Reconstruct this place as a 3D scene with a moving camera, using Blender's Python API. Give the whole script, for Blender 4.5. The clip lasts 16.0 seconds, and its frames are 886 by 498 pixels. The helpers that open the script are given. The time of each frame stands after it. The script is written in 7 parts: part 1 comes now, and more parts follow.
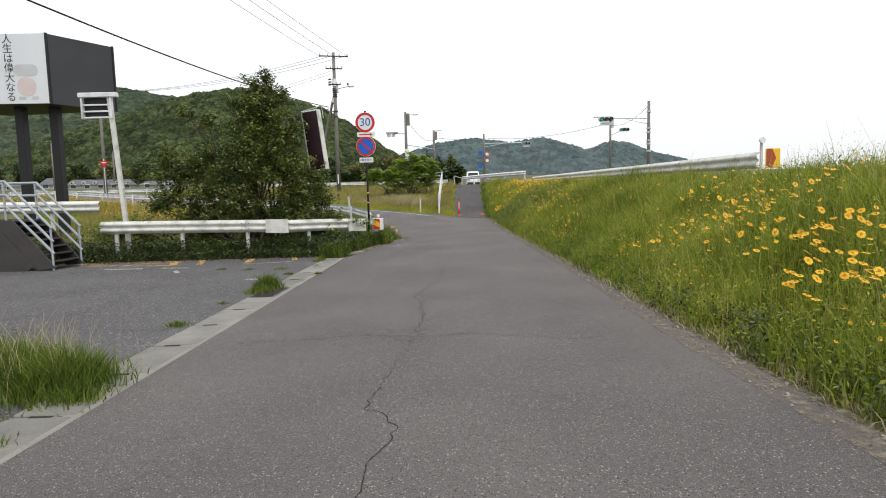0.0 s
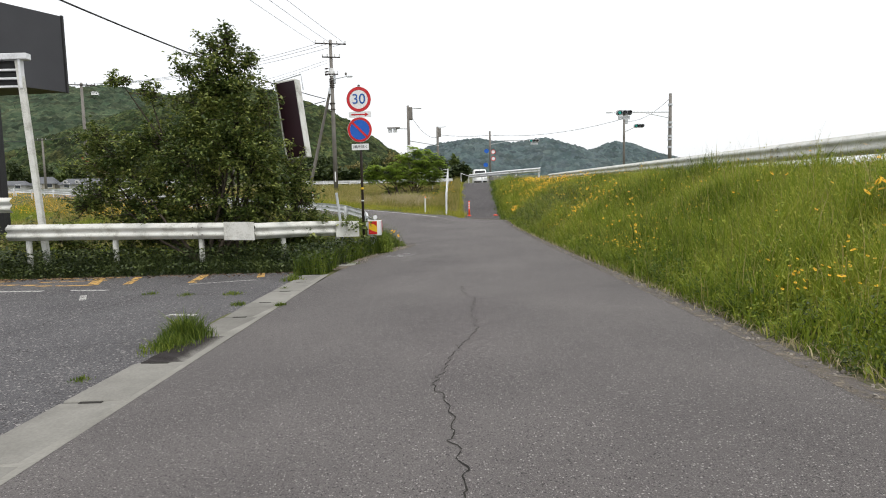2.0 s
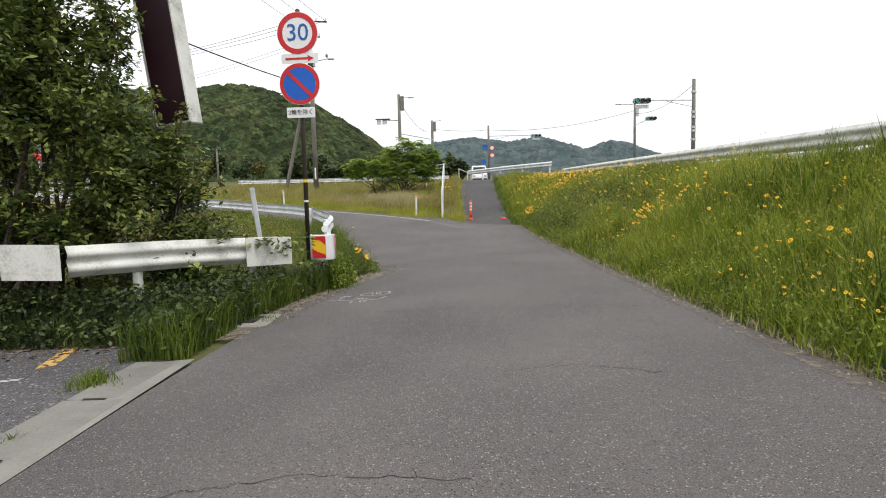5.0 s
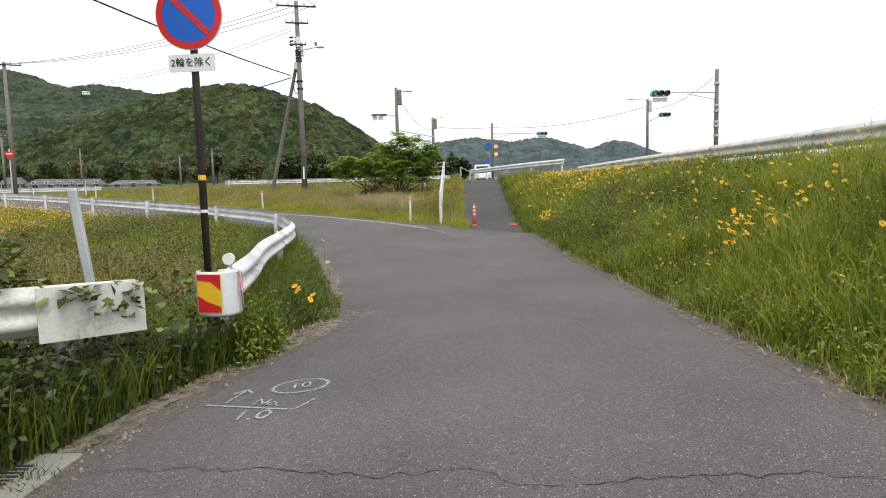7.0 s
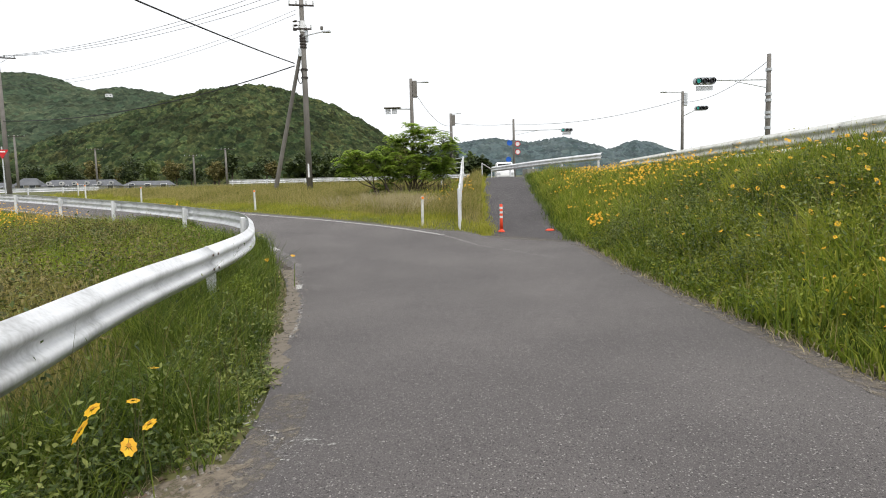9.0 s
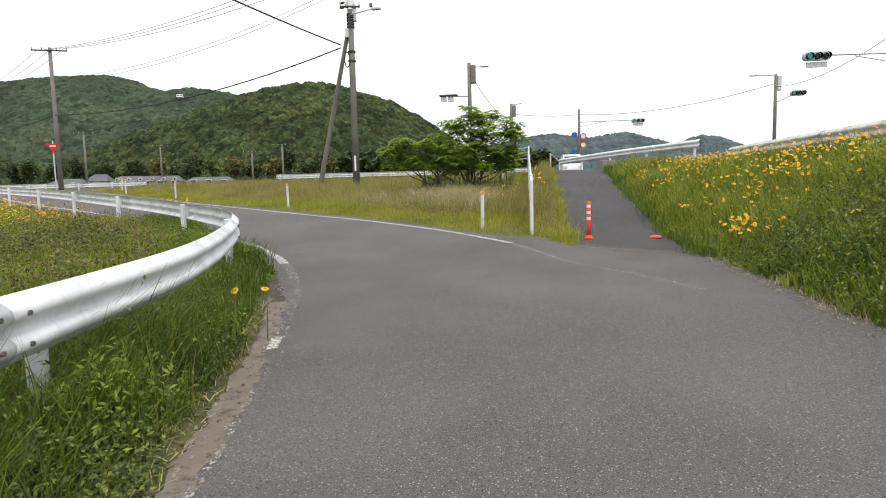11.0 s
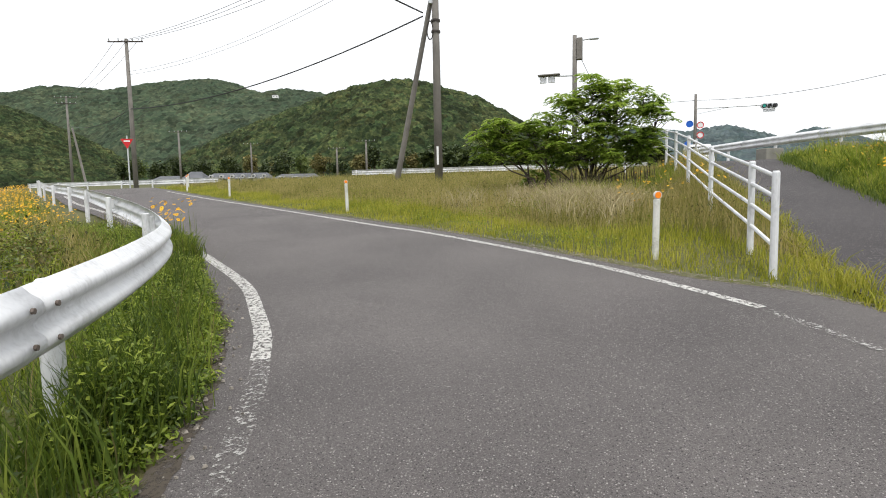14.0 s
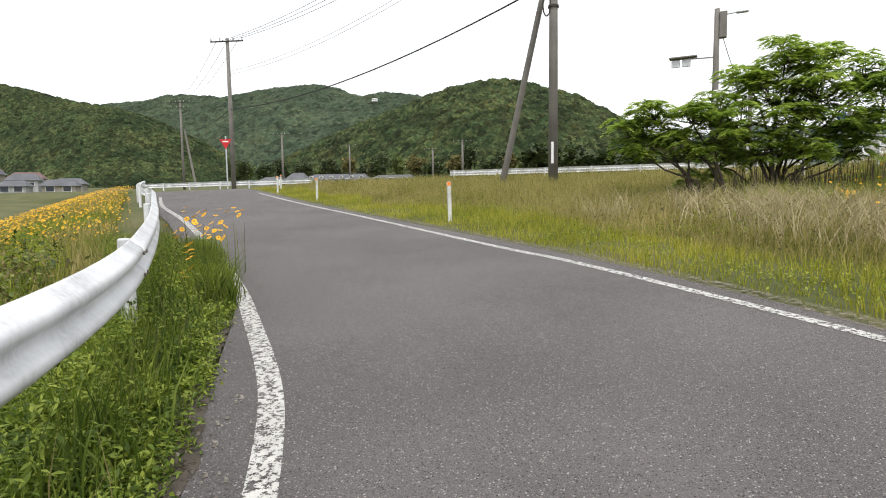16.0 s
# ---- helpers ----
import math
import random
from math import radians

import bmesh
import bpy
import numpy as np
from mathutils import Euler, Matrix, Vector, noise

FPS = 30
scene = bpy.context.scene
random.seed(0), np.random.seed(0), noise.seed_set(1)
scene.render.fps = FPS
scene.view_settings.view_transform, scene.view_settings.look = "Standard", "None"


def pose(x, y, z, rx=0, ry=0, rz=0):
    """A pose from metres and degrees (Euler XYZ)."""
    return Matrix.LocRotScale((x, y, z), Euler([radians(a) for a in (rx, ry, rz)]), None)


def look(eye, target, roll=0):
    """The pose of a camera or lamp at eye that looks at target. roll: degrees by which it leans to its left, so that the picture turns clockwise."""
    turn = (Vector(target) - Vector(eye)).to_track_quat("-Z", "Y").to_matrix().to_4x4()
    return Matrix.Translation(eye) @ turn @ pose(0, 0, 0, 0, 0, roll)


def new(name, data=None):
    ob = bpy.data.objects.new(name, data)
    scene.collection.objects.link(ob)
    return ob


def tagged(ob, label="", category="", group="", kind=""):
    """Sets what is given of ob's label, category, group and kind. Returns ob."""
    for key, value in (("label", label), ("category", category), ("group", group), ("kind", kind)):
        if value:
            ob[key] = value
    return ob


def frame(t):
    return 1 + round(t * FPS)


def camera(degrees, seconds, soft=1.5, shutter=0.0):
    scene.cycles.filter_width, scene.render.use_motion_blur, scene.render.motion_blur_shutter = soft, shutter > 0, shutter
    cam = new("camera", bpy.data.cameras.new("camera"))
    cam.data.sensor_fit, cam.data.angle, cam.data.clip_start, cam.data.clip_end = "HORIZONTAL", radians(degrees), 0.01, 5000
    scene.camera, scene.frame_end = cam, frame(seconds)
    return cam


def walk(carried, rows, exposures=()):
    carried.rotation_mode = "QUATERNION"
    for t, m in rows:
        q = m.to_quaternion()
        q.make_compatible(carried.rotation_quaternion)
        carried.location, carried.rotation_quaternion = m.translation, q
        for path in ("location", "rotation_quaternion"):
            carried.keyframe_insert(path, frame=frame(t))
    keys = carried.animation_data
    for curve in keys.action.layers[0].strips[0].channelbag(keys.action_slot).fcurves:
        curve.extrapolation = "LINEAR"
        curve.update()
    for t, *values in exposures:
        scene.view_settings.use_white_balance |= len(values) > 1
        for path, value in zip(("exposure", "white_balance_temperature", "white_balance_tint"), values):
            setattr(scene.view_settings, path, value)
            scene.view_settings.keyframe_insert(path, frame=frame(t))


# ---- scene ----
cam = camera(76.1, 16.0, soft=1.0)
METRES, EYE, TILT, LEAN, TURN = 31.0, 1.32, 0.0, 0.0, 0.0
ROWS = [
    (0.0, 0.0, 0.0, 0.0, -0.13, -5.1, 1.43),
    (0.5, -0.0026, 0.0311, -0.0004, 0.05, -4.99, 1.35),
    (1.0, -0.0046, 0.0625, -0.0017, 0.09, -4.98, 1.39),
    (1.5, -0.0071, 0.0951, -0.002, 0.13, -5.0, 1.3),
    (2.0, -0.0102, 0.1276, -0.0026, 0.05, -5.05, 1.33),
    (2.5, -0.011, 0.1599, -0.0018, 0.0, -4.89, 1.4),
    (3.0, -0.012, 0.1918, -0.0021, -0.09, -4.79, 1.45),
    (3.5, -0.0107, 0.2231, -0.0025, -0.28, -4.83, 1.54),
    (4.0, -0.011, 0.2559, -0.003, -0.42, -5.04, 1.48),
    (6.5, -0.0057, 0.4086, -0.0015, -0.33, -5.11, 1.55),
    (7.0, -0.0043, 0.4388, -0.0006, -0.16, -5.04, 1.54),
    (7.5, -0.0042, 0.4703, -0.0011, 0.13, -4.94, 1.53),
    (8.0, -0.0045, 0.5009, -0.0012, 0.53, -4.81, 1.61),
    (10.5, -0.011, 0.6577, -0.0034, 5.44, -5.12, 1.39),
    (11.0, -0.0163, 0.6888, -0.0025, 7.37, -5.09, 1.4),
    (11.5, -0.0222, 0.7196, -0.0023, 9.06, -5.06, 1.35),
    (12.0, -0.0287, 0.7504, -0.0023, 10.89, -5.04, 1.27),
    (12.5, -0.0366, 0.7806, -0.0023, 11.73, -5.26, 1.25),
    (13.0, -0.0462, 0.8108, -0.0009, 12.81, -5.42, 1.18),
    (13.5, -0.055, 0.8402, 0.0, 14.48, -5.33, 1.2),
    (14.0, -0.0644, 0.8703, 0.0021, 15.82, -5.21, 1.21),
    (14.5, -0.0762, 0.8982, 0.003, 17.65, -4.84, 1.11),
    (15.0, -0.0906, 0.9254, 0.0036, 20.17, -4.75, 0.96),
    (15.5, -0.1065, 0.9511, 0.0052, 22.74, -4.73, 0.82),
    (16.0, -0.122, 0.9771, 0.0065, 25.21, -4.93, 0.82),
]
walk(cam, [(t, pose(0, 0, EYE, TILT, LEAN, TURN) @ pose(METRES * x, METRES * y, METRES * z, 90 + pitch, roll, yaw)) for t, x, y, z, yaw, pitch, roll in ROWS],
     exposures=[(0.0, -0.02), (3.5, 0.03), (7.0, 0.08), (12.5, 0.12), (16.0, 0.20)])

# ---------------------------------------------------------------- world and light
world = bpy.data.worlds.new("overcast_sky")
scene.world = world
world.use_nodes = True
wn, wl = world.node_tree.nodes, world.node_tree.links
wn.clear()
sky = wn.new("ShaderNodeTexSky")
sky.sky_type, sky.sun_disc = "NISHITA", False
sky.sun_elevation, sky.sun_rotation = radians(58), radians(150)
sky.air_density, sky.dust_density = 1.0, 4.0
sky_bw = wn.new("ShaderNodeHueSaturation")
sky_bw.inputs["Saturation"].default_value = 0.30
sky_bw.inputs["Value"].default_value = 0.10
sky_mix = wn.new("ShaderNodeMix")
sky_mix.data_type = "RGBA"
sky_mix.inputs[0].default_value = 0.62
sky_mix.inputs[7].default_value = (0.97, 0.985, 1.0, 1)
sky_bg = wn.new("ShaderNodeBackground")
sky_bg.inputs["Strength"].default_value = 1.45
sky_out = wn.new("ShaderNodeOutputWorld")
wl.new(sky.outputs[0], sky_bw.inputs["Color"])
wl.new(sky_bw.outputs[0], sky_mix.inputs[6])
wl.new(sky_mix.outputs[2], sky_bg.inputs[0])
wl.new(sky_bg.outputs[0], sky_out.inputs[0])

sun = new("sun", bpy.data.lights.new("sun", "SUN"))
sun.data.energy, sun.data.angle, sun.data.color = 1.5, radians(25), (1.0, 0.97, 0.92)
sun.matrix_world = look((12, -20, 40), (0, 0, 0))


# ---------------------------------------------------------------- materials
def material(name, colors, rough=0.8, scale=4.0, fine=60.0, bump=0.3, metal=0.0, fine_mix=0.35, island=0.0, obj=0.0,
             bump_scale=None, stretch=(1, 1, 1), translucent=0.0, spec=0.4):
    """Procedural surface: a colour ramp over two scales of noise, with fine relief."""
    m = bpy.data.materials.new(name)
    m.use_nodes = True
    n, l = m.node_tree.nodes, m.node_tree.links
    n.clear()
    out = n.new("ShaderNodeOutputMaterial")
    bsdf = n.new("ShaderNodeBsdfPrincipled")
    bsdf.inputs["Roughness"].default_value = rough
    bsdf.inputs["Metallic"].default_value = metal
    bsdf.inputs["Specular IOR Level"].default_value = spec
    geo = n.new("ShaderNodeNewGeometry")
    mapping = n.new("ShaderNodeMapping")
    mapping.inputs["Scale"].default_value = stretch
    l.new(geo.outputs["Position"], mapping.inputs["Vector"])
    big, small = n.new("ShaderNodeTexNoise"), n.new("ShaderNodeTexNoise")
    big.inputs["Scale"].default_value, big.inputs["Detail"].default_value = scale, 5
    small.inputs["Scale"].default_value, small.inputs["Detail"].default_value = fine, 3
    for tex in (big, small):
        l.new(mapping.outputs[0], tex.inputs["Vector"])
    mix = n.new("ShaderNodeMix")
    mix.inputs[0].default_value = fine_mix
    l.new(big.outputs["Fac"], mix.inputs[2])
    l.new(small.outputs["Fac"], mix.inputs[3])
    fac = mix.outputs[0]
    if island or obj:
        add = n.new("ShaderNodeMath")
        add.operation = "MULTIPLY_ADD"
        if island:
            l.new(geo.outputs["Random Per Island"], add.inputs[0])
        else:
            info = n.new("ShaderNodeObjectInfo")
            l.new(info.outputs["Random"], add.inputs[0])
        add.inputs[1].default_value = island or obj
        l.new(fac, add.inputs[2])
        sub = n.new("ShaderNodeMath")
        sub.operation = "SUBTRACT"
        l.new(add.outputs[0], sub.inputs[0])
        sub.inputs[1].default_value = (island or obj) / 2
        fac = sub.outputs[0]
    ramp = n.new("ShaderNodeValToRGB")
    el = ramp.color_ramp.elements
    lo, hi = 0.3, 0.7
    for i, c in enumerate(colors):
        p = lo + (hi - lo) * i / max(1, len(colors) - 1)
        if i < 2:
            el[i].position, el[i].color = p, (*c, 1)
        else:
            el.new(p).color = (*c, 1)
    if len(colors) == 1:
        el[1].position, el[1].color = 0.9, (*colors[0], 1)
    l.new(fac, ramp.inputs[0])
    l.new(ramp.outputs[0], bsdf.inputs["Base Color"])
    if bump:
        b = n.new("ShaderNodeBump")
        b.inputs["Strength"].default_value, b.inputs["Distance"].default_value = bump, 0.02 if bump_scale is None else bump_scale
        l.new(small.outputs["Fac"], b.inputs["Height"])
        l.new(b.outputs[0], bsdf.inputs["Normal"])
    shader = bsdf.outputs[0]
    if translucent:
        tr = n.new("ShaderNodeBsdfTranslucent")
        l.new(ramp.outputs[0], tr.inputs["Color"])
        ms = n.new("ShaderNodeMixShader")
        ms.inputs[0].default_value = translucent
        l.new(shader, ms.inputs[1])
        l.new(tr.outputs[0], ms.inputs[2])
        shader = ms.outputs[0]
    l.new(shader, out.inputs["Surface"])
    return m


def asphalt_material(name, dark, light, chips, chip_scale):
    """Worn asphalt: broad patches, grain, pale stone chips and dark pits."""
    m = material(name, (dark, light), rough=0.9, scale=0.55, fine=120, bump=0.9, fine_mix=0.55, bump_scale=0.008)
    n, l = m.node_tree.nodes, m.node_tree.links
    bsdf = next(x for x in n if x.type == "BSDF_PRINCIPLED")
    ramp = next(x for x in n if x.type == "VALTORGB")
    geo = next(x for x in n if x.type == "NEW_GEOMETRY")
    color = ramp.outputs[0]
    for scale, share, reach, tone in ((chip_scale * 1.15, chips, 0.36, (0.036, 0.032, 0.033, 1)), (chip_scale * 2.1, chips, 0.42, (0.185, 0.170, 0.168, 1)), (chip_scale, chips * 0.45, 0.32, (0.30, 0.282, 0.27, 1))):
        vor = n.new("ShaderNodeTexVoronoi")
        vor.inputs["Scale"].default_value = scale
        l.new(geo.outputs["Position"], vor.inputs["Vector"])
        sep = n.new("ShaderNodeSeparateColor")
        l.new(vor.outputs["Color"], sep.inputs[0])
        size = n.new("ShaderNodeMath")
        size.operation, size.inputs[1].default_value = "MULTIPLY", reach * 1.4
        l.new(sep.outputs[1], size.inputs[0])
        near = n.new("ShaderNodeMath")
        near.operation = "LESS_THAN"
        l.new(vor.outputs["Distance"], near.inputs[0])
        l.new(size.outputs[0], near.inputs[1])
        some = n.new("ShaderNodeMath")
        some.operation, some.inputs[1].default_value = "GREATER_THAN", 1 - share
        l.new(sep.outputs[0], some.inputs[0])
        both = n.new("ShaderNodeMath")
        both.operation = "MULTIPLY"
        l.new(near.outputs[0], both.inputs[0])
        l.new(some.outputs[0], both.inputs[1])
        mix = n.new("ShaderNodeMix")
        mix.data_type = "RGBA"
        mix.inputs[7].default_value = tone
        l.new(both.outputs[0], mix.inputs[0])
        l.new(color, mix.inputs[6])
        color = mix.outputs[2]
    l.new(color, bsdf.inputs["Base Color"])
    return m


M_ROAD = asphalt_material("road_asphalt", (0.053, 0.048, 0.048), (0.150, 0.137, 0.132), 0.64, 80)
M_RAMP = asphalt_material("ramp_asphalt", (0.027, 0.024, 0.026), (0.080, 0.073, 0.075), 0.45, 55)
M_LOT = asphalt_material("parking_asphalt", (0.040, 0.039, 0.043), (0.125, 0.122, 0.126), 0.75, 34)
M_CRACK = material("crack_gap", ((0.012, 0.011, 0.010), (0.035, 0.032, 0.026)), rough=1, scale=3)
M_GROUND = material("meadow_ground", ((0.046, 0.056, 0.016), (0.086, 0.092, 0.028), (0.135, 0.12, 0.05)), rough=1, scale=0.35, fine=9, bump=0.8)
M_CONCRETE = material("concrete", ((0.17, 0.163, 0.145), (0.29, 0.28, 0.25)), rough=0.9, scale=2.2, fine=45, bump=0.3, bump_scale=0.008)
M_WHITE = material("rail_white", ((0.40, 0.405, 0.41), (0.66, 0.67, 0.69), (0.78, 0.79, 0.81)), rough=0.42, scale=2.4, fine=38, bump=0.08, fine_mix=0.3, stretch=(1, 1, 0.45))
M_OLDWHITE = material("rail_white_weathered", ((0.34, 0.33, 0.29), (0.62, 0.62, 0.58), (0.70, 0.70, 0.67)), rough=0.6, scale=3.5, fine=35, bump=0.15)
M_GALV = material("galvanised_steel", ((0.42, 0.44, 0.46), (0.60, 0.62, 0.64)), rough=0.45, scale=4, fine=40, bump=0.1, metal=0.35)
M_RUSTY = material("rusted_bolt", ((0.10, 0.075, 0.06), (0.22, 0.19, 0.17)), rough=0.7, scale=9, fine=80, bump=0.2, metal=0.3)
M_POLE = material("concrete_pole", ((0.13, 0.12, 0.11), (0.23, 0.215, 0.195)), rough=0.85, scale=1.5, fine=30, bump=0.2)
M_DARKPOLE = material("dark_brown_paint", ((0.022, 0.016, 0.013), (0.045, 0.033, 0.027)), rough=0.5, scale=3, fine=60, bump=0.1)
M_BLACK = material("black_plastic", ((0.006, 0.006, 0.007), (0.013, 0.013, 0.014)), rough=0.5, scale=5)
M_WIRE = material("cable_black", ((0.02, 0.02, 0.022), (0.035, 0.035, 0.037)), rough=0.7, scale=5, bump=0)
M_LEAF = material("shrub_leaf", ((0.036, 0.060, 0.013), (0.105, 0.145, 0.032), (0.28, 0.31, 0.08)), rough=0.5, scale=1.4, fine=12, bump=0, island=0.4, translucent=0.33)
# dark weed leaf with shade painted into its colour, for overshadowed growth
M_SHADEWEED = material("shade_darkened_weed_leaf", ((0.015, 0.025, 0.008), (0.038, 0.058, 0.015), (0.105, 0.135, 0.035)), rough=0.5, scale=1.6, fine=12, bump=0, island=0.4, translucent=0.2)
M_SUMAC = material("sumac_leaf", ((0.16, 0.25, 0.038), (0.30, 0.42, 0.065), (0.46, 0.56, 0.11)), rough=0.5, scale=1.0, fine=10, bump=0, island=0.35, translucent=0.55)
M_TREELEAF = material("hillside_tree_leaf", ((0.018, 0.032, 0.010), (0.042, 0.062, 0.018), (0.085, 0.11, 0.030)), rough=0.6, scale=0.4, fine=4, bump=0, island=0.35, translucent=0.2)
M_BAMBOO = material("light_green_far_leaf", ((0.055, 0.085, 0.020), (0.11, 0.15, 0.035), (0.18, 0.22, 0.06)), rough=0.6, scale=0.4, fine=4, bump=0, island=0.35, translucent=0.3)
M_BARK = material("bark", ((0.045, 0.034, 0.026), (0.10, 0.08, 0.062)), rough=0.95, scale=8, fine=60, bump=0.8)
M_GRASS = material("grass_blade", ((0.098, 0.155, 0.015), (0.245, 0.315, 0.030), (0.43, 0.45, 0.075)), rough=0.6, scale=0.6, fine=5, bump=0, island=0.35, translucent=0.5)
M_LUSH = material("lush_grass_blade", ((0.044, 0.078, 0.010), (0.112, 0.166, 0.019), (0.25, 0.30, 0.048)), rough=0.6, scale=0.8, fine=5, bump=0, island=0.35, translucent=0.45)
M_DRY = material("dry_grass_blade", ((0.165, 0.175, 0.034), (0.32, 0.29, 0.078), (0.50, 0.41, 0.18)), rough=0.8, scale=0.45, fine=4, bump=0, island=0.40, translucent=0.45)
M_HERB = material("bright_herb_leaf", ((0.062, 0.104, 0.012), (0.175, 0.250, 0.027), (0.37, 0.43, 0.068)), rough=0.55, scale=1.6, fine=9, bump=0, island=0.4, translucent=0.4)
M_YELLOWGRASS = material("yellow_green_grass_blade", ((0.19, 0.215, 0.018), (0.34, 0.345, 0.036), (0.50, 0.46, 0.085)), rough=0.7, scale=0.7, fine=5, bump=0, island=0.35, translucent=0.45)
M_BROWNWEED = material("brownish_weed_leaf", ((0.070, 0.068, 0.024), (0.145, 0.138, 0.042), (0.25, 0.205, 0.080)), rough=0.8, scale=0.7, fine=5, bump=0, island=0.4, translucent=0.3)
M_LITTER = material("leaf_litter", ((0.075, 0.050, 0.034), (0.17, 0.12, 0.085)), rough=1.0, scale=3, fine=40, bump=0.3, island=0.4)
M_STRAW = material("straw", ((0.34, 0.285, 0.15), (0.58, 0.50, 0.31)), rough=0.9, scale=1, bump=0, island=0.35, translucent=0.25)
M_PETAL = material("yellow_petal", ((0.72, 0.36, 0.012), (0.86, 0.53, 0.02)), rough=0.6, scale=2, bump=0, island=0.4, translucent=0.25)
M_CENTRE = material("flower_centre", ((0.35, 0.14, 0.01), (0.55, 0.26, 0.015)), rough=0.8, scale=3, bump=0)
M_FOREST = material("forest_canopy", ((0.009, 0.016, 0.008), (0.031, 0.046, 0.018), (0.098, 0.114, 0.042)), rough=0.9, scale=0.035, fine=0.55, bump=1.0, fine_mix=0.6, bump_scale=1.5, spec=0.1)
# far canopy: the air's bluish haze is painted into the base colour
M_HAZEFOREST = material("haze_tinted_far_canopy", ((0.048, 0.070, 0.076), (0.072, 0.096, 0.100), (0.100, 0.124, 0.118)), rough=0.95, scale=0.020, fine=0.2, bump=1.0, fine_mix=0.5, bump_scale=1.5, spec=0.1)


def crown_tint(m, scale, amount):
    """Lets every tree crown have a green of its own."""
    n, l = m.node_tree.nodes, m.node_tree.links
    bsdf = next(x for x in n if x.type == "BSDF_PRINCIPLED")
    ramp = next(x for x in n if x.type == "VALTORGB")
    geo = next(x for x in n if x.type == "NEW_GEOMETRY")
    vor = n.new("ShaderNodeTexVoronoi")
    vor.inputs["Scale"].default_value = scale
    l.new(geo.outputs["Position"], vor.inputs["Vector"])
    sep = n.new("ShaderNodeSeparateColor")
    l.new(vor.outputs["Color"], sep.inputs[0])
    hsv = n.new("ShaderNodeHueSaturation")
    span = n.new("ShaderNodeMapRange")
    span.inputs["To Min"].default_value, span.inputs["To Max"].default_value = 1 - amount, 1 + amount
    l.new(sep.outputs[0], span.inputs["Value"])
    l.new(span.outputs[0], hsv.inputs["Value"])
    hue = n.new("ShaderNodeMapRange")
    hue.inputs["To Min"].default_value, hue.inputs["To Max"].default_value = 0.465, 0.52
    l.new(sep.outputs[1], hue.inputs["Value"])
    l.new(hue.outputs[0], hsv.inputs["Hue"])
    l.new(ramp.outputs[0], hsv.inputs["Color"])
    l.new(hsv.outputs[0], bsdf.inputs["Base Color"])


crown_tint(M_FOREST, 0.30, 0.55)
crown_tint(M_HAZEFOREST, 0.12, 0.3)
# ridge canopy, lightened and blued: a weaker haze painted into the colour
M_HALFHAZE = material("haze_tinted_ridge_canopy", ((0.021, 0.035, 0.023), (0.043, 0.062, 0.037), (0.088, 0.108, 0.060)), rough=0.9, scale=0.020, fine=0.30, bump=1.0, fine_mix=0.55, bump_scale=1.5, spec=0.1)
crown_tint(M_HALFHAZE, 0.17, 0.42)
M_REDSIGN = material("sign_red", ((0.50, 0.012, 0.018), (0.58, 0.022, 0.026)), rough=0.4, scale=2, bump=0)
M_BLUESIGN = material("sign_blue", ((0.006, 0.095, 0.46), (0.008, 0.115, 0.54)), rough=0.4, scale=2, bump=0)
M_SIGNWHITE = material("sign_white", ((0.70, 0.71, 0.71), (0.80, 0.80, 0.80)), rough=0.4, scale=2, bump=0)
M_BLUETEXT = material("sign_lettering_blue", ((0.010, 0.09, 0.35), (0.014, 0.11, 0.40)), rough=0.4, scale=2, bump=0)
M_BLACKTEXT = material("sign_lettering_black", ((0.012, 0.012, 0.012), (0.02, 0.02, 0.02)), rough=0.5, scale=2, bump=0)
M_ORANGE = material("orange_urethane", ((0.72, 0.055, 0.018), (0.86, 0.085, 0.03)), rough=0.5, scale=4, bump=0.05)
M_YELLOW = material("sign_yellow", ((0.72, 0.42, 0.02), (0.82, 0.52, 0.03)), rough=0.4, scale=3, bump=0)
M_REFLECTOR = material("amber_reflector", ((0.85, 0.22, 0.02), (0.95, 0.30, 0.03)), rough=0.25, scale=6, bump=0)
M_BOARD = material("billboard_board", ((0.035, 0.036, 0.042), (0.052, 0.053, 0.060)), rough=0.6, scale=0.7, bump=0.05)
M_FACE = material("billboard_face_white", ((0.62, 0.64, 0.68), (0.72, 0.74, 0.77)), rough=0.5, scale=0.6, bump=0)
M_MAROON = material("maroon_sign_face", ((0.012, 0.004, 0.007), (0.028, 0.008, 0.014)), rough=0.35, scale=1.2, bump=0)


# ---------------------------------------------------------------- mesh helpers
def mesh_object(name, verts, faces, mat, parent=None, smooth=False):
    me = bpy.data.meshes.new(name)
    me.from_pydata([tuple(v) for v in verts], [], faces)
    me.materials.append(mat)
    if smooth:
        me.polygons.foreach_set("use_smooth", [True] * len(me.polygons))
    ob = new(name, me)
    if parent is not None:
        ob.parent = parent
    return ob


def part(name, bm, mat, parent=None, label="", smooth=False):
    bmesh.ops.recalc_face_normals(bm, faces=bm.faces)
    me = bpy.data.meshes.new(name)
    bm.to_mesh(me)
    bm.free()
    me.materials.append(mat)
    if smooth:
        me.polygons.foreach_set("use_smooth", [True] * len(me.polygons))
    ob = new(name, me)
    if parent is not None:
        ob.parent = parent
    if label:
        tagged(ob, label)
    return ob


def thing(name, at, label, category, group="", rz=0.0):
    ob = new(name)
    ob.empty_display_size = 0.1
    ob.matrix_world = pose(*at, 0, 0, rz)
    return tagged(ob, label, category, group)


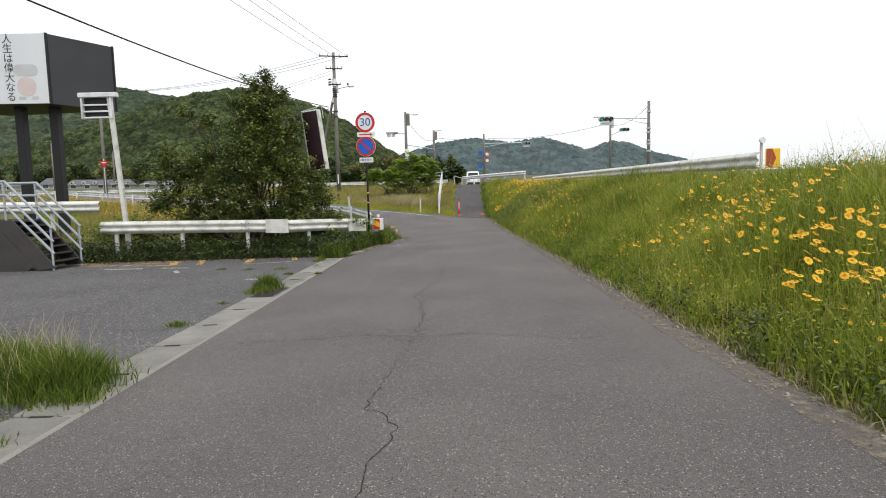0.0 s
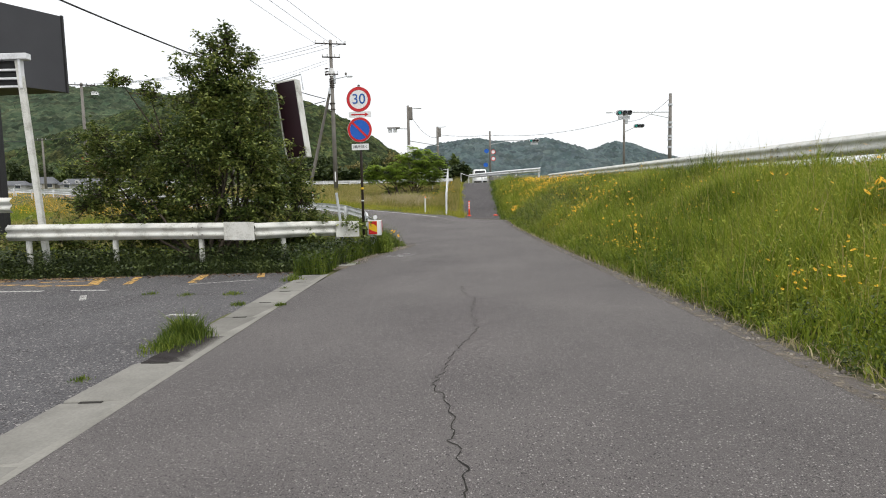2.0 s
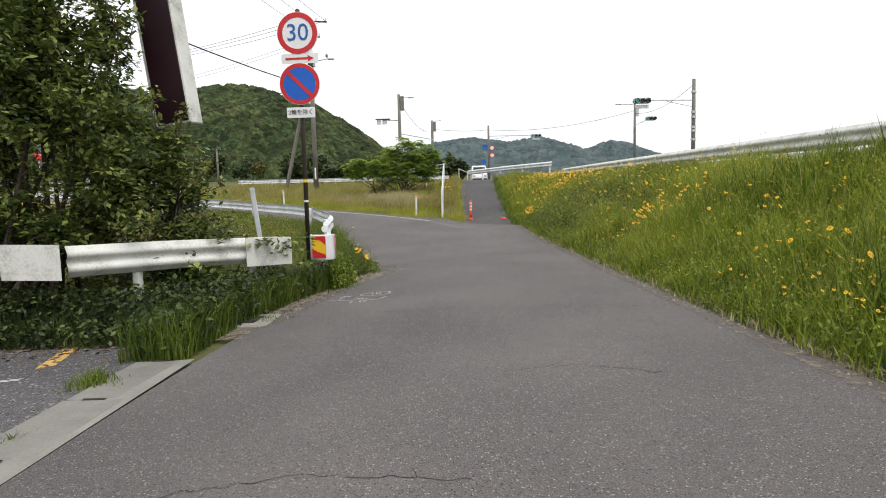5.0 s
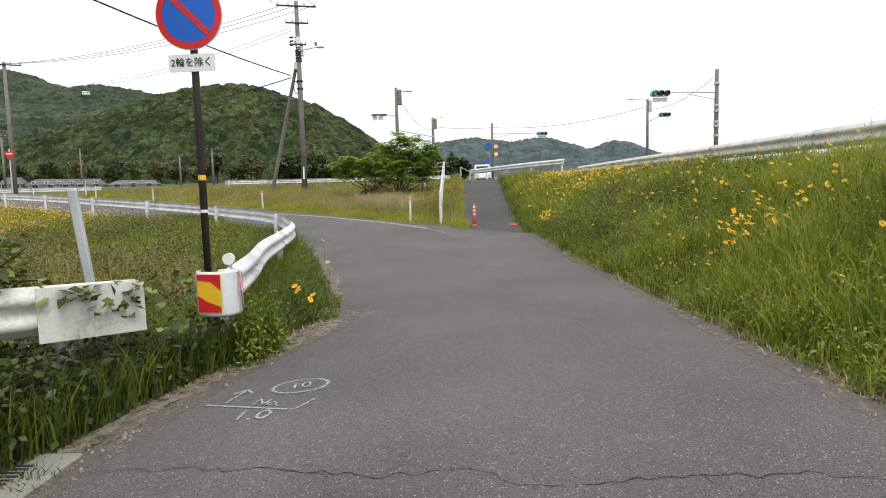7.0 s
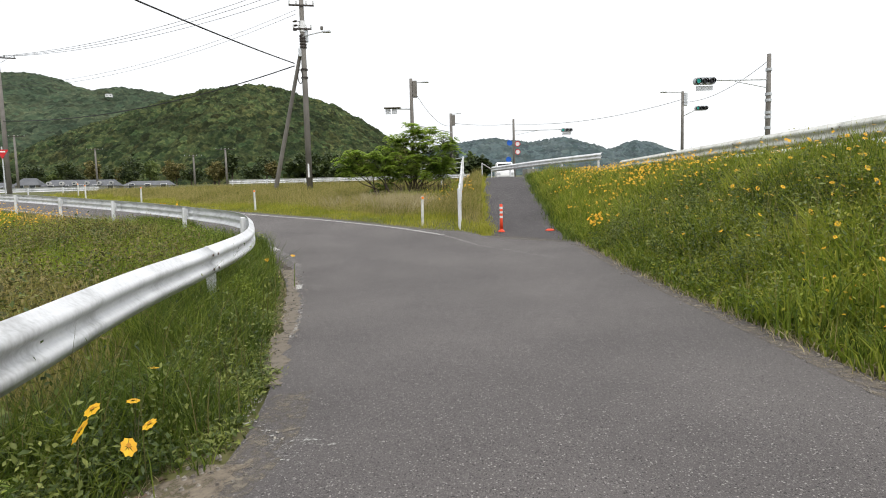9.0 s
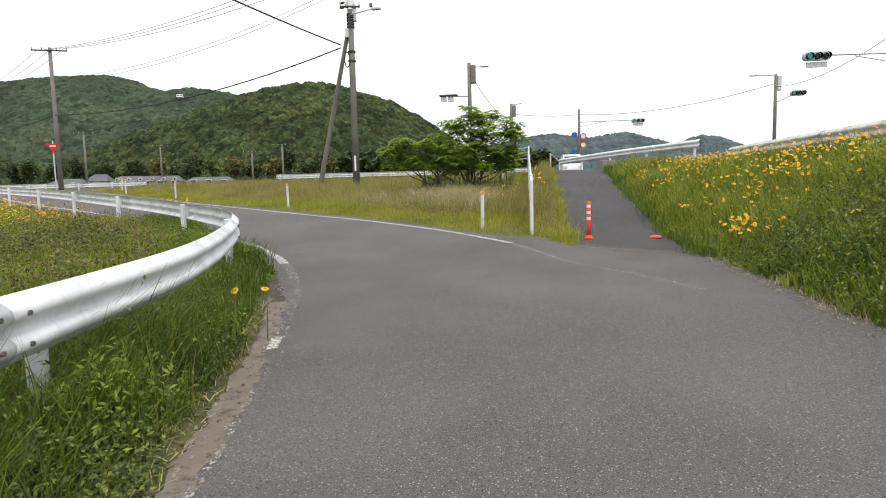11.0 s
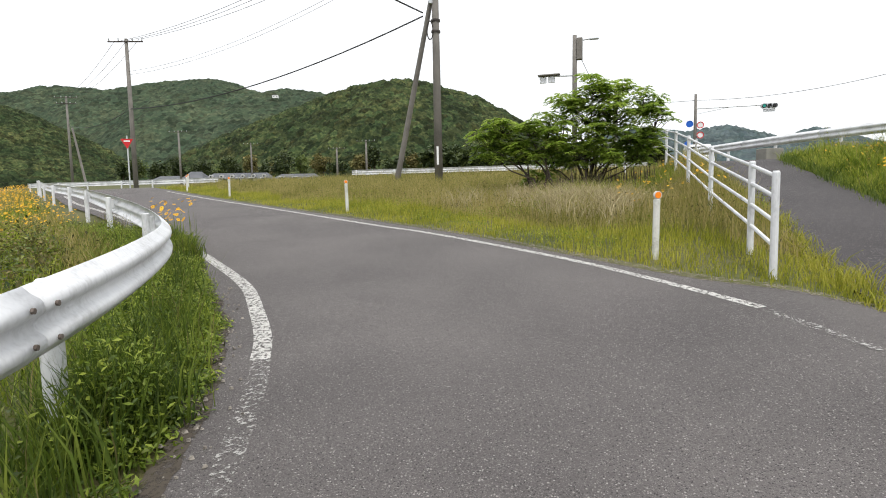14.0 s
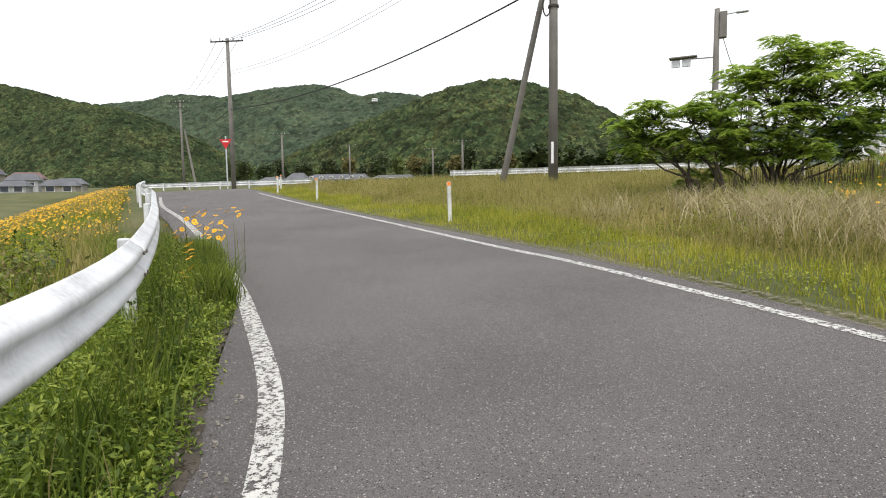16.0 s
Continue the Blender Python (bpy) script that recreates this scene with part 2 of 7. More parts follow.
def box(bm, c, s, bevel=0.0, m=None):
    """A box of centre c and size s, with bevelled edges."""
    b = bmesh.new()
    bmesh.ops.create_cube(b, size=1.0, matrix=Matrix.Translation(c) @ Matrix.Diagonal((*s, 1)))
    if bevel:
        bmesh.ops.bevel(b, geom=list(b.edges), offset=bevel, segments=1, affect="EDGES")
    if m is not None:
        b.transform(m)
    join_bm(bm, b)


def join_bm(bm, b):
    me = bpy.data.meshes.new("scratch")
    b.to_mesh(me)
    b.free()
    bm.from_mesh(me)
    bpy.data.meshes.remove(me)


def tube(bm, pts, radii, sides=8, cap=True):
    """A round bar along the points."""
    pts = [Vector(p) for p in pts]
    if not isinstance(radii, (list, tuple)):
        radii = [radii] * len(pts)
    rings = []
    for i, p in enumerate(pts):
        d = (pts[min(i + 1, len(pts) - 1)] - pts[max(i - 1, 0)]).normalized()
        a = d.cross(Vector((0, 0, 1)) if abs(d.z) < 0.9 else Vector((1, 0, 0))).normalized()
        b = d.cross(a)
        rings.append([bm.verts.new(p + radii[i] * (math.cos(2 * math.pi * k / sides) * a + math.sin(2 * math.pi * k / sides) * b)) for k in range(sides)])
    for r, s in zip(rings, rings[1:]):
        for k in range(sides):
            bm.faces.new((r[k], r[(k + 1) % sides], s[(k + 1) % sides], s[k]))
    if cap:
        bm.faces.new(rings[0])
        bm.faces.new(list(reversed(rings[-1])))


def disc(bm, c, r, thick, sides=24, m=None):
    """An upright round plate whose faces look along y."""
    b = bmesh.new()
    bmesh.ops.create_cone(b, cap_ends=True, segments=sides, radius1=r, radius2=r, depth=thick,
                          matrix=Matrix.Translation(c) @ Matrix.Rotation(math.pi / 2, 4, "X"))
    if m is not None:
        b.transform(m)
    join_bm(bm, b)


def spline(points, n):
    """n points evenly spread along a smooth curve through the points."""
    p = np.array(points, float)
    p = np.vstack([2 * p[0] - p[1], p, 2 * p[-1] - p[-2]])
    out = []
    for i in range(1, len(p) - 2):
        for u in np.linspace(0, 1, 24, endpoint=False):
            a, b, c, d = p[i - 1:i + 3]
            out.append(0.5 * (2 * b + (c - a) * u + (2 * a - 5 * b + 4 * c - d) * u * u + (3 * b - a - 3 * c + d) * u ** 3))
    out.append(p[-2])
    out = np.array(out)
    s = np.concatenate([[0], np.cumsum(np.linalg.norm(np.diff(out, axis=0), axis=1))])
    t = np.linspace(0, s[-1], n)
    return np.stack([np.interp(t, s, out[:, k]) for k in range(out.shape[1])], 1)


# ---------------------------------------------------------------- the lie of the land
# paired edges of the road: left x, y, right x, y
ROAD = [(-2.65, -14, 2.35, -14), (-2.65, 0, 2.33, 0), (-2.65, 6, 2.33, 6), (-2.62, 10, 2.42, 10), (-2.58, 14, 2.45, 14), (-2.42, 16.3, 2.45, 16.3),
        (-2.15, 17.7, 2.48, 17.7), (-1.72, 18.9, 2.5, 18.9), (-1.42, 20.0, 2.54, 20.2), (-1.72, 22.0, 2.6, 22.3), (-2.85, 26.0, 2.68, 26.6),
        (-3.85, 28.6, 2.68, 29.6), (-4.48, 30.05, 2.66, 31.5), (-5.40, 31.43, 0.55, 33.0), (-6.74, 32.95, -0.95, 33.75), (-8.10, 34.5, -2.25, 34.95),
        (-9.28, 35.5, -3.65, 36.35), (-12.2, 37.4, -5.75, 38.2), (-17.5, 41.3, -11.9, 43.0), (-24.6, 46.3, -18.0, 47.9), (-32.0, 52.0, -26.0, 54.6), (-40.0, 58.3, -33.0, 60.2)]
LEFT_EDGE = np.array([r[:2] for r in ROAD])
RIGHT_EDGE = np.array([r[2:] for r in ROAD])


def smooth(u):
    u = np.clip(u, 0, 1)
    return u * u * (3 - 2 * u)


def polyline_distance(x, y, line):
    """Distance to a polyline."""
    best = np.full(np.shape(x), 1e9)
    for a, b in zip(line[:-1], line[1:]):
        d = b - a
        u = np.clip(((x - a[0]) * d[0] + (y - a[1]) * d[1]) / (d @ d), 0, 1)
        best = np.minimum(best, np.hypot(x - a[0] - u * d[0], y - a[1] - u * d[1]))
    return best


def inside(x, y, poly):
    x, y = np.asarray(x, float), np.asarray(y, float)
    res = np.zeros(x.shape, bool)
    for (ax, ay), (bx, by) in zip(poly, np.roll(poly, -1, axis=0)):
        if ay != by:
            res ^= ((ay > y) != (by > y)) & (x < (bx - ax) * (y - ay) / (by - ay) + ax)
    return res


ROAD_POLY = np.vstack([LEFT_EDGE, RIGHT_EDGE[::-1]])
RAMP_EDGES = [(0.35, 32.3, 2.66, 30.8), (0.55, 33.0, 2.66, 31.5), (0.55, 35.0, 2.68, 34.5), (0.68, 40.0, 2.95, 40.0), (0.90, 45.0, 3.25, 45.0), (1.05, 48.0, 3.50, 48.0), (1.4, 52.0, 4.2, 51.5), (2.2, 57.0, 6.2, 55.0)]
RAMP_POLY = np.vstack([np.array([r[:2] for r in RAMP_EDGES]), np.array([r[2:] for r in RAMP_EDGES])[::-1]])
# all that lies left of the road's left edge and beyond its bend
LEFT_POLY = np.vstack([LEFT_EDGE, [(-1500, 700), (-1500, -14)]])


def base(y):
    """Height of the lane along its length."""
    y = np.clip(y, -1e6, 60.0)
    return np.where(y < 24, 0.0, np.where(y < 33, 0.08 * (y - 24) ** 2 / 18, 0.36 + 0.08 * (y - 33)))


def ramp_height(y):
    return np.interp(y, [31, 33, 34.5, 36, 40, 44, 47, 49, 52, 58], [0.20, 0.30, 0.46, 0.70, 1.28, 1.86, 2.30, 2.46, 2.50, 2.52])


def crest(y):
    return np.interp(y, [-40, 12, 42, 50, 60], [1.0, 1.37, 1.96, 2.42, 2.52])


def terrain(x, y):
    x, y = np.asarray(x, float), np.asarray(y, float)
    lane = base(y) - 0.07 * np.clip(-x, 0, 3) * np.clip((28 - y) / 6, 0, 1)
    # ramp and the bank on its island side
    on = smooth((y - 31.0) / 2.0)
    left = np.interp(y, [33, 40, 48, 57], [0.35, 0.5, 0.9, 2.0])
    side = smooth((left - x) / 1.9)
    lane = np.where(y > 31, lane + on * (1 - side) * (np.maximum(ramp_height(y), lane) - lane), lane)
    lane = lane - 0.11 * smooth((x + 0.3) / 1.0) * smooth((y - 29) / 3.5) * smooth((37.5 - y) / 3.0)
    # bank up to the upper road
    foot = np.interp(y, [-40, 6, 20, 31, 40, 48, 57], [2.5, 2.5, 2.65, 2.8, 3.05, 3.6, 6.0])
    u = (x - foot) / np.maximum(6.0 - foot, 0.4)
    z = lane + (np.maximum(crest(y), lane) - lane) * (0.35 * np.clip(u, 0, 1) + 0.65 * smooth(u))
    # field below the lane, on the left
    out = inside(x, y, LEFT_POLY)
    d = np.where(out, polyline_distance(x, y, LEFT_EDGE), 0)
    far = np.hypot(x, y - 20)
    field = -0.23 + 0.045 * np.clip(far - 38, 0, 190)
    z = np.where(out, z + smooth((d - 1.6) / 7.0) * (field - z), z)
    return z + np.where(out, 0, 0.045 * np.clip(y - 66, 0, 160))


def tz(x, y):
    return float(terrain(x, y))


def strip(name, edges, n, across, lift, mat, parent=None):
    """A paved strip between paired edges, laid on the land."""
    e = spline(edges, n)
    verts, faces = [], []
    for row in e:
        for k in range(across + 1):
            u = k / across
            x, y = row[0] * (1 - u) + row[2] * u, row[1] * (1 - u) + row[3] * u
            verts.append((x, y, 0))
    v = np.array(verts)
    v[:, 2] = terrain(v[:, 0], v[:, 1]) + lift
    w = across + 1
    for i in range(n - 1):
        for k in range(across):
            faces.append((i * w + k, i * w + k + 1, (i + 1) * w + k + 1, (i + 1) * w + k))
    return mesh_object(name, v, faces, mat, parent, smooth=True)


# ---------------------------------------------------------------- ground, road, ramp, parking lot
def axis(lo, hi, step, far):
    a = list(np.arange(lo, hi + 1e-6, step))
    s, p, up = step, hi, []
    while p < far:
        s *= 1.28
        p += s
        up.append(p)
    s, p, down = step, lo, []
    while p > -far:
        s *= 1.28
        p -= s
        down.append(p)
    return np.array(down[::-1] + a + up)


LOT_POLY = np.array([(-3.2, -14), (-3.2, 15.7), (-26, 15.7), (-26, -14)])
gx, gy = axis(-16, 9, 0.4, 1600), axis(-4, 62, 0.4, 1600)
GX, GY = np.meshgrid(gx, gy)
GZ = terrain(GX, GY)
covered = inside(GX, GY, ROAD_POLY) | inside(GX, GY, RAMP_POLY) | inside(GX, GY, LOT_POLY)
rough_land = 0.03 * np.sin(GX * 1.9 + 2 * np.sin(GY * 0.7)) * np.cos(GY * 1.7)
GZ = np.where(covered, GZ - 0.06, GZ + np.where(np.abs(GX) < 40, rough_land - 0.02, 0))
nxg = len(gx)
gverts = np.stack([GX.ravel(), GY.ravel(), GZ.ravel()], 1)
gfaces = [(j * nxg + i, j * nxg + i + 1, (j + 1) * nxg + i + 1, (j + 1) * nxg + i) for j in range(len(gy) - 1) for i in range(nxg - 1)]
ground = tagged(mesh_object("ground", gverts, gfaces, M_GROUND, smooth=True), "green and straw-coloured meadow ground round the lane", "ground", kind="structure")

road = tagged(strip("road", ROAD, 160, 20, 0.0, M_ROAD), "worn grey asphalt lane bending to one side", "road", kind="structure")
ramp = tagged(strip("ramp", RAMP_EDGES, 70, 10, -0.004, M_RAMP), "dark asphalt ramp climbing to the upper road", "ramp", kind="structure")
parking_lot = tagged(strip("parking_lot", [(-26, -14, -3.15, -14), (-26, 0, -3.15, 0), (-26, 15.75, -3.10, 15.75)], 30, 30, 0.0, M_LOT), "pale worn asphalt of a parking lot", "parking lot", kind="structure")
upper_road = tagged(strip("upper_road", [(7.0, -60, 14.5, -60), (7.0, 0, 14.5, 0), (7.0, 40, 14.5, 40), (7.0, 60, 14.5, 60), (7.0, 140, 14.5, 140)], 40, 4, 0.03, M_ROAD), "asphalt of the upper road on the embankment", "road", kind="structure")


# ---------------------------------------------------------------- hills
def hill(name, mat, x0, x1, y0, depth, profile, label, cell, bump, n=(220, 46), seed=0):
    """A wooded ridge: a slope rising from y0 to a crest whose height follows the profile (x, z)."""
    px, pz = zip(*profile)
    u = np.linspace(0, 1, n[0])
    w = np.linspace(0, 1.25, n[1])
    U, W = np.meshgrid(u, w)
    X = x0 + (x1 - x0) * U
    top = np.interp(X, px, pz) - 2.0 * bump
    Y = y0 + depth * W
    rise = np.where(W < 1, np.sin(np.clip(W, 0, 1) * math.pi / 2) ** 1.15, 1 - 0.5 * (W - 1))
    Z = top * rise
    spur = np.sin(X / 37 + 1.7 * np.sin(X / 90)) * np.sin(W * math.pi) * top * 0.06
    Z = Z + spur
    # tree crowns: the nearest of scattered centres lifts the canopy into a dome
    cx, cy = np.floor(X / cell), np.floor(Y / cell)
    best = np.full(X.shape, 9.0)
    lift = np.zeros(X.shape)
    for dx in (-1, 0, 1):
        for dy in (-1, 0, 1):
            ix, iy = cx + dx, cy + dy
            h1 = np.modf(np.abs(np.sin(ix * 127.1 + iy * 311.7 + seed) * 43758.5453))[0]
            h2 = np.modf(np.abs(np.sin(ix * 269.5 + iy * 183.3 + seed) * 24634.6345))[0]
            h3 = np.modf(np.abs(np.sin(ix * 419.2 + iy * 371.9 + seed) * 13758.1453))[0]
            d = np.hypot(X / cell - ix - h1, Y / cell - iy - h2)
            lift = np.where(d < best, h3, lift)
            best = np.minimum(best, d)
    Z = Z + bump * (1.5 * np.sqrt(np.clip(1 - best ** 2, 0, 1)) + 0.9 * lift + 0.25 * np.sin(X * 1.9 + Y) * np.sin(Y * 1.7 - X)) * np.clip(W * 6, 0.15, 1)
    v = np.stack([X.ravel(), Y.ravel(), Z.ravel()], 1)
    f = [(j * n[0] + i, j * n[0] + i + 1, (j + 1) * n[0] + i + 1, (j + 1) * n[0] + i) for j in range(n[1] - 1) for i in range(n[0] - 1)]
    return tagged(mesh_object(name, v, f, mat, smooth=True), label, "hill", kind="structure")


hill("hill_near", M_FOREST, -330, 40, 215, 115, [(-330, 0), (-275, 10), (-245, 20), (-216, 33), (-198, 44), (-183, 49), (-157, 55), (-138, 60), (-124, 62), (-110, 63.5), (-98, 63), (-86, 60), (-66, 54), (-48, 43.5), (-32, 31.5), (-18, 23), (10, 8), (40, 0)], "dark green wooded hill behind the fields", 5.0, 2.2, (760, 200), 1)
hill("hill_west", M_FOREST, -900, -330, 250, 130, [(-900, 150), (-677, 130), (-620, 116), (-558, 101), (-490, 89), (-443, 75), (-409, 58), (-384, 41), (-330, 10)], "green wooded slope above the village", 6.5, 2.7, (720, 140), 2)
# the ridge's haze comes from its canopy colour
hill("hill_back", M_HALFHAZE, -1150, -120, 430, 270, [(-1150, 165), (-934, 168), (-800, 168), (-763, 175), (-690, 166), (-640, 156), (-600, 158), (-570, 167), (-540, 169), (-500, 164), (-470, 155), (-440, 144), (-420, 141), (-387, 144.5), (-336, 135), (-300, 128), (-200, 80), (-120, 20)], "wooded ridge with a few pale houses high up", 10.0, 3.6, (640, 150), 3)
# both far hills carry painted haze in their canopy colour
hill("hill_far", M_HAZEFOREST, -140, 330, 700, 200, [(-140, 40), (-60, 72), (-8, 87), (54, 92), (106, 87), (159, 92), (211, 75), (260, 52), (330, 10)], "distant wooded hill with bluish haze painted into its colour", 9.0, 4.0, (300, 60), 4)
hill("hill_far", M_HAZEFOREST, 190, 720, 1100, 200, [(190, 20), (280, 73), (332, 105), (382, 121), (421, 118), (484, 95), (535, 78), (612, 50), (720, 5)], "far hill with pale blue-green haze painted into its colour", 12.0, 4.0, (260, 40), 5)


# ---------------------------------------------------------------- guard rails
BEAM = [(0.0, 0.0), (0.012, 0.012), (0.035, 0.034), (0.068, 0.056), (0.083, 0.072), (0.088, 0.095), (0.083, 0.116), (0.064, 0.134), (0.040, 0.152), (0.030, 0.175), (0.040, 0.198), (0.064, 0.216), (0.083, 0.234), (0.088, 0.255), (0.083, 0.278), (0.068, 0.294), (0.035, 0.316), (0.012, 0.338), (0.0, 0.350)]


def guard_rail(line, tops, label, mat, side, step=4.0, post_every=2.0, group="", ground_z=None, post_skip=0.0, bolts=True):
    """Corrugated beam sections on round posts. line: plan of the beam's back; tops: height of its top edge along it; side: +1 if the beam bulges to the right of the line."""
    line = np.array(line, float)
    length = float(np.sum(np.linalg.norm(np.diff(line, axis=0), axis=1)))
    n = max(12, int(length / 0.35))
    p = spline(np.column_stack([line, tops]), n)
    seg = np.concatenate([[0], np.cumsum(np.linalg.norm(np.diff(p[:, :2], axis=0), axis=1))])
    rail = thing("guard_rail", (p[0, 0], p[0, 1], tz(p[0, 0], p[0, 1])), label, "guard rail", group)
    o = Vector(rail.location)
    normal = []
    for i in range(n):
        d = p[min(i + 1, n - 1), :2] - p[max(i - 1, 0), :2]
        d = d / np.linalg.norm(d)
        normal.append(np.array([d[1], -d[0]]) * side)
    s0, k = 0.0, 0
    while s0 < seg[-1] - 0.1:
        s1 = min(s0 + step, seg[-1])
        idx = [i for i in range(n) if s0 - 0.18 <= seg[i] <= s1 + 0.18]
        bm = bmesh.new()
        rings = []
        shift = 0.004 * (k % 2)
        prof = [(d + shift, h) for d, h in BEAM] + [(d - 0.006 + shift, h) for d, h in reversed(BEAM)]
        for i in idx:
            rings.append([bm.verts.new((p[i, 0] + normal[i][0] * d - o.x, p[i, 1] + normal[i][1] * d - o.y, p[i, 2] - h - o.z)) for d, h in prof])
        m = len(prof)
        for a, b in zip(rings, rings[1:]):
            for j in range(m):
                bm.faces.new((a[j], a[(j + 1) % m], b[(j + 1) % m], b[j]))
        if len(rings) > 1:
            bm.faces.new(rings[0])
            bm.faces.new(list(reversed(rings[-1])))
            beam = part("beam", bm, mat, rail, smooth=True)
            if k and bolts:
                i = idx[0]
                face = math.atan2(normal[i][1], normal[i][0]) - math.pi / 2
                along = np.array([-normal[i][1], normal[i][0]])
                for u in (-0.10, 0.10):
                    for h in (0.095, 0.255):
                        d = float(np.interp(h, [b[1] for b in BEAM], [b[0] for b in BEAM])) + 0.008
                        q = p[i, :2] + normal[i] * d + along * u
                        bolt = bmesh.new()
                        disc(bolt, (0, 0, 0), 0.014, 0.014, 8, Matrix.Translation((q[0] - o.x, q[1] - o.y, p[i, 2] - h - o.z)) @ Matrix.Rotation(face, 4, "Z"))
                        part("bolt", bolt, M_RUSTY, beam)
        else:
            bm.free()
        s0, k = s1, k + 1
    s = post_skip + 0.25
    while s < seg[-1]:
        i = int(np.argmin(np.abs(seg - s)))
        q = p[i, :2] - normal[i] * 0.07
        foot = tz(*q) if ground_z is None else ground_z
        bm = bmesh.new()
        top = p[i, 2] - 0.03
        tube(bm, [(q[0] - o.x, q[1] - o.y, foot - 0.15 - o.z), (q[0] - o.x, q[1] - o.y, top - 0.012 - o.z), (q[0] - o.x, q[1] - o.y, top - o.z)], [0.057, 0.057, 0.045], 12)
        post = part("post", bm, mat, rail, smooth=False)
        bm = bmesh.new()
        mid = Vector((q[0] - o.x, q[1] - o.y, p[i, 2] - 0.175 - o.z))
        a = math.atan2(normal[i][1], normal[i][0])
        box(bm, (0.066, 0, 0), (0.075, 0.07, 0.20), 0.006, Matrix.Translation(mid) @ Matrix.Rotation(a, 4, "Z"))
        part("bracket", bm, mat, rail)
        for dz in (-0.08, 0.08):
            bm = bmesh.new()
            disc(bm, (0, 0, 0), 0.016, 0.02, 6, Matrix.Translation(mid + Vector((normal[i][0] * 0.094, normal[i][1] * 0.094, dz))) @ Matrix.Rotation(a - math.pi / 2, 4, "Z"))
            part("bolt", bm, M_GALV, rail)
        s += post_every
    return rail, p, normal


R2 = [(-2.08, 18.58), (-2.19, 19.2), (-2.36, 20.1), (-2.75, 21.8), (-3.05, 23.8), (-3.40, 25.85), (-4.06, 27.8), (-4.82, 29.55), (-5.93, 31.25), (-7.04, 32.5), (-8.32, 33.66), (-10.06, 35.1), (-13.1, 37.48), (-19.85, 42.65), (-27.8, 48.2), (-37.0, 55.2), (-43.0, 60.0)]
rail_curve, RP, RN = guard_rail(R2, [float(base(y) + np.interp(y, [18.6, 23, 25.7, 27.6, 30, 32.5, 36, 42, 60], [0.72, 0.79, 0.86, 0.89, 0.95, 0.90, 0.92, 0.90, 0.80])) for x, y in R2], "white corrugated steel guard rail curving along the lane's verge", M_WHITE, 1, 5.3, 5.3, post_skip=0.25)
R1 = [(-9.7, 16.12), (-7.5, 16.10), (-4.42, 16.0)]
rail_lot, _, _ = guard_rail(R1, [0.90, 0.88, 0.84], "weathered white guard rail along the parking lot", M_OLDWHITE, 1, 4.3, 2.0)
R1B = [(-4.40, 16.06), (-3.5, 16.95), (-2.52, 17.95)]
rail_short, _, _ = guard_rail(R1B, [0.82, 0.80, 0.75], "weathered short guard rail section with a flat end plate", M_OLDWHITE, 1, 4.0, 1.6, post_skip=0.4)
# flat panels that close the weathered sections
for owner, (ax, ay, az), (bx, by, bz) in ((rail_short, (-2.95, 17.44, 0.775), (-2.48, 17.93, 0.75)), (rail_lot, (-4.95, 15.95, 0.865), (-4.30, 15.92, 0.85))):
    o = Vector(owner.location)
    d = Vector((bx - ax, by - ay, 0)).normalized()
    nrm = Vector((d.y, -d.x, 0)) * 0.10
    bm = bmesh.new()
    f = [bm.verts.new(Vector(p) + nrm - o) for p in ((ax, ay, az), (bx, by, bz), (bx, by, bz - 0.38), (ax, ay, az - 0.38))]
    b = [bm.verts.new(v.co - nrm * 0.12) for v in f]
    bm.faces.new(f)
    bm.faces.new(list(reversed(b)))
    for k in range(4):
        bm.faces.new((f[k], b[k], b[(k + 1) % 4], f[(k + 1) % 4]))
    part("end_panel", bm, M_OLDWHITE, owner)
R0 = [(-16.0, 17.2), (-13.0, 17.1), (-10.22, 17.0)]
guard_rail(R0, [1.55, 1.53, 1.50], "weathered white guard rail behind the steel stairs", M_OLDWHITE, 1, 4.0, 2.0)
RR = [(6.62, 11.84), (6.62, 22.0), (6.62, 32.0), (6.75, 42.0)]
guard_rail(RR, [2.12, 2.32, 2.53, 2.74], "weathered grey-white guard rail on the embankment of the upper road", M_OLDWHITE, -1, 4.0, 4.0)
R3 = [(6.8, 45.4), (4.6, 50.0), (2.1, 56.3)]
guard_rail(R3, [3.36, 3.40, 3.44], "white guard rail on concrete blocks at the top of the ramp", M_WHITE, -1, 4.0, 3.0, bolts=False)
RF = [(-48.0, 63.0), (-38.0, 63.4), (-30.0, 63.7)]
guard_rail(RF, [3.24, 3.24, 3.24], "white guard rail along the far side of the crossing road", M_WHITE, -1, 4.0, 3.0, bolts=False)
RB = [(-19.7, 65.2), (-12.0, 66.0), (-4.0, 67.0), (0.8, 67.7)]
guard_rail(RB, [3.50, 3.50, 3.52, 3.55], "white guard rail along the main road behind the shrub", M_WHITE, -1, 4.0, 3.0, bolts=False)


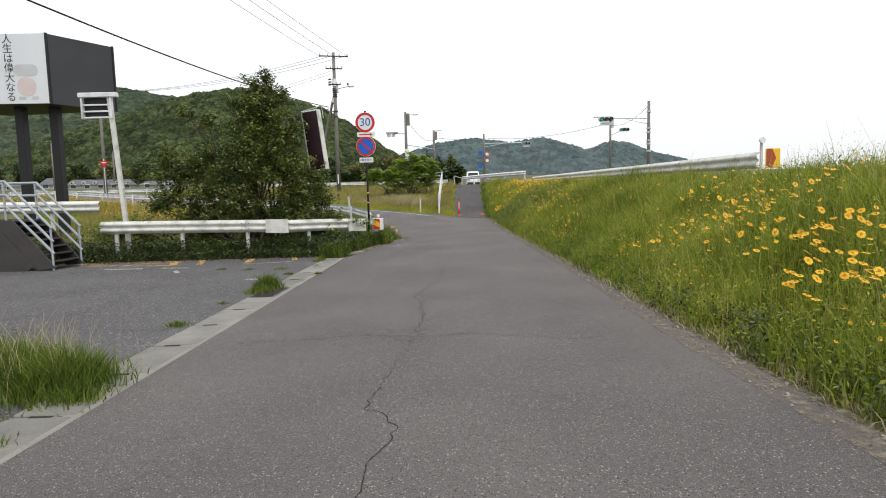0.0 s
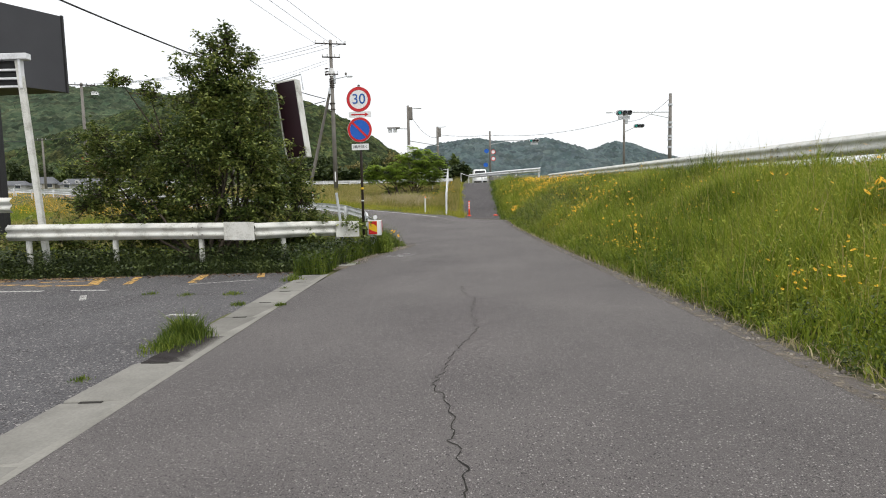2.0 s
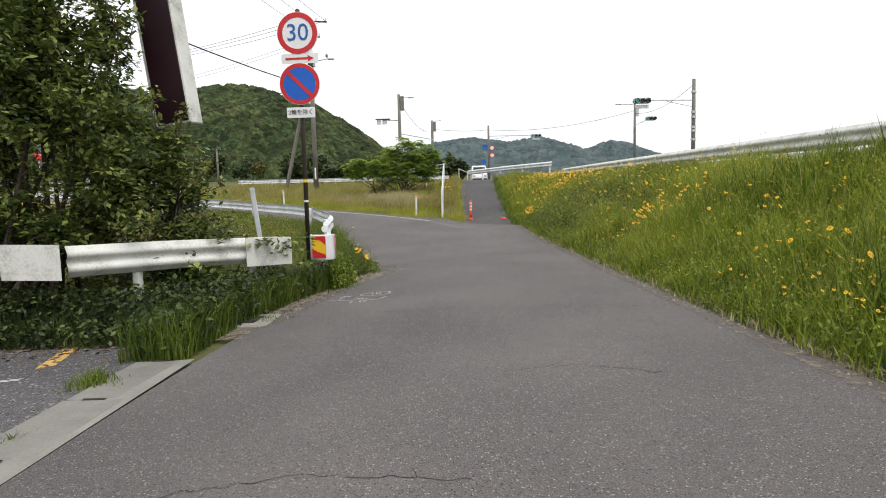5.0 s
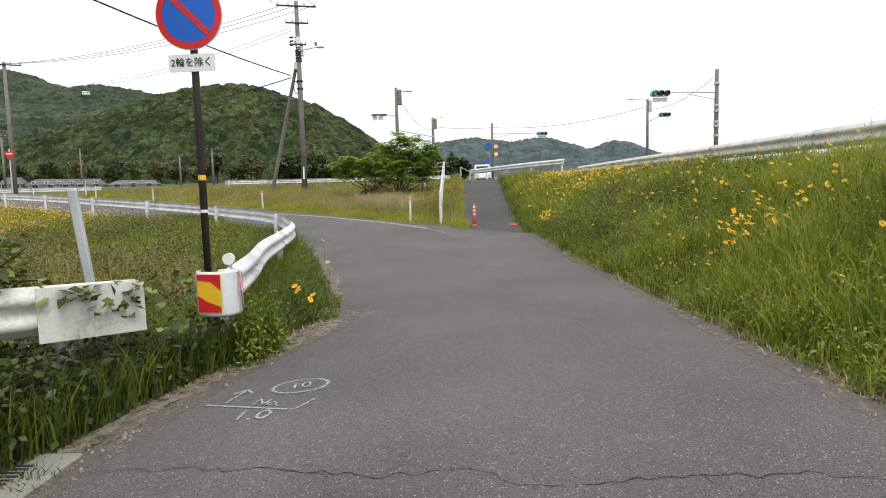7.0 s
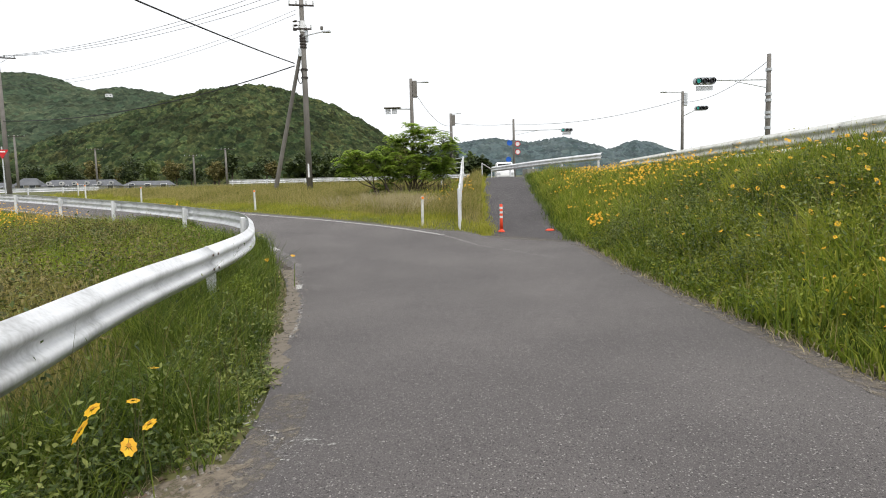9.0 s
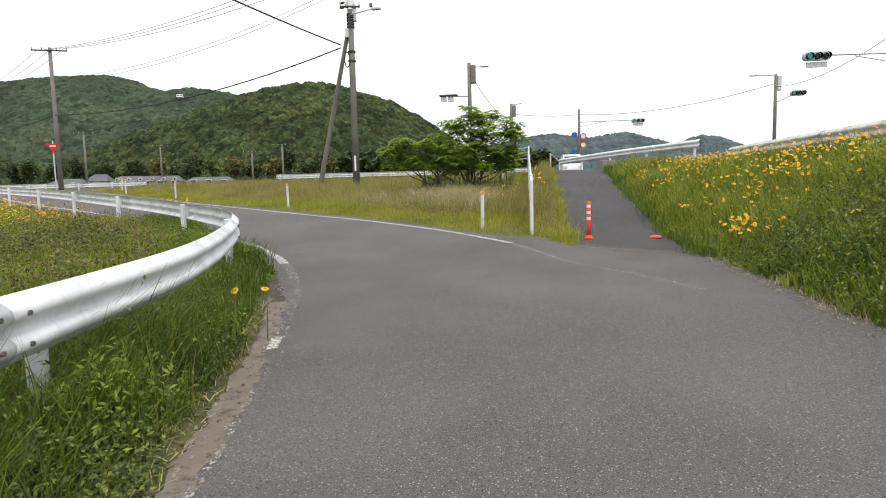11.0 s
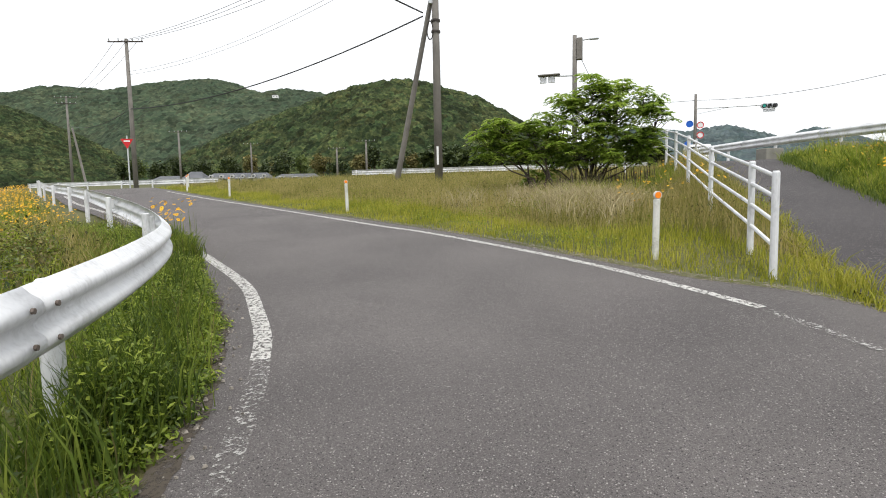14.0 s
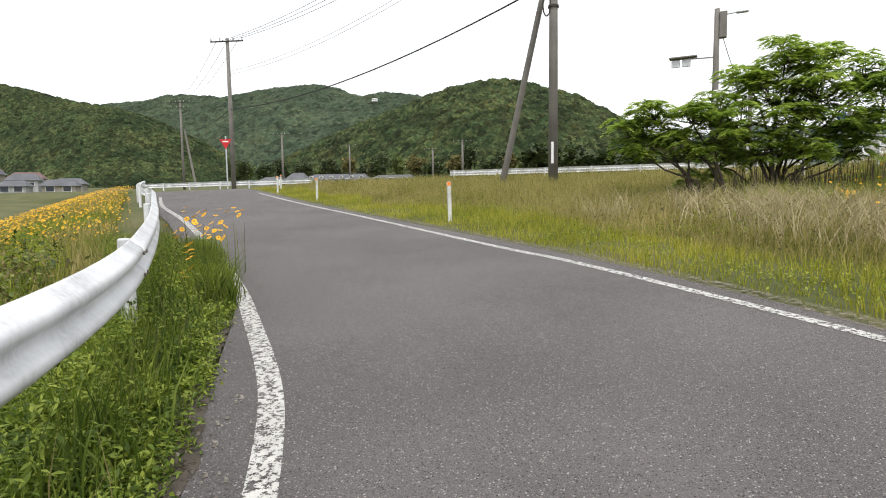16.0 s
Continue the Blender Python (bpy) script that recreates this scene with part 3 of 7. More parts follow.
# ---------------------------------------------------------------- poles and cables
def utility_pole(x, y, top, label, mat=None, radius=0.17, arms=((0.0, 2.4),), group="utility poles", turn=0.0, boxes=()):
    """A tapered concrete pole with crossarms, insulators and pole boxes. arms: (below the top, length)."""
    foot = tz(x, y)
    ob = thing("utility_pole", (x, y, foot), label, "utility pole", group, turn)
    h = top - foot
    bm = bmesh.new()
    tube(bm, [(0, 0, -0.4), (0, 0, h * 0.5), (0, 0, h)], [radius, radius * 0.85, radius * 0.65], 14)
    part("shaft", bm, mat or M_POLE, ob, smooth=True)
    for down, length in arms:
        bm = bmesh.new()
        box(bm, (0, -radius * 0.75, h - 0.25 - down), (length, 0.09, 0.09), 0.008)
        arm = part("crossarm", bm, M_DARKPOLE, ob)
        for k in (-0.47, -0.2, 0.2, 0.47):
            bm = bmesh.new()
            z = h - 0.2 - down
            tube(bm, [(k * length, -radius * 0.75, z), (k * length, -radius * 0.75, z + 0.08), (k * length, -radius * 0.75, z + 0.10), (k * length, -radius * 0.75, z + 0.2)], [0.03, 0.06, 0.035, 0.05], 8)
            part("insulator", bm, M_SIGNWHITE if mat is None else M_GALV, ob)
    for dx, z, s in boxes:
        bm = bmesh.new()
        box(bm, (dx, 0, z), s, 0.02)
        part("pole_box", bm, M_GALV, ob)
    return ob


def cable(points, radius, label="thin black overhead cable", sag=0.0):
    """A cable hanging between two points."""
    a, b = (np.array(p, float) for p in points)
    pts = [tuple(a + (b - a) * u - np.array((0, 0, 4 * sag * u * (1 - u)))) for u in np.linspace(0, 1, 17)]
    bm = bmesh.new()
    tube(bm, pts, radius, 5)
    ob = part("overhead_cable", bm, M_WIRE)
    return tagged(ob, label, "cable", "overhead cables")


P1 = (-9.55, 53.0)
pole_main = utility_pole(*P1, 14.8, "tall weathered concrete utility pole with crossarms and a lamp arm", radius=0.20, arms=((0.1, 2.6), (1.2, 1.5), (2.6, 1.1)), turn=12, boxes=((0.22, 9.6, (0.22, 0.22, 0.7)), (-0.2, 8.6, (0.2, 0.2, 0.5))))
# fittings of the tall pole: white sleeve, dark clamp bands, spare cable loop, marker plate, side insulators
zf = pole_main.location.z
bm = bmesh.new()
tube(bm, [(0, 0, 11.8 - zf), (0, 0, 12.45 - zf)], [0.185, 0.18], 14)
part("sleeve", bm, M_SIGNWHITE, pole_main, "white sleeve")
for z0 in (10.85, 11.02, 11.2, 11.36, 11.52, 9.0, 9.5):
    bm = bmesh.new()
    tube(bm, [(0, 0, z0 - zf), (0, 0, z0 + 0.09 - zf)], [0.215, 0.215], 12)
    part("clamp_band", bm, M_DARKPOLE, pole_main, "dark steel clamp band")
bm = bmesh.new()
tube(bm, [(-0.26 + 0.14 * math.cos(a), -0.1, 9.1 - zf + 0.42 * math.sin(a)) for a in np.linspace(0, 2 * math.pi, 19)], [0.03] * 19, 6)
part("cable_loop", bm, M_DARKPOLE, pole_main, "black coil of spare cable")
bm = bmesh.new()
box(bm, (-0.02, -0.185, 3.35 - zf), (0.10, 0.02, 0.85), 0.004)
part("marker_plate", bm, M_SIGNWHITE, pole_main, "narrow white marker plate")
for z0 in (11.9, 12.15, 12.4):
    bm = bmesh.new()
    tube(bm, [(0, -0.1, z0 - zf), (-0.42, -0.14, z0 + 0.02 - zf)], [0.02, 0.02], 6)
    side = part("side_bracket", bm, M_DARKPOLE, pole_main)
    bm = bmesh.new()
    tube(bm, [(-0.30, -0.14, z0 + 0.02 - zf), (-0.38, -0.14, z0 - zf), (-0.56, -0.14, z0 - 0.03 - zf)], [0.04, 0.075, 0.04], 8)
    part("insulator", bm, M_DARKPOLE, side)
bm = bmesh.new()
foot = tz(-12.3, 54.4)
tube(bm, [(0, 0, -0.3), (2.55, -1.3, 8.6)], [0.15, 0.11], 12)
stay = part("stay_pole", bm, M_POLE)
stay.location = (-12.3, 54.4, foot)
tagged(stay, "leaning concrete stay pole braced against the utility pole", "stay pole")
utility_pole(-37.3, 63.4, 14.0, "dark utility pole with one crossarm beside the crossing road", M_POLE, 0.19, ((0.0, 2.6),), turn=20)
utility_pole(-74, 90, 16.5, "pair of dark utility poles with several short crossarms", M_POLE, 0.19, ((0.0, 3.0), (0.8, 2.6)), turn=25)
bm = bmesh.new()
tube(bm, [(0, 0, -0.4), (-2.4, 0.4, 8.6)], [0.17, 0.13], 10)
stay = tagged(part("stay_pole", bm, M_POLE), "leaning stay pole beside a distant utility pole", "stay pole")
stay.location = (-71.4, 90, tz(-71.4, 90))
for x, y, top in ((-81.3, 120, 15.3), (-85.8, 150, 15.7), (-57.7, 140, 12.6), (-46.5, 130, 12.8)):
    utility_pole(x, y, top, "distant pale concrete utility pole with one crossarm", M_POLE, 0.24, ((0.0, 3.6),), turn=15)

# cables: along the lane to the tall pole, and from pole to pole
cable(((-14.7, 16.5, 8.6), (-10.1, 52.8, 9.9)), 0.035, "thick black overhead cable along the lane", 0.5)
cable(((-10.1, 52.8, 9.75), (-37.2, 63.3, 8.7)), 0.035, "thick black overhead cable between utility poles", 0.9)
cable(((-37.4, 63.4, 8.7), (-73.9, 90, 12.5)), 0.03, "black overhead cable between distant poles", 0.8)
for dx, top in ((-1.2, 14.5), (0.0, 14.55), (1.2, 14.5)):
    cable(((-9.55 + dx, 53, top), (-37.3 + dx, 63.4, 13.85)), 0.014, "thin overhead wire between utility poles", 0.8)
    cable(((-37.3 + dx, 63.4, 13.85), (-74 + dx, 90, 16.3)), 0.014, "thin overhead wire between distant poles", 0.8)
    cable(((-9.55 + dx, 53, top), (-15.0 + dx * 0.7, 2.0, 13.2)), 0.012, "thin overhead wire along the lane", 0.5)
for z in (12.9, 13.15):
    cable(((-9.9, 53, z), (-37.3, 63.4, z - 1.6)), 0.010, "thin overhead wire below the crossarm", 1.0)

# lamp arm on the tall pole
lamp = thing("street_lamp", (P1[0], P1[1] - 0.25, 11.5), "grey street lamp on an arm of the utility pole", "street lamp")
bm = bmesh.new()
tube(bm, [(0, 0.1, 0), (0.7, 0, 0.1), (1.35, 0, 0.22)], 0.035, 8)
part("arm", bm, M_GALV, lamp)
bm = bmesh.new()
box(bm, (1.55, 0, 0.2), (0.5, 0.2, 0.12), 0.03)
part("lamp_head", bm, M_GALV, lamp)
bm = bmesh.new()
box(bm, (1.25, 0, 0.42), (0.16, 0.16, 0.22), 0.03)
part("sensor", bm, M_POLE, lamp)


# ---------------------------------------------------------------- lettering
def lettering(text, size, mat, m, parent, name="lettering", vertical=False, label=""):
    """Flat letters as a mesh; they read along local x, upright along local y."""
    cu = bpy.data.curves.new("letters", "FONT")
    cu.body = "\n".join(text) if vertical else text
    cu.size, cu.extrude, cu.align_x, cu.align_y = size, 0.002, "CENTER", "CENTER"
    cu.space_line = 0.95
    tmp = bpy.data.objects.new("letters", cu)
    scene.collection.objects.link(tmp)
    me = bpy.data.meshes.new_from_object(tmp.evaluated_get(bpy.context.evaluated_depsgraph_get()))
    bpy.data.objects.remove(tmp)
    me.materials.clear()
    me.materials.append(mat)
    ob = new(name, me)
    ob.parent = parent
    ob.matrix_local = m
    if label:
        tagged(ob, label)
    return ob


def ring(bm, c, r0, r1, thick, sides=40):
    """A flat upright ring whose faces look along y."""
    rows = []
    for r, y in ((r0, -thick / 2), (r1, -thick / 2), (r1, thick / 2), (r0, thick / 2)):
        rows.append([bm.verts.new((c[0] + r * math.cos(2 * math.pi * k / sides), c[1] + y, c[2] + r * math.sin(2 * math.pi * k / sides))) for k in range(sides)])
    for a, b in zip(rows, rows[1:] + rows[:1]):
        for k in range(sides):
            bm.faces.new((a[k], a[(k + 1) % sides], b[(k + 1) % sides], b[k]))


def upright(x, y, z):
    return pose(x, y, z, 90, 0, 0)


def rounded_plate(bm, c, w, h, thick, r=0.03):
    pts = []
    for sx, sz, a0 in ((1, 1, 0), (-1, 1, 90), (-1, -1, 180), (1, -1, 270)):
        for k in range(4):
            a = radians(a0 + 30 * k)
            pts.append((c[0] + sx * (w / 2 - r) + r * math.cos(a), c[2] + sz * (h / 2 - r) + r * math.sin(a)))
    f = [bm.verts.new((x, c[1] - thick / 2, z)) for x, z in pts]
    b = [bm.verts.new((x, c[1] + thick / 2, z)) for x, z in pts]
    bm.faces.new(f)
    bm.faces.new(list(reversed(b)))
    n = len(pts)
    for k in range(n):
        bm.faces.new((f[k], b[k], b[(k + 1) % n], f[(k + 1) % n]))


# ---------------------------------------------------------------- road signs on their pole
SX, SY = -2.49, 19.24
sf = tz(SX, SY)
sign = thing("road_sign", (SX, SY, sf), "round speed limit and no-parking signs on a dark pole", "road sign", rz=-4)
bm = bmesh.new()
tube(bm, [(0, 0, -0.3), (0, 0, 4.28 - sf), (0, 0, 4.30 - sf)], [0.036, 0.036, 0.02], 14)
pole = part("pole", bm, M_DARKPOLE, sign, smooth=True)
for zc, name in ((3.91 - sf, "speed_limit_sign"), (3.12 - sf, "no_parking_sign")):
    bm = bmesh.new()
    disc(bm, (0, -0.055, zc), 0.33, 0.012, 40)
    plate = part(name, bm, M_SIGNWHITE, sign)
    bm = bmesh.new()
    ring(bm, (0, -0.064, zc), 0.245 if zc > 3.6 - sf else 0.262, 0.322, 0.006)
    part("red_rim", bm, M_REDSIGN, plate)
    if zc > 3.6 - sf:
        lettering("30", 0.37, M_BLUETEXT, upright(0, -0.066, zc), plate)
    else:
        bm = bmesh.new()
        disc(bm, (0, -0.063, zc), 0.260, 0.004, 40)
        part("blue_field", bm, M_BLUESIGN, plate)
        bm = bmesh.new()
        box(bm, (0, 0, 0), (0.525, 0.005, 0.056), 0, Matrix.Translation((0, -0.068, zc)) @ Matrix.Rotation(radians(45), 4, "Y"))
        part("diagonal_bar", bm, M_REDSIGN, plate)
    for dz in (-0.12, 0.12):
        bm = bmesh.new()
        box(bm, (0, -0.012, zc + dz), (0.10, 0.075, 0.03), 0.004)
        part("clamp", bm, M_GALV, plate)
bm = bmesh.new()
rounded_plate(bm, (0.02, -0.055, 3.515 - sf), 0.60, 0.155, 0.008)
arrow = part("arrow_plate", bm, M_SIGNWHITE, sign)
bm = bmesh.new()
box(bm, (-0.03, -0.061, 3.515 - sf), (0.36, 0.004, 0.035))
v = [bm.verts.new(p) for p in ((0.15, -0.063, 3.565 - sf), (0.15, -0.063, 3.465 - sf), (0.25, -0.063, 3.515 - sf))]
bm.faces.new(v)
part("arrow", bm, M_REDSIGN, arrow)
bm = bmesh.new()
rounded_plate(bm, (0, -0.055, 2.67 - sf), 0.46, 0.165, 0.008, 0.015)
plate = part("supplementary_plate", bm, M_SIGNWHITE, sign)
lettering("2輪を除く", 0.092, M_BLACKTEXT, upright(0, -0.061, 2.67 - sf), plate)
for z, h, mat in ((1.55, 0.05, M_YELLOW), (1.23, 0.03, M_SIGNWHITE)):
    bm = bmesh.new()
    tube(bm, [(0, 0, z - sf), (0, 0, z + h - sf)], 0.0385, 14)
    part("sticker_band", bm, mat, sign)

# leaning grey post behind the rail
bm = bmesh.new()
box(bm, (0, 0, 0.68), (0.065, 0.045, 1.95), 0.008)
gp = tagged(part("marker_post", bm, M_GALV), "leaning grey square post in the weeds", "post")
gp.matrix_world = pose(-2.78, 17.98, tz(-2.78, 17.98), 0, -6, 10)

# maroon light box on a post in the shrub
sb = thing("sign_box", (-3.85, 17.5, tz(-3.85, 17.5)), "tall maroon sign box with a white frame leaning in the shrub", "sign")
tilt = Matrix.Translation((0.02, 0, 3.38)) @ Matrix.Rotation(radians(-6.5), 4, "Y") @ Matrix.Rotation(radians(-14), 4, "Z")
bm = bmesh.new()
box(bm, (0, 0.03, 0), (0.56, 0.24, 1.82), 0.015, tilt)
part("frame", bm, M_OLDWHITE, sb)
bm = bmesh.new()
box(bm, (0.010, -0.094, 0), (0.47, 0.014, 1.74), 0.004, tilt)
part("face", bm, M_MAROON, sb)
bm = bmesh.new()
tube(bm, [(0.02, 0.05, -0.2), (-0.06, 0.05, 2.6)], 0.05, 10)
part("post", bm, M_POLE, sb)
bm = bmesh.new()
tube(bm, [tilt @ Vector(p) for p in ((-0.3, 0, 0.93), (0.42, -0.05, 0.98), (0.42, -0.05, 0.62))], 0.014, 6)
part("bracket", bm, M_GALV, sb)

# white post with a slatted floodlight frame
lp = thing("floodlight_post", (-9.12, 16.36, tz(-9.12, 16.36)), "white square post carrying a slatted floodlight frame", "lamp post")
h0 = 4.46 - tz(-9.12, 16.36)
bm = bmesh.new()
box(bm, (0, 0, h0 / 2 - 0.1), (0.12, 0.10, h0 + 0.1), 0.01, Matrix.Translation((0.06, 0, 0)) @ Matrix.Rotation(radians(-3.4), 4, "Y"))
part("post", bm, M_OLDWHITE, lp)
bm = bmesh.new()
box(bm, (-0.52, -0.02, h0 + 0.01), (1.08, 0.16, 0.13), 0.012)
part("top_bar", bm, M_WHITE, lp)
for k, z in enumerate((0.26, 0.44, 0.61)):
    bm = bmesh.new()
    box(bm, (-0.57, -0.02, h0 - z), (0.80, 0.05, 0.045), 0.006, None)
    part("slat", bm, M_WHITE, lp)
for dx in (-0.98, -0.16):
    bm = bmesh.new()
    box(bm, (dx, -0.02, h0 - 0.33), (0.05, 0.12, 0.64), 0.006)
    part("side_bar", bm, M_WHITE, lp)
bm = bmesh.new()
box(bm, (-0.57, 0.06, h0 - 0.32), (0.78, 0.04, 0.60), 0.01)
part("lamp_back", bm, M_BLACK, lp)

# billboard on dark legs
bb = thing("billboard", (-16.5, 24.5, tz(-16.5, 24.5)), "large billboard with white face, dark side and black legs", "billboard")
bo = Vector(bb.location)
plan = [(-21.0, 23.2), (-15.75, 23.45), (-14.35, 25.65), (-19.6, 26.2)]
z0, z1 = 5.55 - bo.z, 8.32 - bo.z
bm = bmesh.new()
lo = [bm.verts.new((x - bo.x, y - bo.y, z0)) for x, y in plan]
hi = [bm.verts.new((x - bo.x, y - bo.y, z1)) for x, y in plan]
bm.faces.new(lo)
bm.faces.new(list(reversed(hi)))
for k in range(4):
    bm.faces.new((lo[k], lo[(k + 1) % 4], hi[(k + 1) % 4], hi[k]))
part("box_body", bm, M_BOARD, bb)
face_turn = math.atan2(0.25, 5.25)
fm = Matrix.Translation((-18.375 - bo.x, 23.325 - bo.y, (z0 + z1) / 2)) @ Matrix.Rotation(face_turn, 4, "Z")
bm = bmesh.new()
box(bm, (0, -0.02, 0), (5.2, 0.03, z1 - z0 - 0.03), 0, fm)
face = part("face_panel", bm, M_FACE, bb, "white face panel")
lettering("人生は偉大なる", 0.40, M_BLACKTEXT, fm @ Matrix.Translation((1.12, -0.04, 0.02)) @ Matrix.Rotation(math.pi / 2, 4, "X"), face, vertical=True)
M_PINK = material("faded_print_pink", ((0.58, 0.48, 0.47), (0.66, 0.56, 0.55)), rough=0.6, scale=2, bump=0)
M_GREYPRINT = material("faded_print_grey", ((0.46, 0.47, 0.49), (0.56, 0.57, 0.59)), rough=0.6, scale=2, bump=0)
for dx, dz, w, h, mat in ((1.75, -0.70, 0.75, 0.75, M_PINK), (1.75, -0.05, 0.95, 0.45, M_GREYPRINT), (1.55, -1.15, 0.30, 0.12, M_GREYPRINT), (2.05, -1.15, 0.30, 0.12, M_GREYPRINT), (-0.2, -0.8, 0.6, 0.9, M_GREYPRINT)):
    bm = bmesh.new()
    rounded_plate(bm, (0, 0, 0), w, h, 0.006, min(w, h) * 0.45)
    bm.transform(fm @ Matrix.Translation((dx, -0.042, dz)))
    part("printed_shape", bm, mat, face)
for x, y in plan[1:3]:
    bm = bmesh.new()
    box(bm, (x - bo.x, y - bo.y, (z0 + z1) / 2), (0.09, 0.09, z1 - z0 + 0.06), 0.01)
    part("corner_trim", bm, M_BLACK, bb)
for x, y in ((-17.55, 24.2), (-16.25, 24.4), (-19.3, 24.4)):
    bm = bmesh.new()
    box(bm, (x - bo.x, y - bo.y, (z0 - 0.2) / 2), (0.34, 0.34, z0 + 0.2), 0.02)
    part("leg", bm, M_BLACK, bb)

# steel stair flight at the edge of the parking lot
M_STAIR = material("dark_steel_plate", ((0.030, 0.026, 0.027), (0.060, 0.052, 0.052)), rough=0.6, scale=2, bump=0.1)
M_RAILGREY = material("grey_painted_rail", ((0.26, 0.29, 0.32), (0.40, 0.43, 0.46)), rough=0.5, scale=3, bump=0.05)
st = thing("steel_stairs", (-10.4, 14.6, tz(-10.4, 14.6)), "dark steel stair flight with grey handrails", "stairs")
for y in (-0.55, 0.55):
    bm = bmesh.new()
    pts = [(-4.2, 1.30), (-0.25, 1.28), (0.75, 0.06), (0.30, 0.02), (-0.45, 0.80), (-4.2, 0.84)]
    f = [bm.verts.new((x, y - 0.03, z)) for x, z in pts]
    b = [bm.verts.new((x, y + 0.03, z)) for x, z in pts]
    bm.faces.new(f)
    bm.faces.new(list(reversed(b)))
    for k in range(6):
        bm.faces.new((f[k], b[k], b[(k + 1) % 6], f[(k + 1) % 6]))
    part("stringer", bm, M_STAIR, st)
bm = bmesh.new()
pts = [(-4.2, 1.26), (-0.75, 1.26), (0.22, 0.14), (0.05, 0.0), (-4.2, 0.0)]
f = [bm.verts.new((x, -0.60, z)) for x, z in pts]
b = [bm.verts.new((x, -0.585, z)) for x, z in pts]
bm.faces.new(f)
bm.faces.new(list(reversed(b)))
for k in range(5):
    bm.faces.new((f[k], b[k], b[(k + 1) % 5], f[(k + 1) % 5]))
part("skirt_panel", bm, M_STAIR, st)
for k in range(6):
    bm = bmesh.new()
    u = (k + 0.7) / 6.4
    box(bm, (-0.30 + 0.95 * u, 0, 1.24 - 1.16 * u), (0.24, 1.04, 0.035), 0.004)
    part("tread", bm, M_STAIR, st)
bm = bmesh.new()
box(bm, (-2.25, 0, 1.24), (3.9, 1.04, 0.05), 0.004)
part("landing", bm, M_STAIR, st)
for y in (-0.55, 0.55):
    for dz in (0.95, 0.62, 0.32):
        bm = bmesh.new()
        tube(bm, [(-4.1, y, 1.28 + dz), (-0.35, y, 1.28 + dz), (0.72, y, 0.10 + dz)], 0.034, 8)
        part("handrail", bm, M_RAILGREY, st)
    for x, z in ((-4.0, 1.28), (-2.8, 1.28), (-1.6, 1.28), (-0.4, 1.26), (0.68, 0.1)):
        bm = bmesh.new()
        tube(bm, [(x, y, z - 0.1), (x, y, z + 0.95)], 0.026, 8)
        part("rail_post", bm, M_RAILGREY, st)

# ---------------------------------------------------------------- end of the curved rail: wrapped end plate with a marker and a round reflector
ep = thing("rail_end_marker", (-2.03, 18.52, tz(-2.03, 18.52)), "white rounded rail end with red and yellow marker", "guard rail end")
eo = Vector(ep.location)
bm = bmesh.new()
arc = [(0.10, 0.05), (0.085, -0.04), (0.04, -0.10), (-0.03, -0.125), (-0.12, -0.115), (-0.21, -0.08), (-0.255, -0.02), (-0.25, 0.06)]
rows = [[bm.verts.new((x * s, y * s, 0.735 - h - eo.z)) for x, y in arc] for h, s in ((0.0, 0.97), (0.02, 1.0), (0.365, 1.0), (0.385, 0.97))]
for a, b in zip(rows, rows[1:]):
    for k in range(len(arc) - 1):
        bm.faces.new((a[k], a[k + 1], b[k + 1], b[k]))
wrap = part("end_plate", bm, M_WHITE, ep, smooth=True)
mod = wrap.modifiers.new("thickness", "SOLIDIFY")
mod.thickness, mod.offset = 0.006, 1
mk = Matrix.Translation((-0.105, -0.128, 0.55 - eo.z)) @ Matrix.Rotation(radians(-11), 4, "Z")
bm = bmesh.new()
box(bm, (0, 0, 0), (0.22, 0.006, 0.33), 0, mk)
panel = part("marker_panel", bm, M_YELLOW, ep, "yellow and red marker panel")
bm = bmesh.new()
for quad in (((-0.108, 0.163), (0.108, 0.163), (0.108, 0.03), (0.02, 0.10), (-0.108, 0.115)), ((-0.108, -0.163), (0.108, -0.163), (0.108, -0.115), (-0.02, -0.07), (-0.108, -0.02))):
    bm.faces.new([bm.verts.new(mk @ Vector((x, -0.006, z))) for x, z in quad])
part("red_band", bm, M_REDSIGN, panel)
M_PINKPAINT = material("pink_spray_paint", ((0.50, 0.16, 0.20), (0.66, 0.30, 0.34)), rough=0.7, scale=20, bump=0)
for y0, z0, z1, sway in ((-0.02, 0.72, 0.50, 0.02), (0.03, 0.70, 0.42, -0.02), (0.07, 0.71, 0.55, 0.015)):
    bm = bmesh.new()
    tube(bm, [(0.107 + 0.002 * k, y0 + sway * math.sin(k * 1.1), z0 + (z1 - z0) * k / 5 - eo.z) for k in range(6)], 0.005, 5)
    part("scribble", bm, M_PINKPAINT, wrap, "faded pink scribble")
rf = thing("reflector", (-2.12, 18.85, tz(-2.12, 18.85)), "round white reflector disc on the rail post", "reflector")
bm = bmesh.new()
tube(bm, [(0, 0, 0.0), (0, 0, 0.92)], 0.018, 8)
part("stem", bm, M_GALV, rf)
bm = bmesh.new()
disc(bm, (0, -0.02, 0.95), 0.055, 0.03, 20)
part("disc", bm, M_SIGNWHITE, rf)

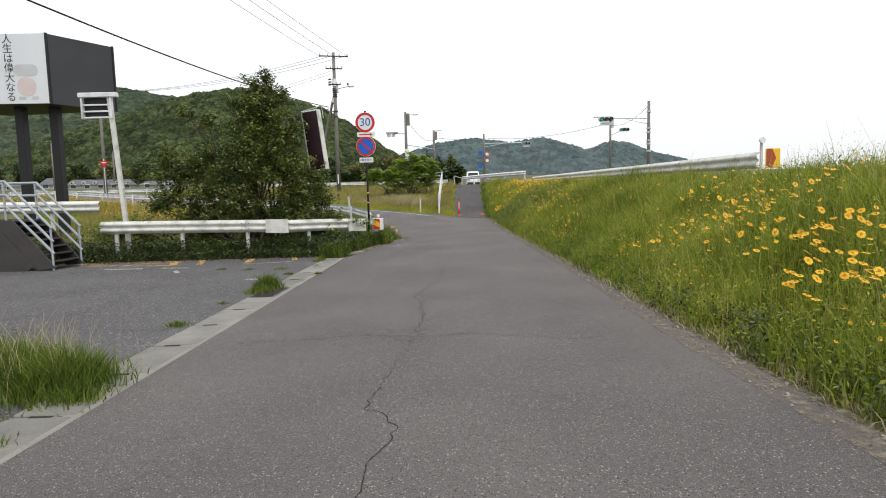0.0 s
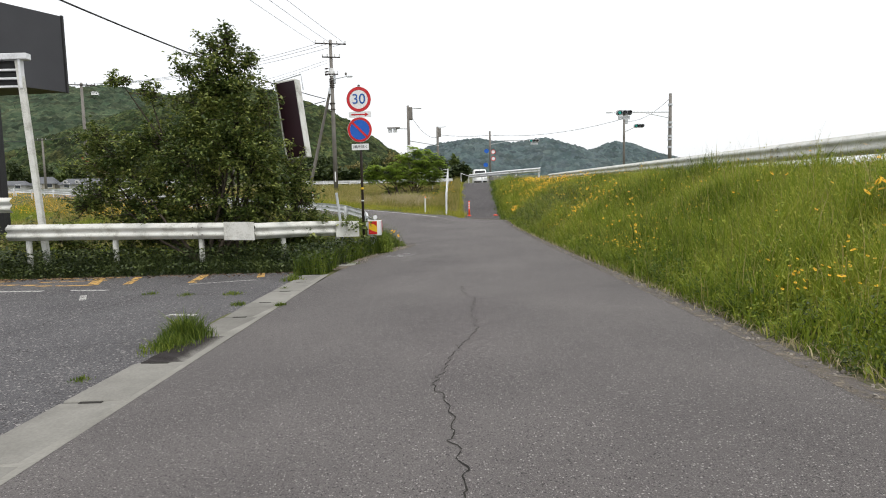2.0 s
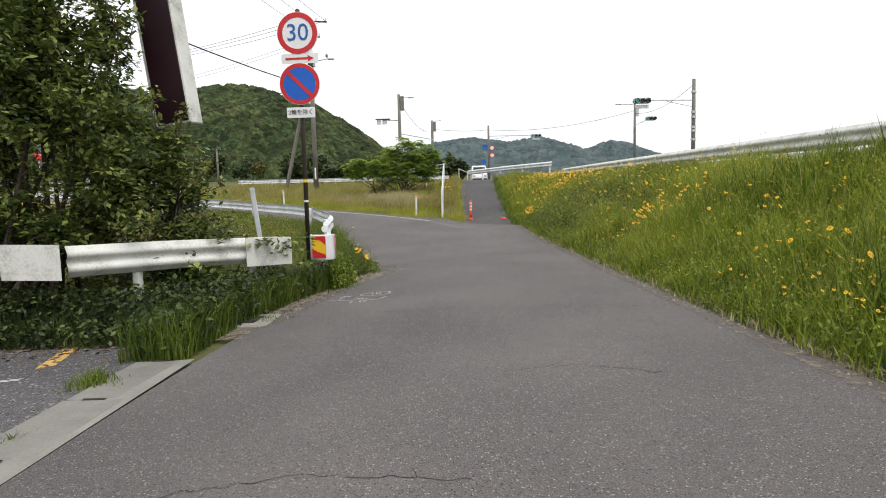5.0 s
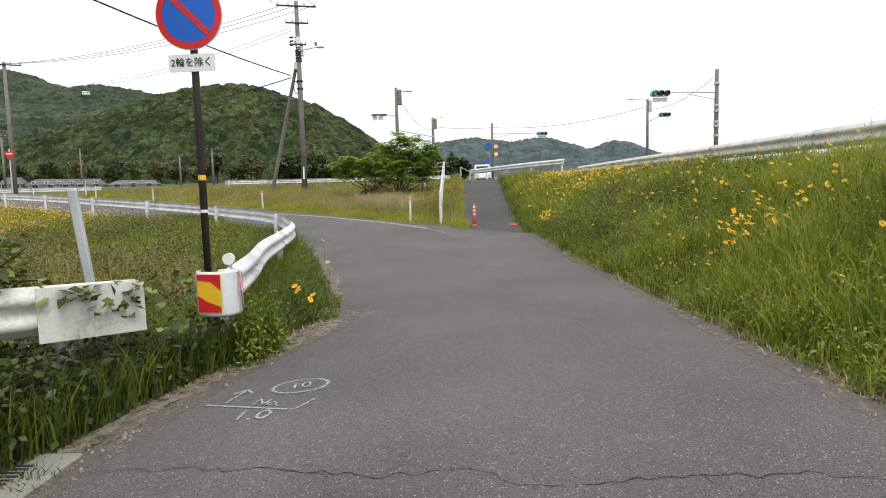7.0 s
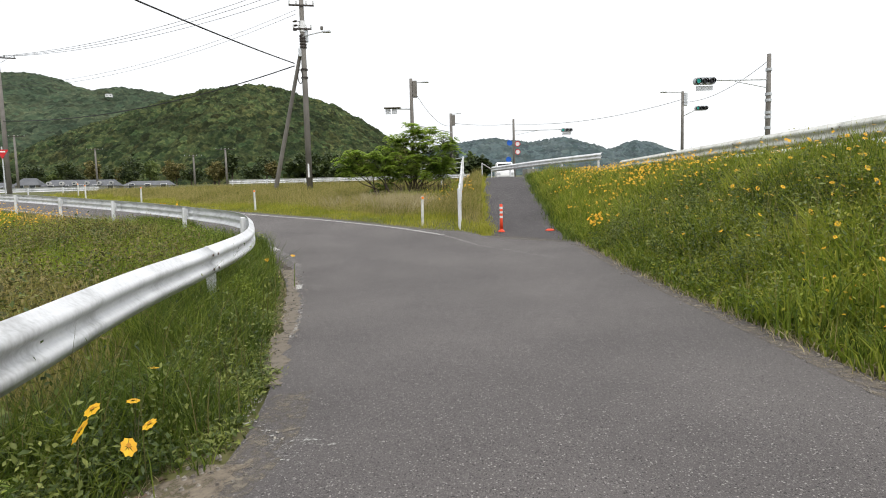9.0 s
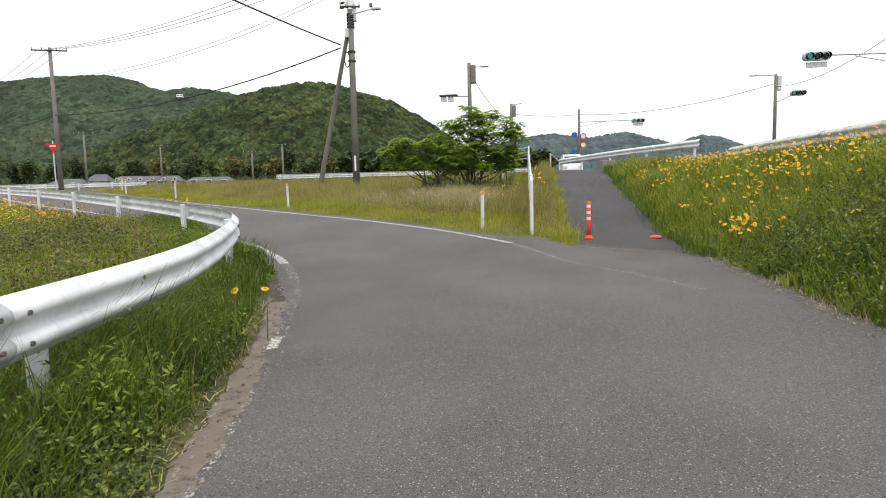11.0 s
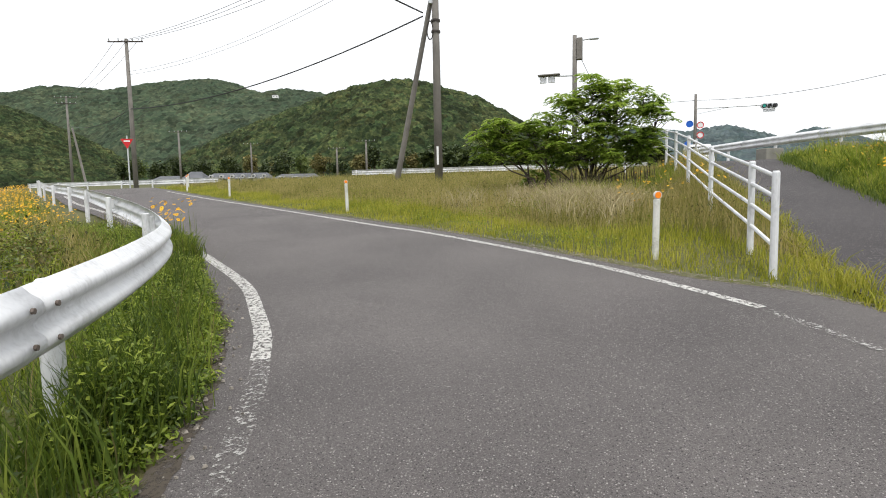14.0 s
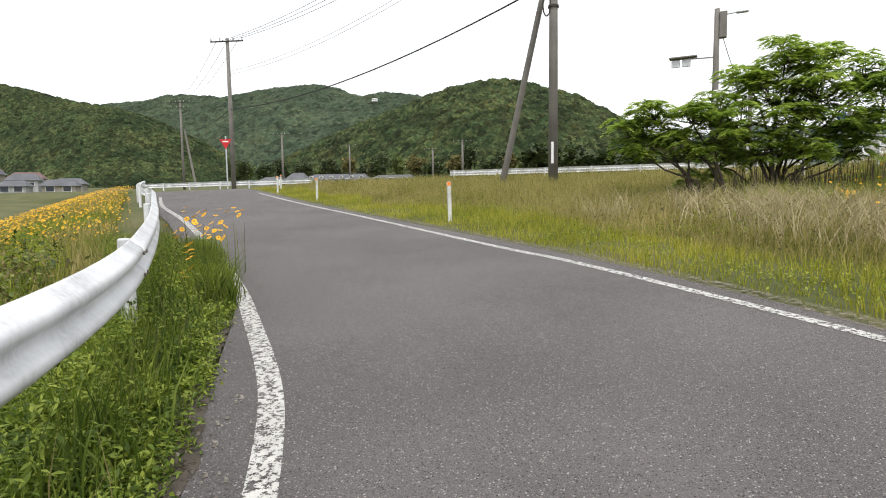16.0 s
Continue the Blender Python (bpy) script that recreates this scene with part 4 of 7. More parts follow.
# marker board at the near end of the upper rail
um = thing("rail_end_marker", (6.6, 11.75, tz(6.6, 11.75)), "faded red and yellow marker board on the upper rail", "guard rail end")
uz = tz(6.6, 11.75)
bm = bmesh.new()
box(bm, (0.23, 0, 1.98 - uz), (0.30, 0.03, 0.40), 0.01)
board = part("board", bm, M_YELLOW, um)
bm = bmesh.new()
bm.faces.new([bm.verts.new((0.23 + x, -0.019, 1.98 - uz + z)) for x, z in ((-0.14, 0.19), (-0.02, 0.19), (0.06, 0.0), (-0.02, -0.19), (-0.14, -0.19))])
part("red_band", bm, material("faded_sign_red", ((0.30, 0.05, 0.015), (0.42, 0.09, 0.03)), rough=0.6, scale=6, bump=0), board)
bm = bmesh.new()
tube(bm, [(0.02, 0.05, -0.1), (0.02, 0.05, 2.32 - uz)], 0.03, 10)
part("post", bm, M_OLDWHITE, um)
bm = bmesh.new()
disc(bm, (0.02, 0.02, 2.35 - uz), 0.06, 0.04, 16)
part("reflector", bm, M_SIGNWHITE, um)

# ---------------------------------------------------------------- white pipe fence by the ramp
fence = thing("pipe_fence", (-0.18, 34.0, tz(-0.18, 34.0)), "white painted pipe fence with four rails beside the ramp", "fence")
fo = Vector(fence.location)
FP = [(-0.18, 34.0, 0.49), (-0.15, 35.2, 0.66), (-0.11, 38.4, 1.10), (-0.05, 41.8, 1.62), (0.0, 44.8, 2.05), (0.08, 48.3, 2.48), (-1.2, 51.0, 2.48), (-2.6, 54.0, 2.48)]
for x, y, z in FP:
    bm = bmesh.new()
    tube(bm, [(x - fo.x, y - fo.y, min(z, tz(x, y)) - 0.1 - fo.z), (x - fo.x, y - fo.y, z + 1.09 - fo.z), (x - fo.x, y - fo.y, z + 1.11 - fo.z)], [0.042, 0.042, 0.03], 12)
    part("post", bm, M_WHITE, fence)
for (ax, ay, az), (bx, by, bz) in zip(FP, FP[1:]):
    for k, h in enumerate((0.28, 0.55, 0.82, 1.05)):
        if h == 0.28 and ay > 48:
            continue
        bm = bmesh.new()
        tube(bm, [(ax - fo.x, ay - fo.y, az + h - fo.z), (bx - fo.x, by - fo.y, bz + h - fo.z)], 0.024, 8)
        part("rail", bm, M_WHITE, fence)

# ---------------------------------------------------------------- orange bollard, worn base, delineators
bo_ = thing("bollard", (1.02, 33.77, tz(1.02, 33.77)), "orange flexible bollard with three white reflective bands", "bollard")
bm = bmesh.new()
tube(bm, [(0, 0, 0.0), (0, 0, 0.02), (0, 0, 0.05), (0, 0, 0.09)], [0.10, 0.10, 0.062, 0.046], 18)
part("base", bm, M_ORANGE, bo_)
bm = bmesh.new()
tube(bm, [(0, 0, 0.08), (0, 0, 0.3), (0, 0, 0.79), (0, 0, 0.80)], [0.05, 0.042, 0.042, 0.03], 18)
part("shaft", bm, M_ORANGE, bo_, smooth=True)
for z in (0.40, 0.53, 0.66):
    bm = bmesh.new()
    tube(bm, [(0, 0, z), (0, 0, z + 0.06)], 0.0445, 18)
    part("reflective_band", bm, M_SIGNWHITE, bo_)
bm = bmesh.new()
tube(bm, [(0, 0, 0.0), (0, 0, 0.015), (0, 0, 0.045), (0, 0, 0.05)], [0.13, 0.125, 0.07, 0.03], 18)
stub = tagged(part("broken_bollard", bm, M_ORANGE), "faded orange base of a broken bollard on the ramp", "bollard base")
stub.location = (2.41, 33.78, tz(2.41, 33.78) + 0.004)


def delineator(x, y, h=0.85, lean=0.0):
    ob = thing("delineator_post", (x, y, tz(x, y)), "white delineator post with an orange reflector in the grass", "delineator", "delineators along the lane")
    ob.matrix_world = pose(x, y, tz(x, y), lean, lean, 25)
    bm = bmesh.new()
    tube(bm, [(0, 0, -0.1), (0, 0, h - 0.1), (0, 0, h - 0.09)], [0.045, 0.045, 0.03], 12)
    part("shaft", bm, M_OLDWHITE, ob)
    bm = bmesh.new()
    disc(bm, (0, -0.012, h - 0.04), 0.055, 0.035, 18)
    head = part("head", bm, M_OLDWHITE, ob)
    bm = bmesh.new()
    disc(bm, (0, -0.033, h - 0.04), 0.043, 0.008, 18)
    part("reflector", bm, M_REFLECTOR, head)


for k, (x, y) in enumerate(((-1.33, 35.05), (-8.94, 41.6), (-17.7, 48.3), (-24.5, 53.8), (-27.5, 57.5))):
    delineator(x, y, 0.87, (0.6, -1.2, 0.8, 0, 1)[k])


# ---------------------------------------------------------------- traffic lights and street furniture of the upper crossing
M_GREENLIT = bpy.data.materials.new("green_signal_lens")
M_GREENLIT.use_nodes = True
gb = M_GREENLIT.node_tree.nodes["Principled BSDF"]
gb.inputs["Base Color"].default_value = (0.02, 0.30, 0.24, 1)
gb.inputs["Emission Color"].default_value = (0.04, 0.55, 0.45, 1)
gb.inputs["Emission Strength"].default_value = 0.35
M_LENS = material("dark_signal_lens", ((0.02, 0.022, 0.025), (0.035, 0.035, 0.04)), rough=0.2, scale=4, bump=0)


def signal_head(ob, x, y, z, w=1.3):
    """A horizontal three-lamp signal with visors, facing the lane."""
    bm = bmesh.new()
    rounded_plate(bm, (x, y, z), w, 0.46, 0.22, 0.2)
    body = part("signal_housing", bm, M_GALV, ob)
    for k, mat in ((-1, M_GREENLIT), (0, M_LENS), (1, M_LENS)):
        bm = bmesh.new()
        disc(bm, (x + k * w * 0.31, y - 0.115, z), 0.15, 0.02, 20)
        part("lens", bm, mat, body)
        bm = bmesh.new()
        tube(bm, [(x + k * w * 0.31, y - 0.11, z), (x + k * w * 0.31, y - 0.36, z - 0.02)], 0.18, 16, cap=False)
        visor = part("visor", bm, M_BLACK, body)


def mast(x, y, top, label, arms, radius=0.13, foot=None):
    foot = tz(x, y) if foot is None else foot
    ob = thing("signal_pole", (x, y, foot), label, "traffic light")
    bm = bmesh.new()
    tube(bm, [(0, 0, -0.3), (0, 0, (top - foot) * 0.6), (0, 0, top - foot)], [radius, radius * 0.9, radius * 0.75], 12)
    part("mast", bm, M_POLE, ob, smooth=True)
    for pts, r in arms:
        bm = bmesh.new()
        tube(bm, [(px, py, pz - foot) for px, py, pz in pts], r, 8)
        part("arm", bm, M_GALV, ob)
    return ob, foot


m1, f1 = mast(20.5, 56.4, 10.3, "concrete pole with an arm holding a green traffic light", ((((0, 0, 8.65), (-3.4, 0, 8.72)), 0.05), (((0, 0, 8.1), (-2.2, 0, 8.6)), 0.03)), 0.17)
signal_head(m1, -4.2, 0, 8.68 - f1, 1.45)
bm = bmesh.new()
box(bm, (-4.2, 0, 8.22 - f1), (1.1, 0.05, 0.30), 0.01)
part("name_board", bm, M_FACE, m1)
for z in (9.2, 7.6, 7.2, 6.4, 6.1, 5.4):
    bm = bmesh.new()
    tube(bm, [(0, 0, z - f1), (0, 0, z + 0.18 - f1)], 0.20, 10)
    part("pole_band", bm, M_GALV, m1)
m2, f2 = mast(22.9, 77.2, 11.7, "grey lamp pole with a street lamp and a small signal", ((((0, 0, 11.6), (-1.9, 0, 11.7)), 0.05), (((0, 0, 9.2), (1.6, 0, 9.9)), 0.05)), 0.16)
bm = bmesh.new()
box(bm, (-1.9, 0, 11.68 - f2), (0.7, 0.25, 0.12), 0.04)
part("lamp_head", bm, M_GALV, m2)
signal_head(m2, 1.9, 0, 9.95 - f2, 1.3)
bm = bmesh.new()
box(bm, (0.28, 0, 10.9 - f2), (0.35, 0.3, 1.3), 0.03)
part("control_box", bm, M_GALV, m2)
m3, f3 = mast(6.85, 90.0, 11.2, "dark pole with round signs and a traffic light arm", ((((0, 0, 9.75), (5.9, 0, 9.75)), 0.06), (((0, 0, 9.2), (3.0, 0, 9.7)), 0.03)), 0.17)
signal_head(m3, 6.65, 0, 9.65 - f3, 1.5)
bm = bmesh.new()
box(bm, (6.65, 0, 9.22 - f3), (1.1, 0.05, 0.3), 0.01)
part("name_board", bm, M_FACE, m3)
for x, z, mat in ((-0.55, 8.25, M_BLUESIGN), (0.45, 8.1, M_SIGNWHITE), (0.45, 7.1, M_SIGNWHITE), (-0.7, 6.2, M_BLUESIGN)):
    bm = bmesh.new()
    disc(bm, (x, -0.2, z - f3), 0.34, 0.03, 24)
    s = part("round_sign", bm, mat, m3)
    bm = bmesh.new()
    ring(bm, (x, -0.23, z - f3), 0.26, 0.34, 0.02, 24)
    part("rim", bm, M_REDSIGN if mat is M_SIGNWHITE else M_BLUESIGN, s)
m4, f4 = mast(-3.7, 62.1, 10.7, "concrete pole with a lamp, cabinet and camera boards", ((((0, 0, 8.4), (-1.3, 0, 8.45)), 0.05), (((0, 0, 10.35), (0.95, -0.1, 10.4)), 0.035), (((0, 0, 7.2), (3.0, 5.0, 7.1)), 0.04)), 0.16)
bm = bmesh.new()
box(bm, (0.28, 0, 9.9 - f4), (0.34, 0.34, 1.25), 0.03)
part("cabinet", bm, M_POLE, m4)
bm = bmesh.new()
box(bm, (1.1, -0.1, 10.38 - f4), (0.55, 0.22, 0.1), 0.04)
part("lamp_head", bm, M_GALV, m4)
for dx in (-1.35, -1.85):
    bm = bmesh.new()
    box(bm, (dx, 0, 8.25 - f4), (0.40, 0.12, 0.36), 0.02)
    part("board", bm, M_FACE, m4)
bm = bmesh.new()
box(bm, (-1.5, 0, 8.52 - f4), (1.3, 0.5, 0.08), 0.02)
part("hood", bm, M_POLE, m4)
bm = bmesh.new()
box(bm, (0.1, -0.2, 6.1 - f4), (0.42, 0.25, 1.3), 0.05)
part("pedestrian_signal", bm, M_SIGNWHITE, m4)
m5, f5 = mast(-0.95, 85.0, 11.4, "dark distant utility pole with a lamp", ((((0, 0, 11.3), (1.2, 0, 11.4)), 0.05),), 0.2)
bm = bmesh.new()
box(bm, (0.3, 0, 10.6 - f5), (0.4, 0.35, 1.2), 0.03)
part("cabinet", bm, M_POLE, m5)
cable(((-3.6, 62.1, 10.0), (-0.95, 85.0, 10.0)), 0.018, "thin black wire between signal poles", 0.9)
cable(((-0.95, 85.0, 10.3), (6.85, 90.0, 10.6)), 0.022, "thin black wire between signal poles", 0.2)
cable(((6.85, 90.0, 10.6), (22.9, 77.2, 10.9)), 0.022, "thin black wire between signal poles", 0.8)
cable(((22.9, 77.2, 10.6), (20.5, 56.4, 9.9)), 0.018, "thin black wire between signal poles", 0.7)

# give-way sign by the crossing road
tw = thing("give_way_sign", (-36.5, 62.0, tz(-36.5, 62.0)), "red triangular stop-type sign on a post", "road sign", rz=30)
wz = tz(-36.5, 62.0)
bm = bmesh.new()
tube(bm, [(0, 0, -0.3), (0, 0, 6.5 - wz)], 0.05, 10)
part("post", bm, M_GALV, tw)
bm = bmesh.new()
for y, flip in ((-0.07, False), (-0.05, True)):
    v = [bm.verts.new((x, y, 6.0 - wz + z)) for x, z in ((-0.44, 0.26), (0.44, 0.26), (0, -0.48))]
    bm.faces.new(v)
plate = part("plate", bm, M_REDSIGN, tw)
bm = bmesh.new()
box(bm, (0, -0.075, 6.09 - wz), (0.42, 0.004, 0.10))
part("lettering_bar", bm, M_SIGNWHITE, plate)

# small white van waiting at the crossing
van = thing("van", (3.65, 66.0, tz(3.65, 66.0)), "small white van waiting at the crossing beyond the ramp", "van")
bm = bmesh.new()
outline = [(-1.6, 0.35), (-1.68, 0.62), (-1.60, 0.95), (-1.28, 1.05), (-0.80, 1.72), (-0.6, 1.80), (1.5, 1.80), (1.66, 1.6), (1.68, 0.35)]
lo_, hi_ = ([bm.verts.new((w * (0.72 - 0.10 * max(0, z - 0.95)), y, z)) for y, z in outline] for w in (-1, 1))
bm.faces.new(lo_)
bm.faces.new(list(reversed(hi_)))
for k in range(len(outline)):
    bm.faces.new((lo_[k], hi_[k], hi_[(k + 1) % len(outline)], lo_[(k + 1) % len(outline)]))
bmesh.ops.bevel(bm, geom=list(bm.edges), offset=0.03, segments=2, affect="EDGES")
body = part("body", bm, M_SIGNWHITE, van)
M_CARGLASS = material("car_glass", ((0.012, 0.014, 0.016), (0.025, 0.028, 0.03)), rough=0.08, scale=2, bump=0)
bm = bmesh.new()
bm.faces.new([bm.verts.new(p) for p in ((-0.60, -1.262, 1.10), (0.60, -1.262, 1.10), (0.55, -0.868, 1.65), (-0.55, -0.868, 1.65))])
part("windscreen", bm, M_CARGLASS, van, "dark glass")
for x in (-0.54, 0.54):
    bm = bmesh.new()
    box(bm, (x, -1.66, 0.78), (0.26, 0.06, 0.18), 0.02)
    part("headlight", bm, M_GALV, van)
bm = bmesh.new()
box(bm, (0, -1.69, 0.45), (1.36, 0.08, 0.16), 0.02)
part("bumper", bm, M_BLACK, van)
for x in (-0.62, 0.62):
    for y in (-1.05, 1.1):
        bm = bmesh.new()
        tube(bm, [(x - 0.08, y, 0.28), (x + 0.08, y, 0.28)], 0.28, 18)
        part("wheel", bm, M_BLACK, van)

# low white pipe barrier at the top of the ramp
pb = thing("pipe_barrier", (1.1, 48.7, tz(1.1, 48.7)), "low white pipe barrier at the top of the ramp", "barrier")
for dx, dy in ((0, 0), (0.9, 6.6)):
    bm = bmesh.new()
    tube(bm, [(dx, dy, -0.1), (dx, dy, 0.80)], 0.035, 10)
    part("post", bm, M_WHITE, pb)
bm = bmesh.new()
tube(bm, [(0, 0, 0.78), (0.9, 6.6, 0.80)], 0.03, 8)
part("rail", bm, M_WHITE, pb)


# ---------------------------------------------------------------- road markings, cracks, gutter
def worn_paint(name, color, wear, scale, soft=0.02):
    """Paint worn through to the asphalt in ragged spots."""
    m = material(name, (tuple(c * 0.72 for c in color), color), rough=0.85, scale=8, fine=110, bump=0.2)
    n, l = m.node_tree.nodes, m.node_tree.links
    out = next(x for x in n if x.type == "OUTPUT_MATERIAL")
    bsdf = next(x for x in n if x.type == "BSDF_PRINCIPLED")
    geo = next(x for x in n if x.type == "NEW_GEOMETRY")
    tex = n.new("ShaderNodeTexNoise")
    tex.inputs["Scale"].default_value, tex.inputs["Detail"].default_value, tex.inputs["Roughness"].default_value = scale, 6, 0.75
    l.new(geo.outputs["Position"], tex.inputs["Vector"])
    ramp = n.new("ShaderNodeValToRGB")
    ramp.color_ramp.elements[0].position, ramp.color_ramp.elements[1].position = wear - soft, wear + soft
    l.new(tex.outputs["Fac"], ramp.inputs[0])
    clear = n.new("ShaderNodeBsdfTransparent")
    mix = n.new("ShaderNodeMixShader")
    l.new(ramp.outputs[0], mix.inputs[0])
    l.new(clear.outputs[0], mix.inputs[1])
    l.new(bsdf.outputs[0], mix.inputs[2])
    l.new(mix.outputs[0], out.inputs["Surface"])
    return m


M_PAINT = worn_paint("worn_white_line", (0.60, 0.59, 0.56), 0.475, 26)
M_PAINTOLD = worn_paint("very_worn_white_line", (0.44, 0.43, 0.41), 0.575, 26)
M_PAINTMID = worn_paint("half_worn_white_line", (0.46, 0.45, 0.43), 0.55, 26)
M_YELLOWOLD = worn_paint("worn_yellow_line", (0.62, 0.38, 0.12), 0.47, 7)
M_CHALK = worn_paint("chalk", (0.46, 0.46, 0.46), 0.475, 45)
M_SAND = worn_paint("sandy_edge", (0.235, 0.195, 0.148), 0.44, 11, 0.14)
M_DUSTY = worn_paint("dusty_edge", (0.200, 0.170, 0.134), 0.36, 9, 0.12)
M_EARTH = worn_paint("dark_soil", (0.085, 0.070, 0.054), 0.42, 12, 0.10)
M_GRIT = worn_paint("loose_grit", (0.22, 0.19, 0.15), 0.55, 16, 0.10)
M_DUST = worn_paint("road_edge_dust", (0.225, 0.192, 0.150), 0.53, 9, 0.12)


def ribbon(name, line, width, mat, label, category, lift=0.005, n=None, uneven=0.0, kind="structure", parent=None, seed=0, soft_edge=False):
    """A flat band that follows the land along a line."""
    rng = np.random.default_rng(seed + len(line))
    line = np.array(line, float)
    length = float(np.sum(np.linalg.norm(np.diff(line, axis=0), axis=1)))
    p = spline(line, n or max(6, int(length / 0.25)))
    d = np.gradient(p, axis=0)
    d /= np.linalg.norm(d, axis=1)[:, None]
    nrm = np.stack([d[:, 1], -d[:, 0]], 1)
    w0, w1 = (width / 2 * (1 + uneven * np.convolve(rng.uniform(-1.4, 1.4, len(p) + 4), np.ones(5) / 2.5, "valid")) for _ in range(2)) if soft_edge else (width / 2 * (1 + uneven * rng.uniform(-1, 1, len(p))) for _ in range(2))
    a, b = p + nrm * w0[:, None], p - nrm * w1[:, None]
    v = np.empty((2 * len(p), 3))
    v[0::2, :2], v[1::2, :2] = a, b
    v[:, 2] = terrain(v[:, 0], v[:, 1]) + lift
    f = [(2 * i, 2 * i + 1, 2 * i + 3, 2 * i + 2) for i in range(len(p) - 1)]
    ob = mesh_object(name, v, f, mat, parent)
    return tagged(ob, label, category, kind=kind)


LEFT_LINE = [(-4.48, 30.6), (-4.78, 31.1), (-5.3, 31.8), (-6.2, 32.9), (-7.55, 34.15), (-9.0, 35.4), (-11.8, 37.6), (-17.3, 41.7), (-24.3, 46.6), (-31.6, 52.3)]
ribbon("trim_lane_line", LEFT_LINE, 0.15, M_PAINT, "worn white edge line of the lane", "road marking")
ribbon("trim_lane_line", [(-3.76, 29.25), (-4.14, 30.02), (-4.46, 30.6)], 0.14, M_PAINTMID, "half worn white edge line of the lane", "road marking")
ribbon("trim_lane_line", [(-2.72, 26.3), (-2.98, 27.13), (-3.26, 28.1), (-3.44, 28.57), (-3.75, 29.22)], 0.12, M_PAINTOLD, "nearly worn away white edge line", "road marking")
ribbon("trim_lane_line", [(-1.92, 23.1), (-2.03, 23.7), (-2.16, 24.28), (-2.36, 25.05)], 0.05, M_PAINTMID, "narrow remnant of the white edge line beside the soil", "road marking", lift=0.006)
ribbon("trim_lane_line", [(-2.66, 26.0), (-2.76, 26.35)], 0.10, M_PAINT, "leftover patch of white line", "road marking", lift=0.006)
RIGHT_LINE = [(-0.62, 32.62), (-0.98, 33.1), (-2.08, 34.42), (-3.4, 35.72), (-5.35, 37.45), (-6.95, 38.65), (-12.2, 42.85), (-18.3, 47.65), (-26.3, 54.3)]
ribbon("trim_lane_line", RIGHT_LINE, 0.12, M_PAINT, "white edge line along the grass island", "road marking")
ribbon("trim_lane_line", [(0.30, 30.82), (-0.12, 31.6), (-0.6, 32.55)], 0.11, M_PAINTMID, "half worn white edge line across the ramp mouth", "road marking")
ribbon("trim_lane_line", [(1.7, 28.4), (0.95, 29.75), (0.32, 30.78)], 0.11, M_PAINTOLD, "nearly worn away white edge line across the ramp mouth", "road marking")
for line, w in (([(-1.62, 20.95), (-1.35, 20.7), (-1.02, 20.2)], 0.10), ([(-1.62, 21.4), (-1.60, 20.9)], 0.09), ([(-1.15, 20.55), (-0.85, 20.42)], 0.07)):
    ribbon("trim_lane_line", line, w, M_PAINTOLD, "leftover patch of white line", "road marking", lift=0.006)


def crack(line, width, seed, jitter=0.035, twigs=True):
    """A ragged crack that narrows and widens, broken here and there, with short side twigs."""
    rng = np.random.default_rng(seed)
    line = np.array(line, float)
    pts = [line[0]]
    for a, b in zip(line[:-1], line[1:]):
        m = max(2, int(np.linalg.norm(b - a) / 0.06))
        for u in np.linspace(0, 1, m + 1)[1:]:
            pts.append(a + (b - a) * u + (rng.normal(0, jitter * 0.5, 2) if u < 1 else 0))
    i = 0
    while i < len(pts) - 3:
        m = int(rng.integers(8, 22))
        piece = pts[i:i + m + 1]
        if len(piece) > 2:
            ribbon("road_crack", piece, width * rng.uniform(0.4, 0.95), M_CRACK, "dark jagged crack in the asphalt", "crack", lift=0.003, n=3 * len(piece), uneven=0.8, seed=seed + i)
            if twigs and rng.uniform() < 0.55:
                q, d = piece[len(piece) // 2], rng.normal(0, 0.13, 2)
                ribbon("road_crack", [q, q + d * 0.5 + rng.normal(0, 0.02, 2), q + d], width * 0.5, M_CRACK, "dark jagged crack in the asphalt", "crack", lift=0.003, n=9, uneven=0.8, seed=seed + i)
        i += m + int(rng.uniform() < 0.4)


crack([(-0.41, 1.2), (-0.41, 2.52), (-0.42, 2.81), (-0.29, 3.22), (-0.40, 3.47), (-0.54, 3.61), (-0.44, 4.37), (-0.33, 5.17), (-0.29, 5.48)], 0.007, 1)
crack([(-2.24, 5.92), (-1.33, 5.73), (-0.86, 5.72), (-0.29, 5.43), (0.29, 5.43), (0.91, 5.21), (1.6, 5.05)], 0.008, 2)
crack([(-0.29, 5.48), (-0.27, 6.0), (-0.25, 6.37), (-0.32, 7.36), (-0.40, 7.72), (-0.31, 8.35), (-0.03, 9.2)], 0.009, 3)
crack([(-0.03, 9.2), (-0.01, 9.68), (-0.05, 10.11), (0.05, 10.80), (-0.09, 11.44), (-0.08, 11.96), (0.10, 11.69)], 0.010, 4)
crack([(0.05, 10.80), (0.12, 10.9), (0.2, 10.85)], 0.008, 5)
crack([(-2.1, 16.6), (-1.16, 16.47), (-0.53, 16.25), (-0.14, 16.24), (-0.04, 16.24), (0.19, 16.06), (0.54, 16.05), (0.87, 16.10), (1.59, 16.09), (2.4, 16.0)], 0.007, 6)
crack([(-1.8, 12.4), (-1.0, 12.5), (-0.2, 12.3)], 0.007, 7)
crack([(0.1, 13.8), (0.7, 13.9), (1.2, 13.7)], 0.006, 8)

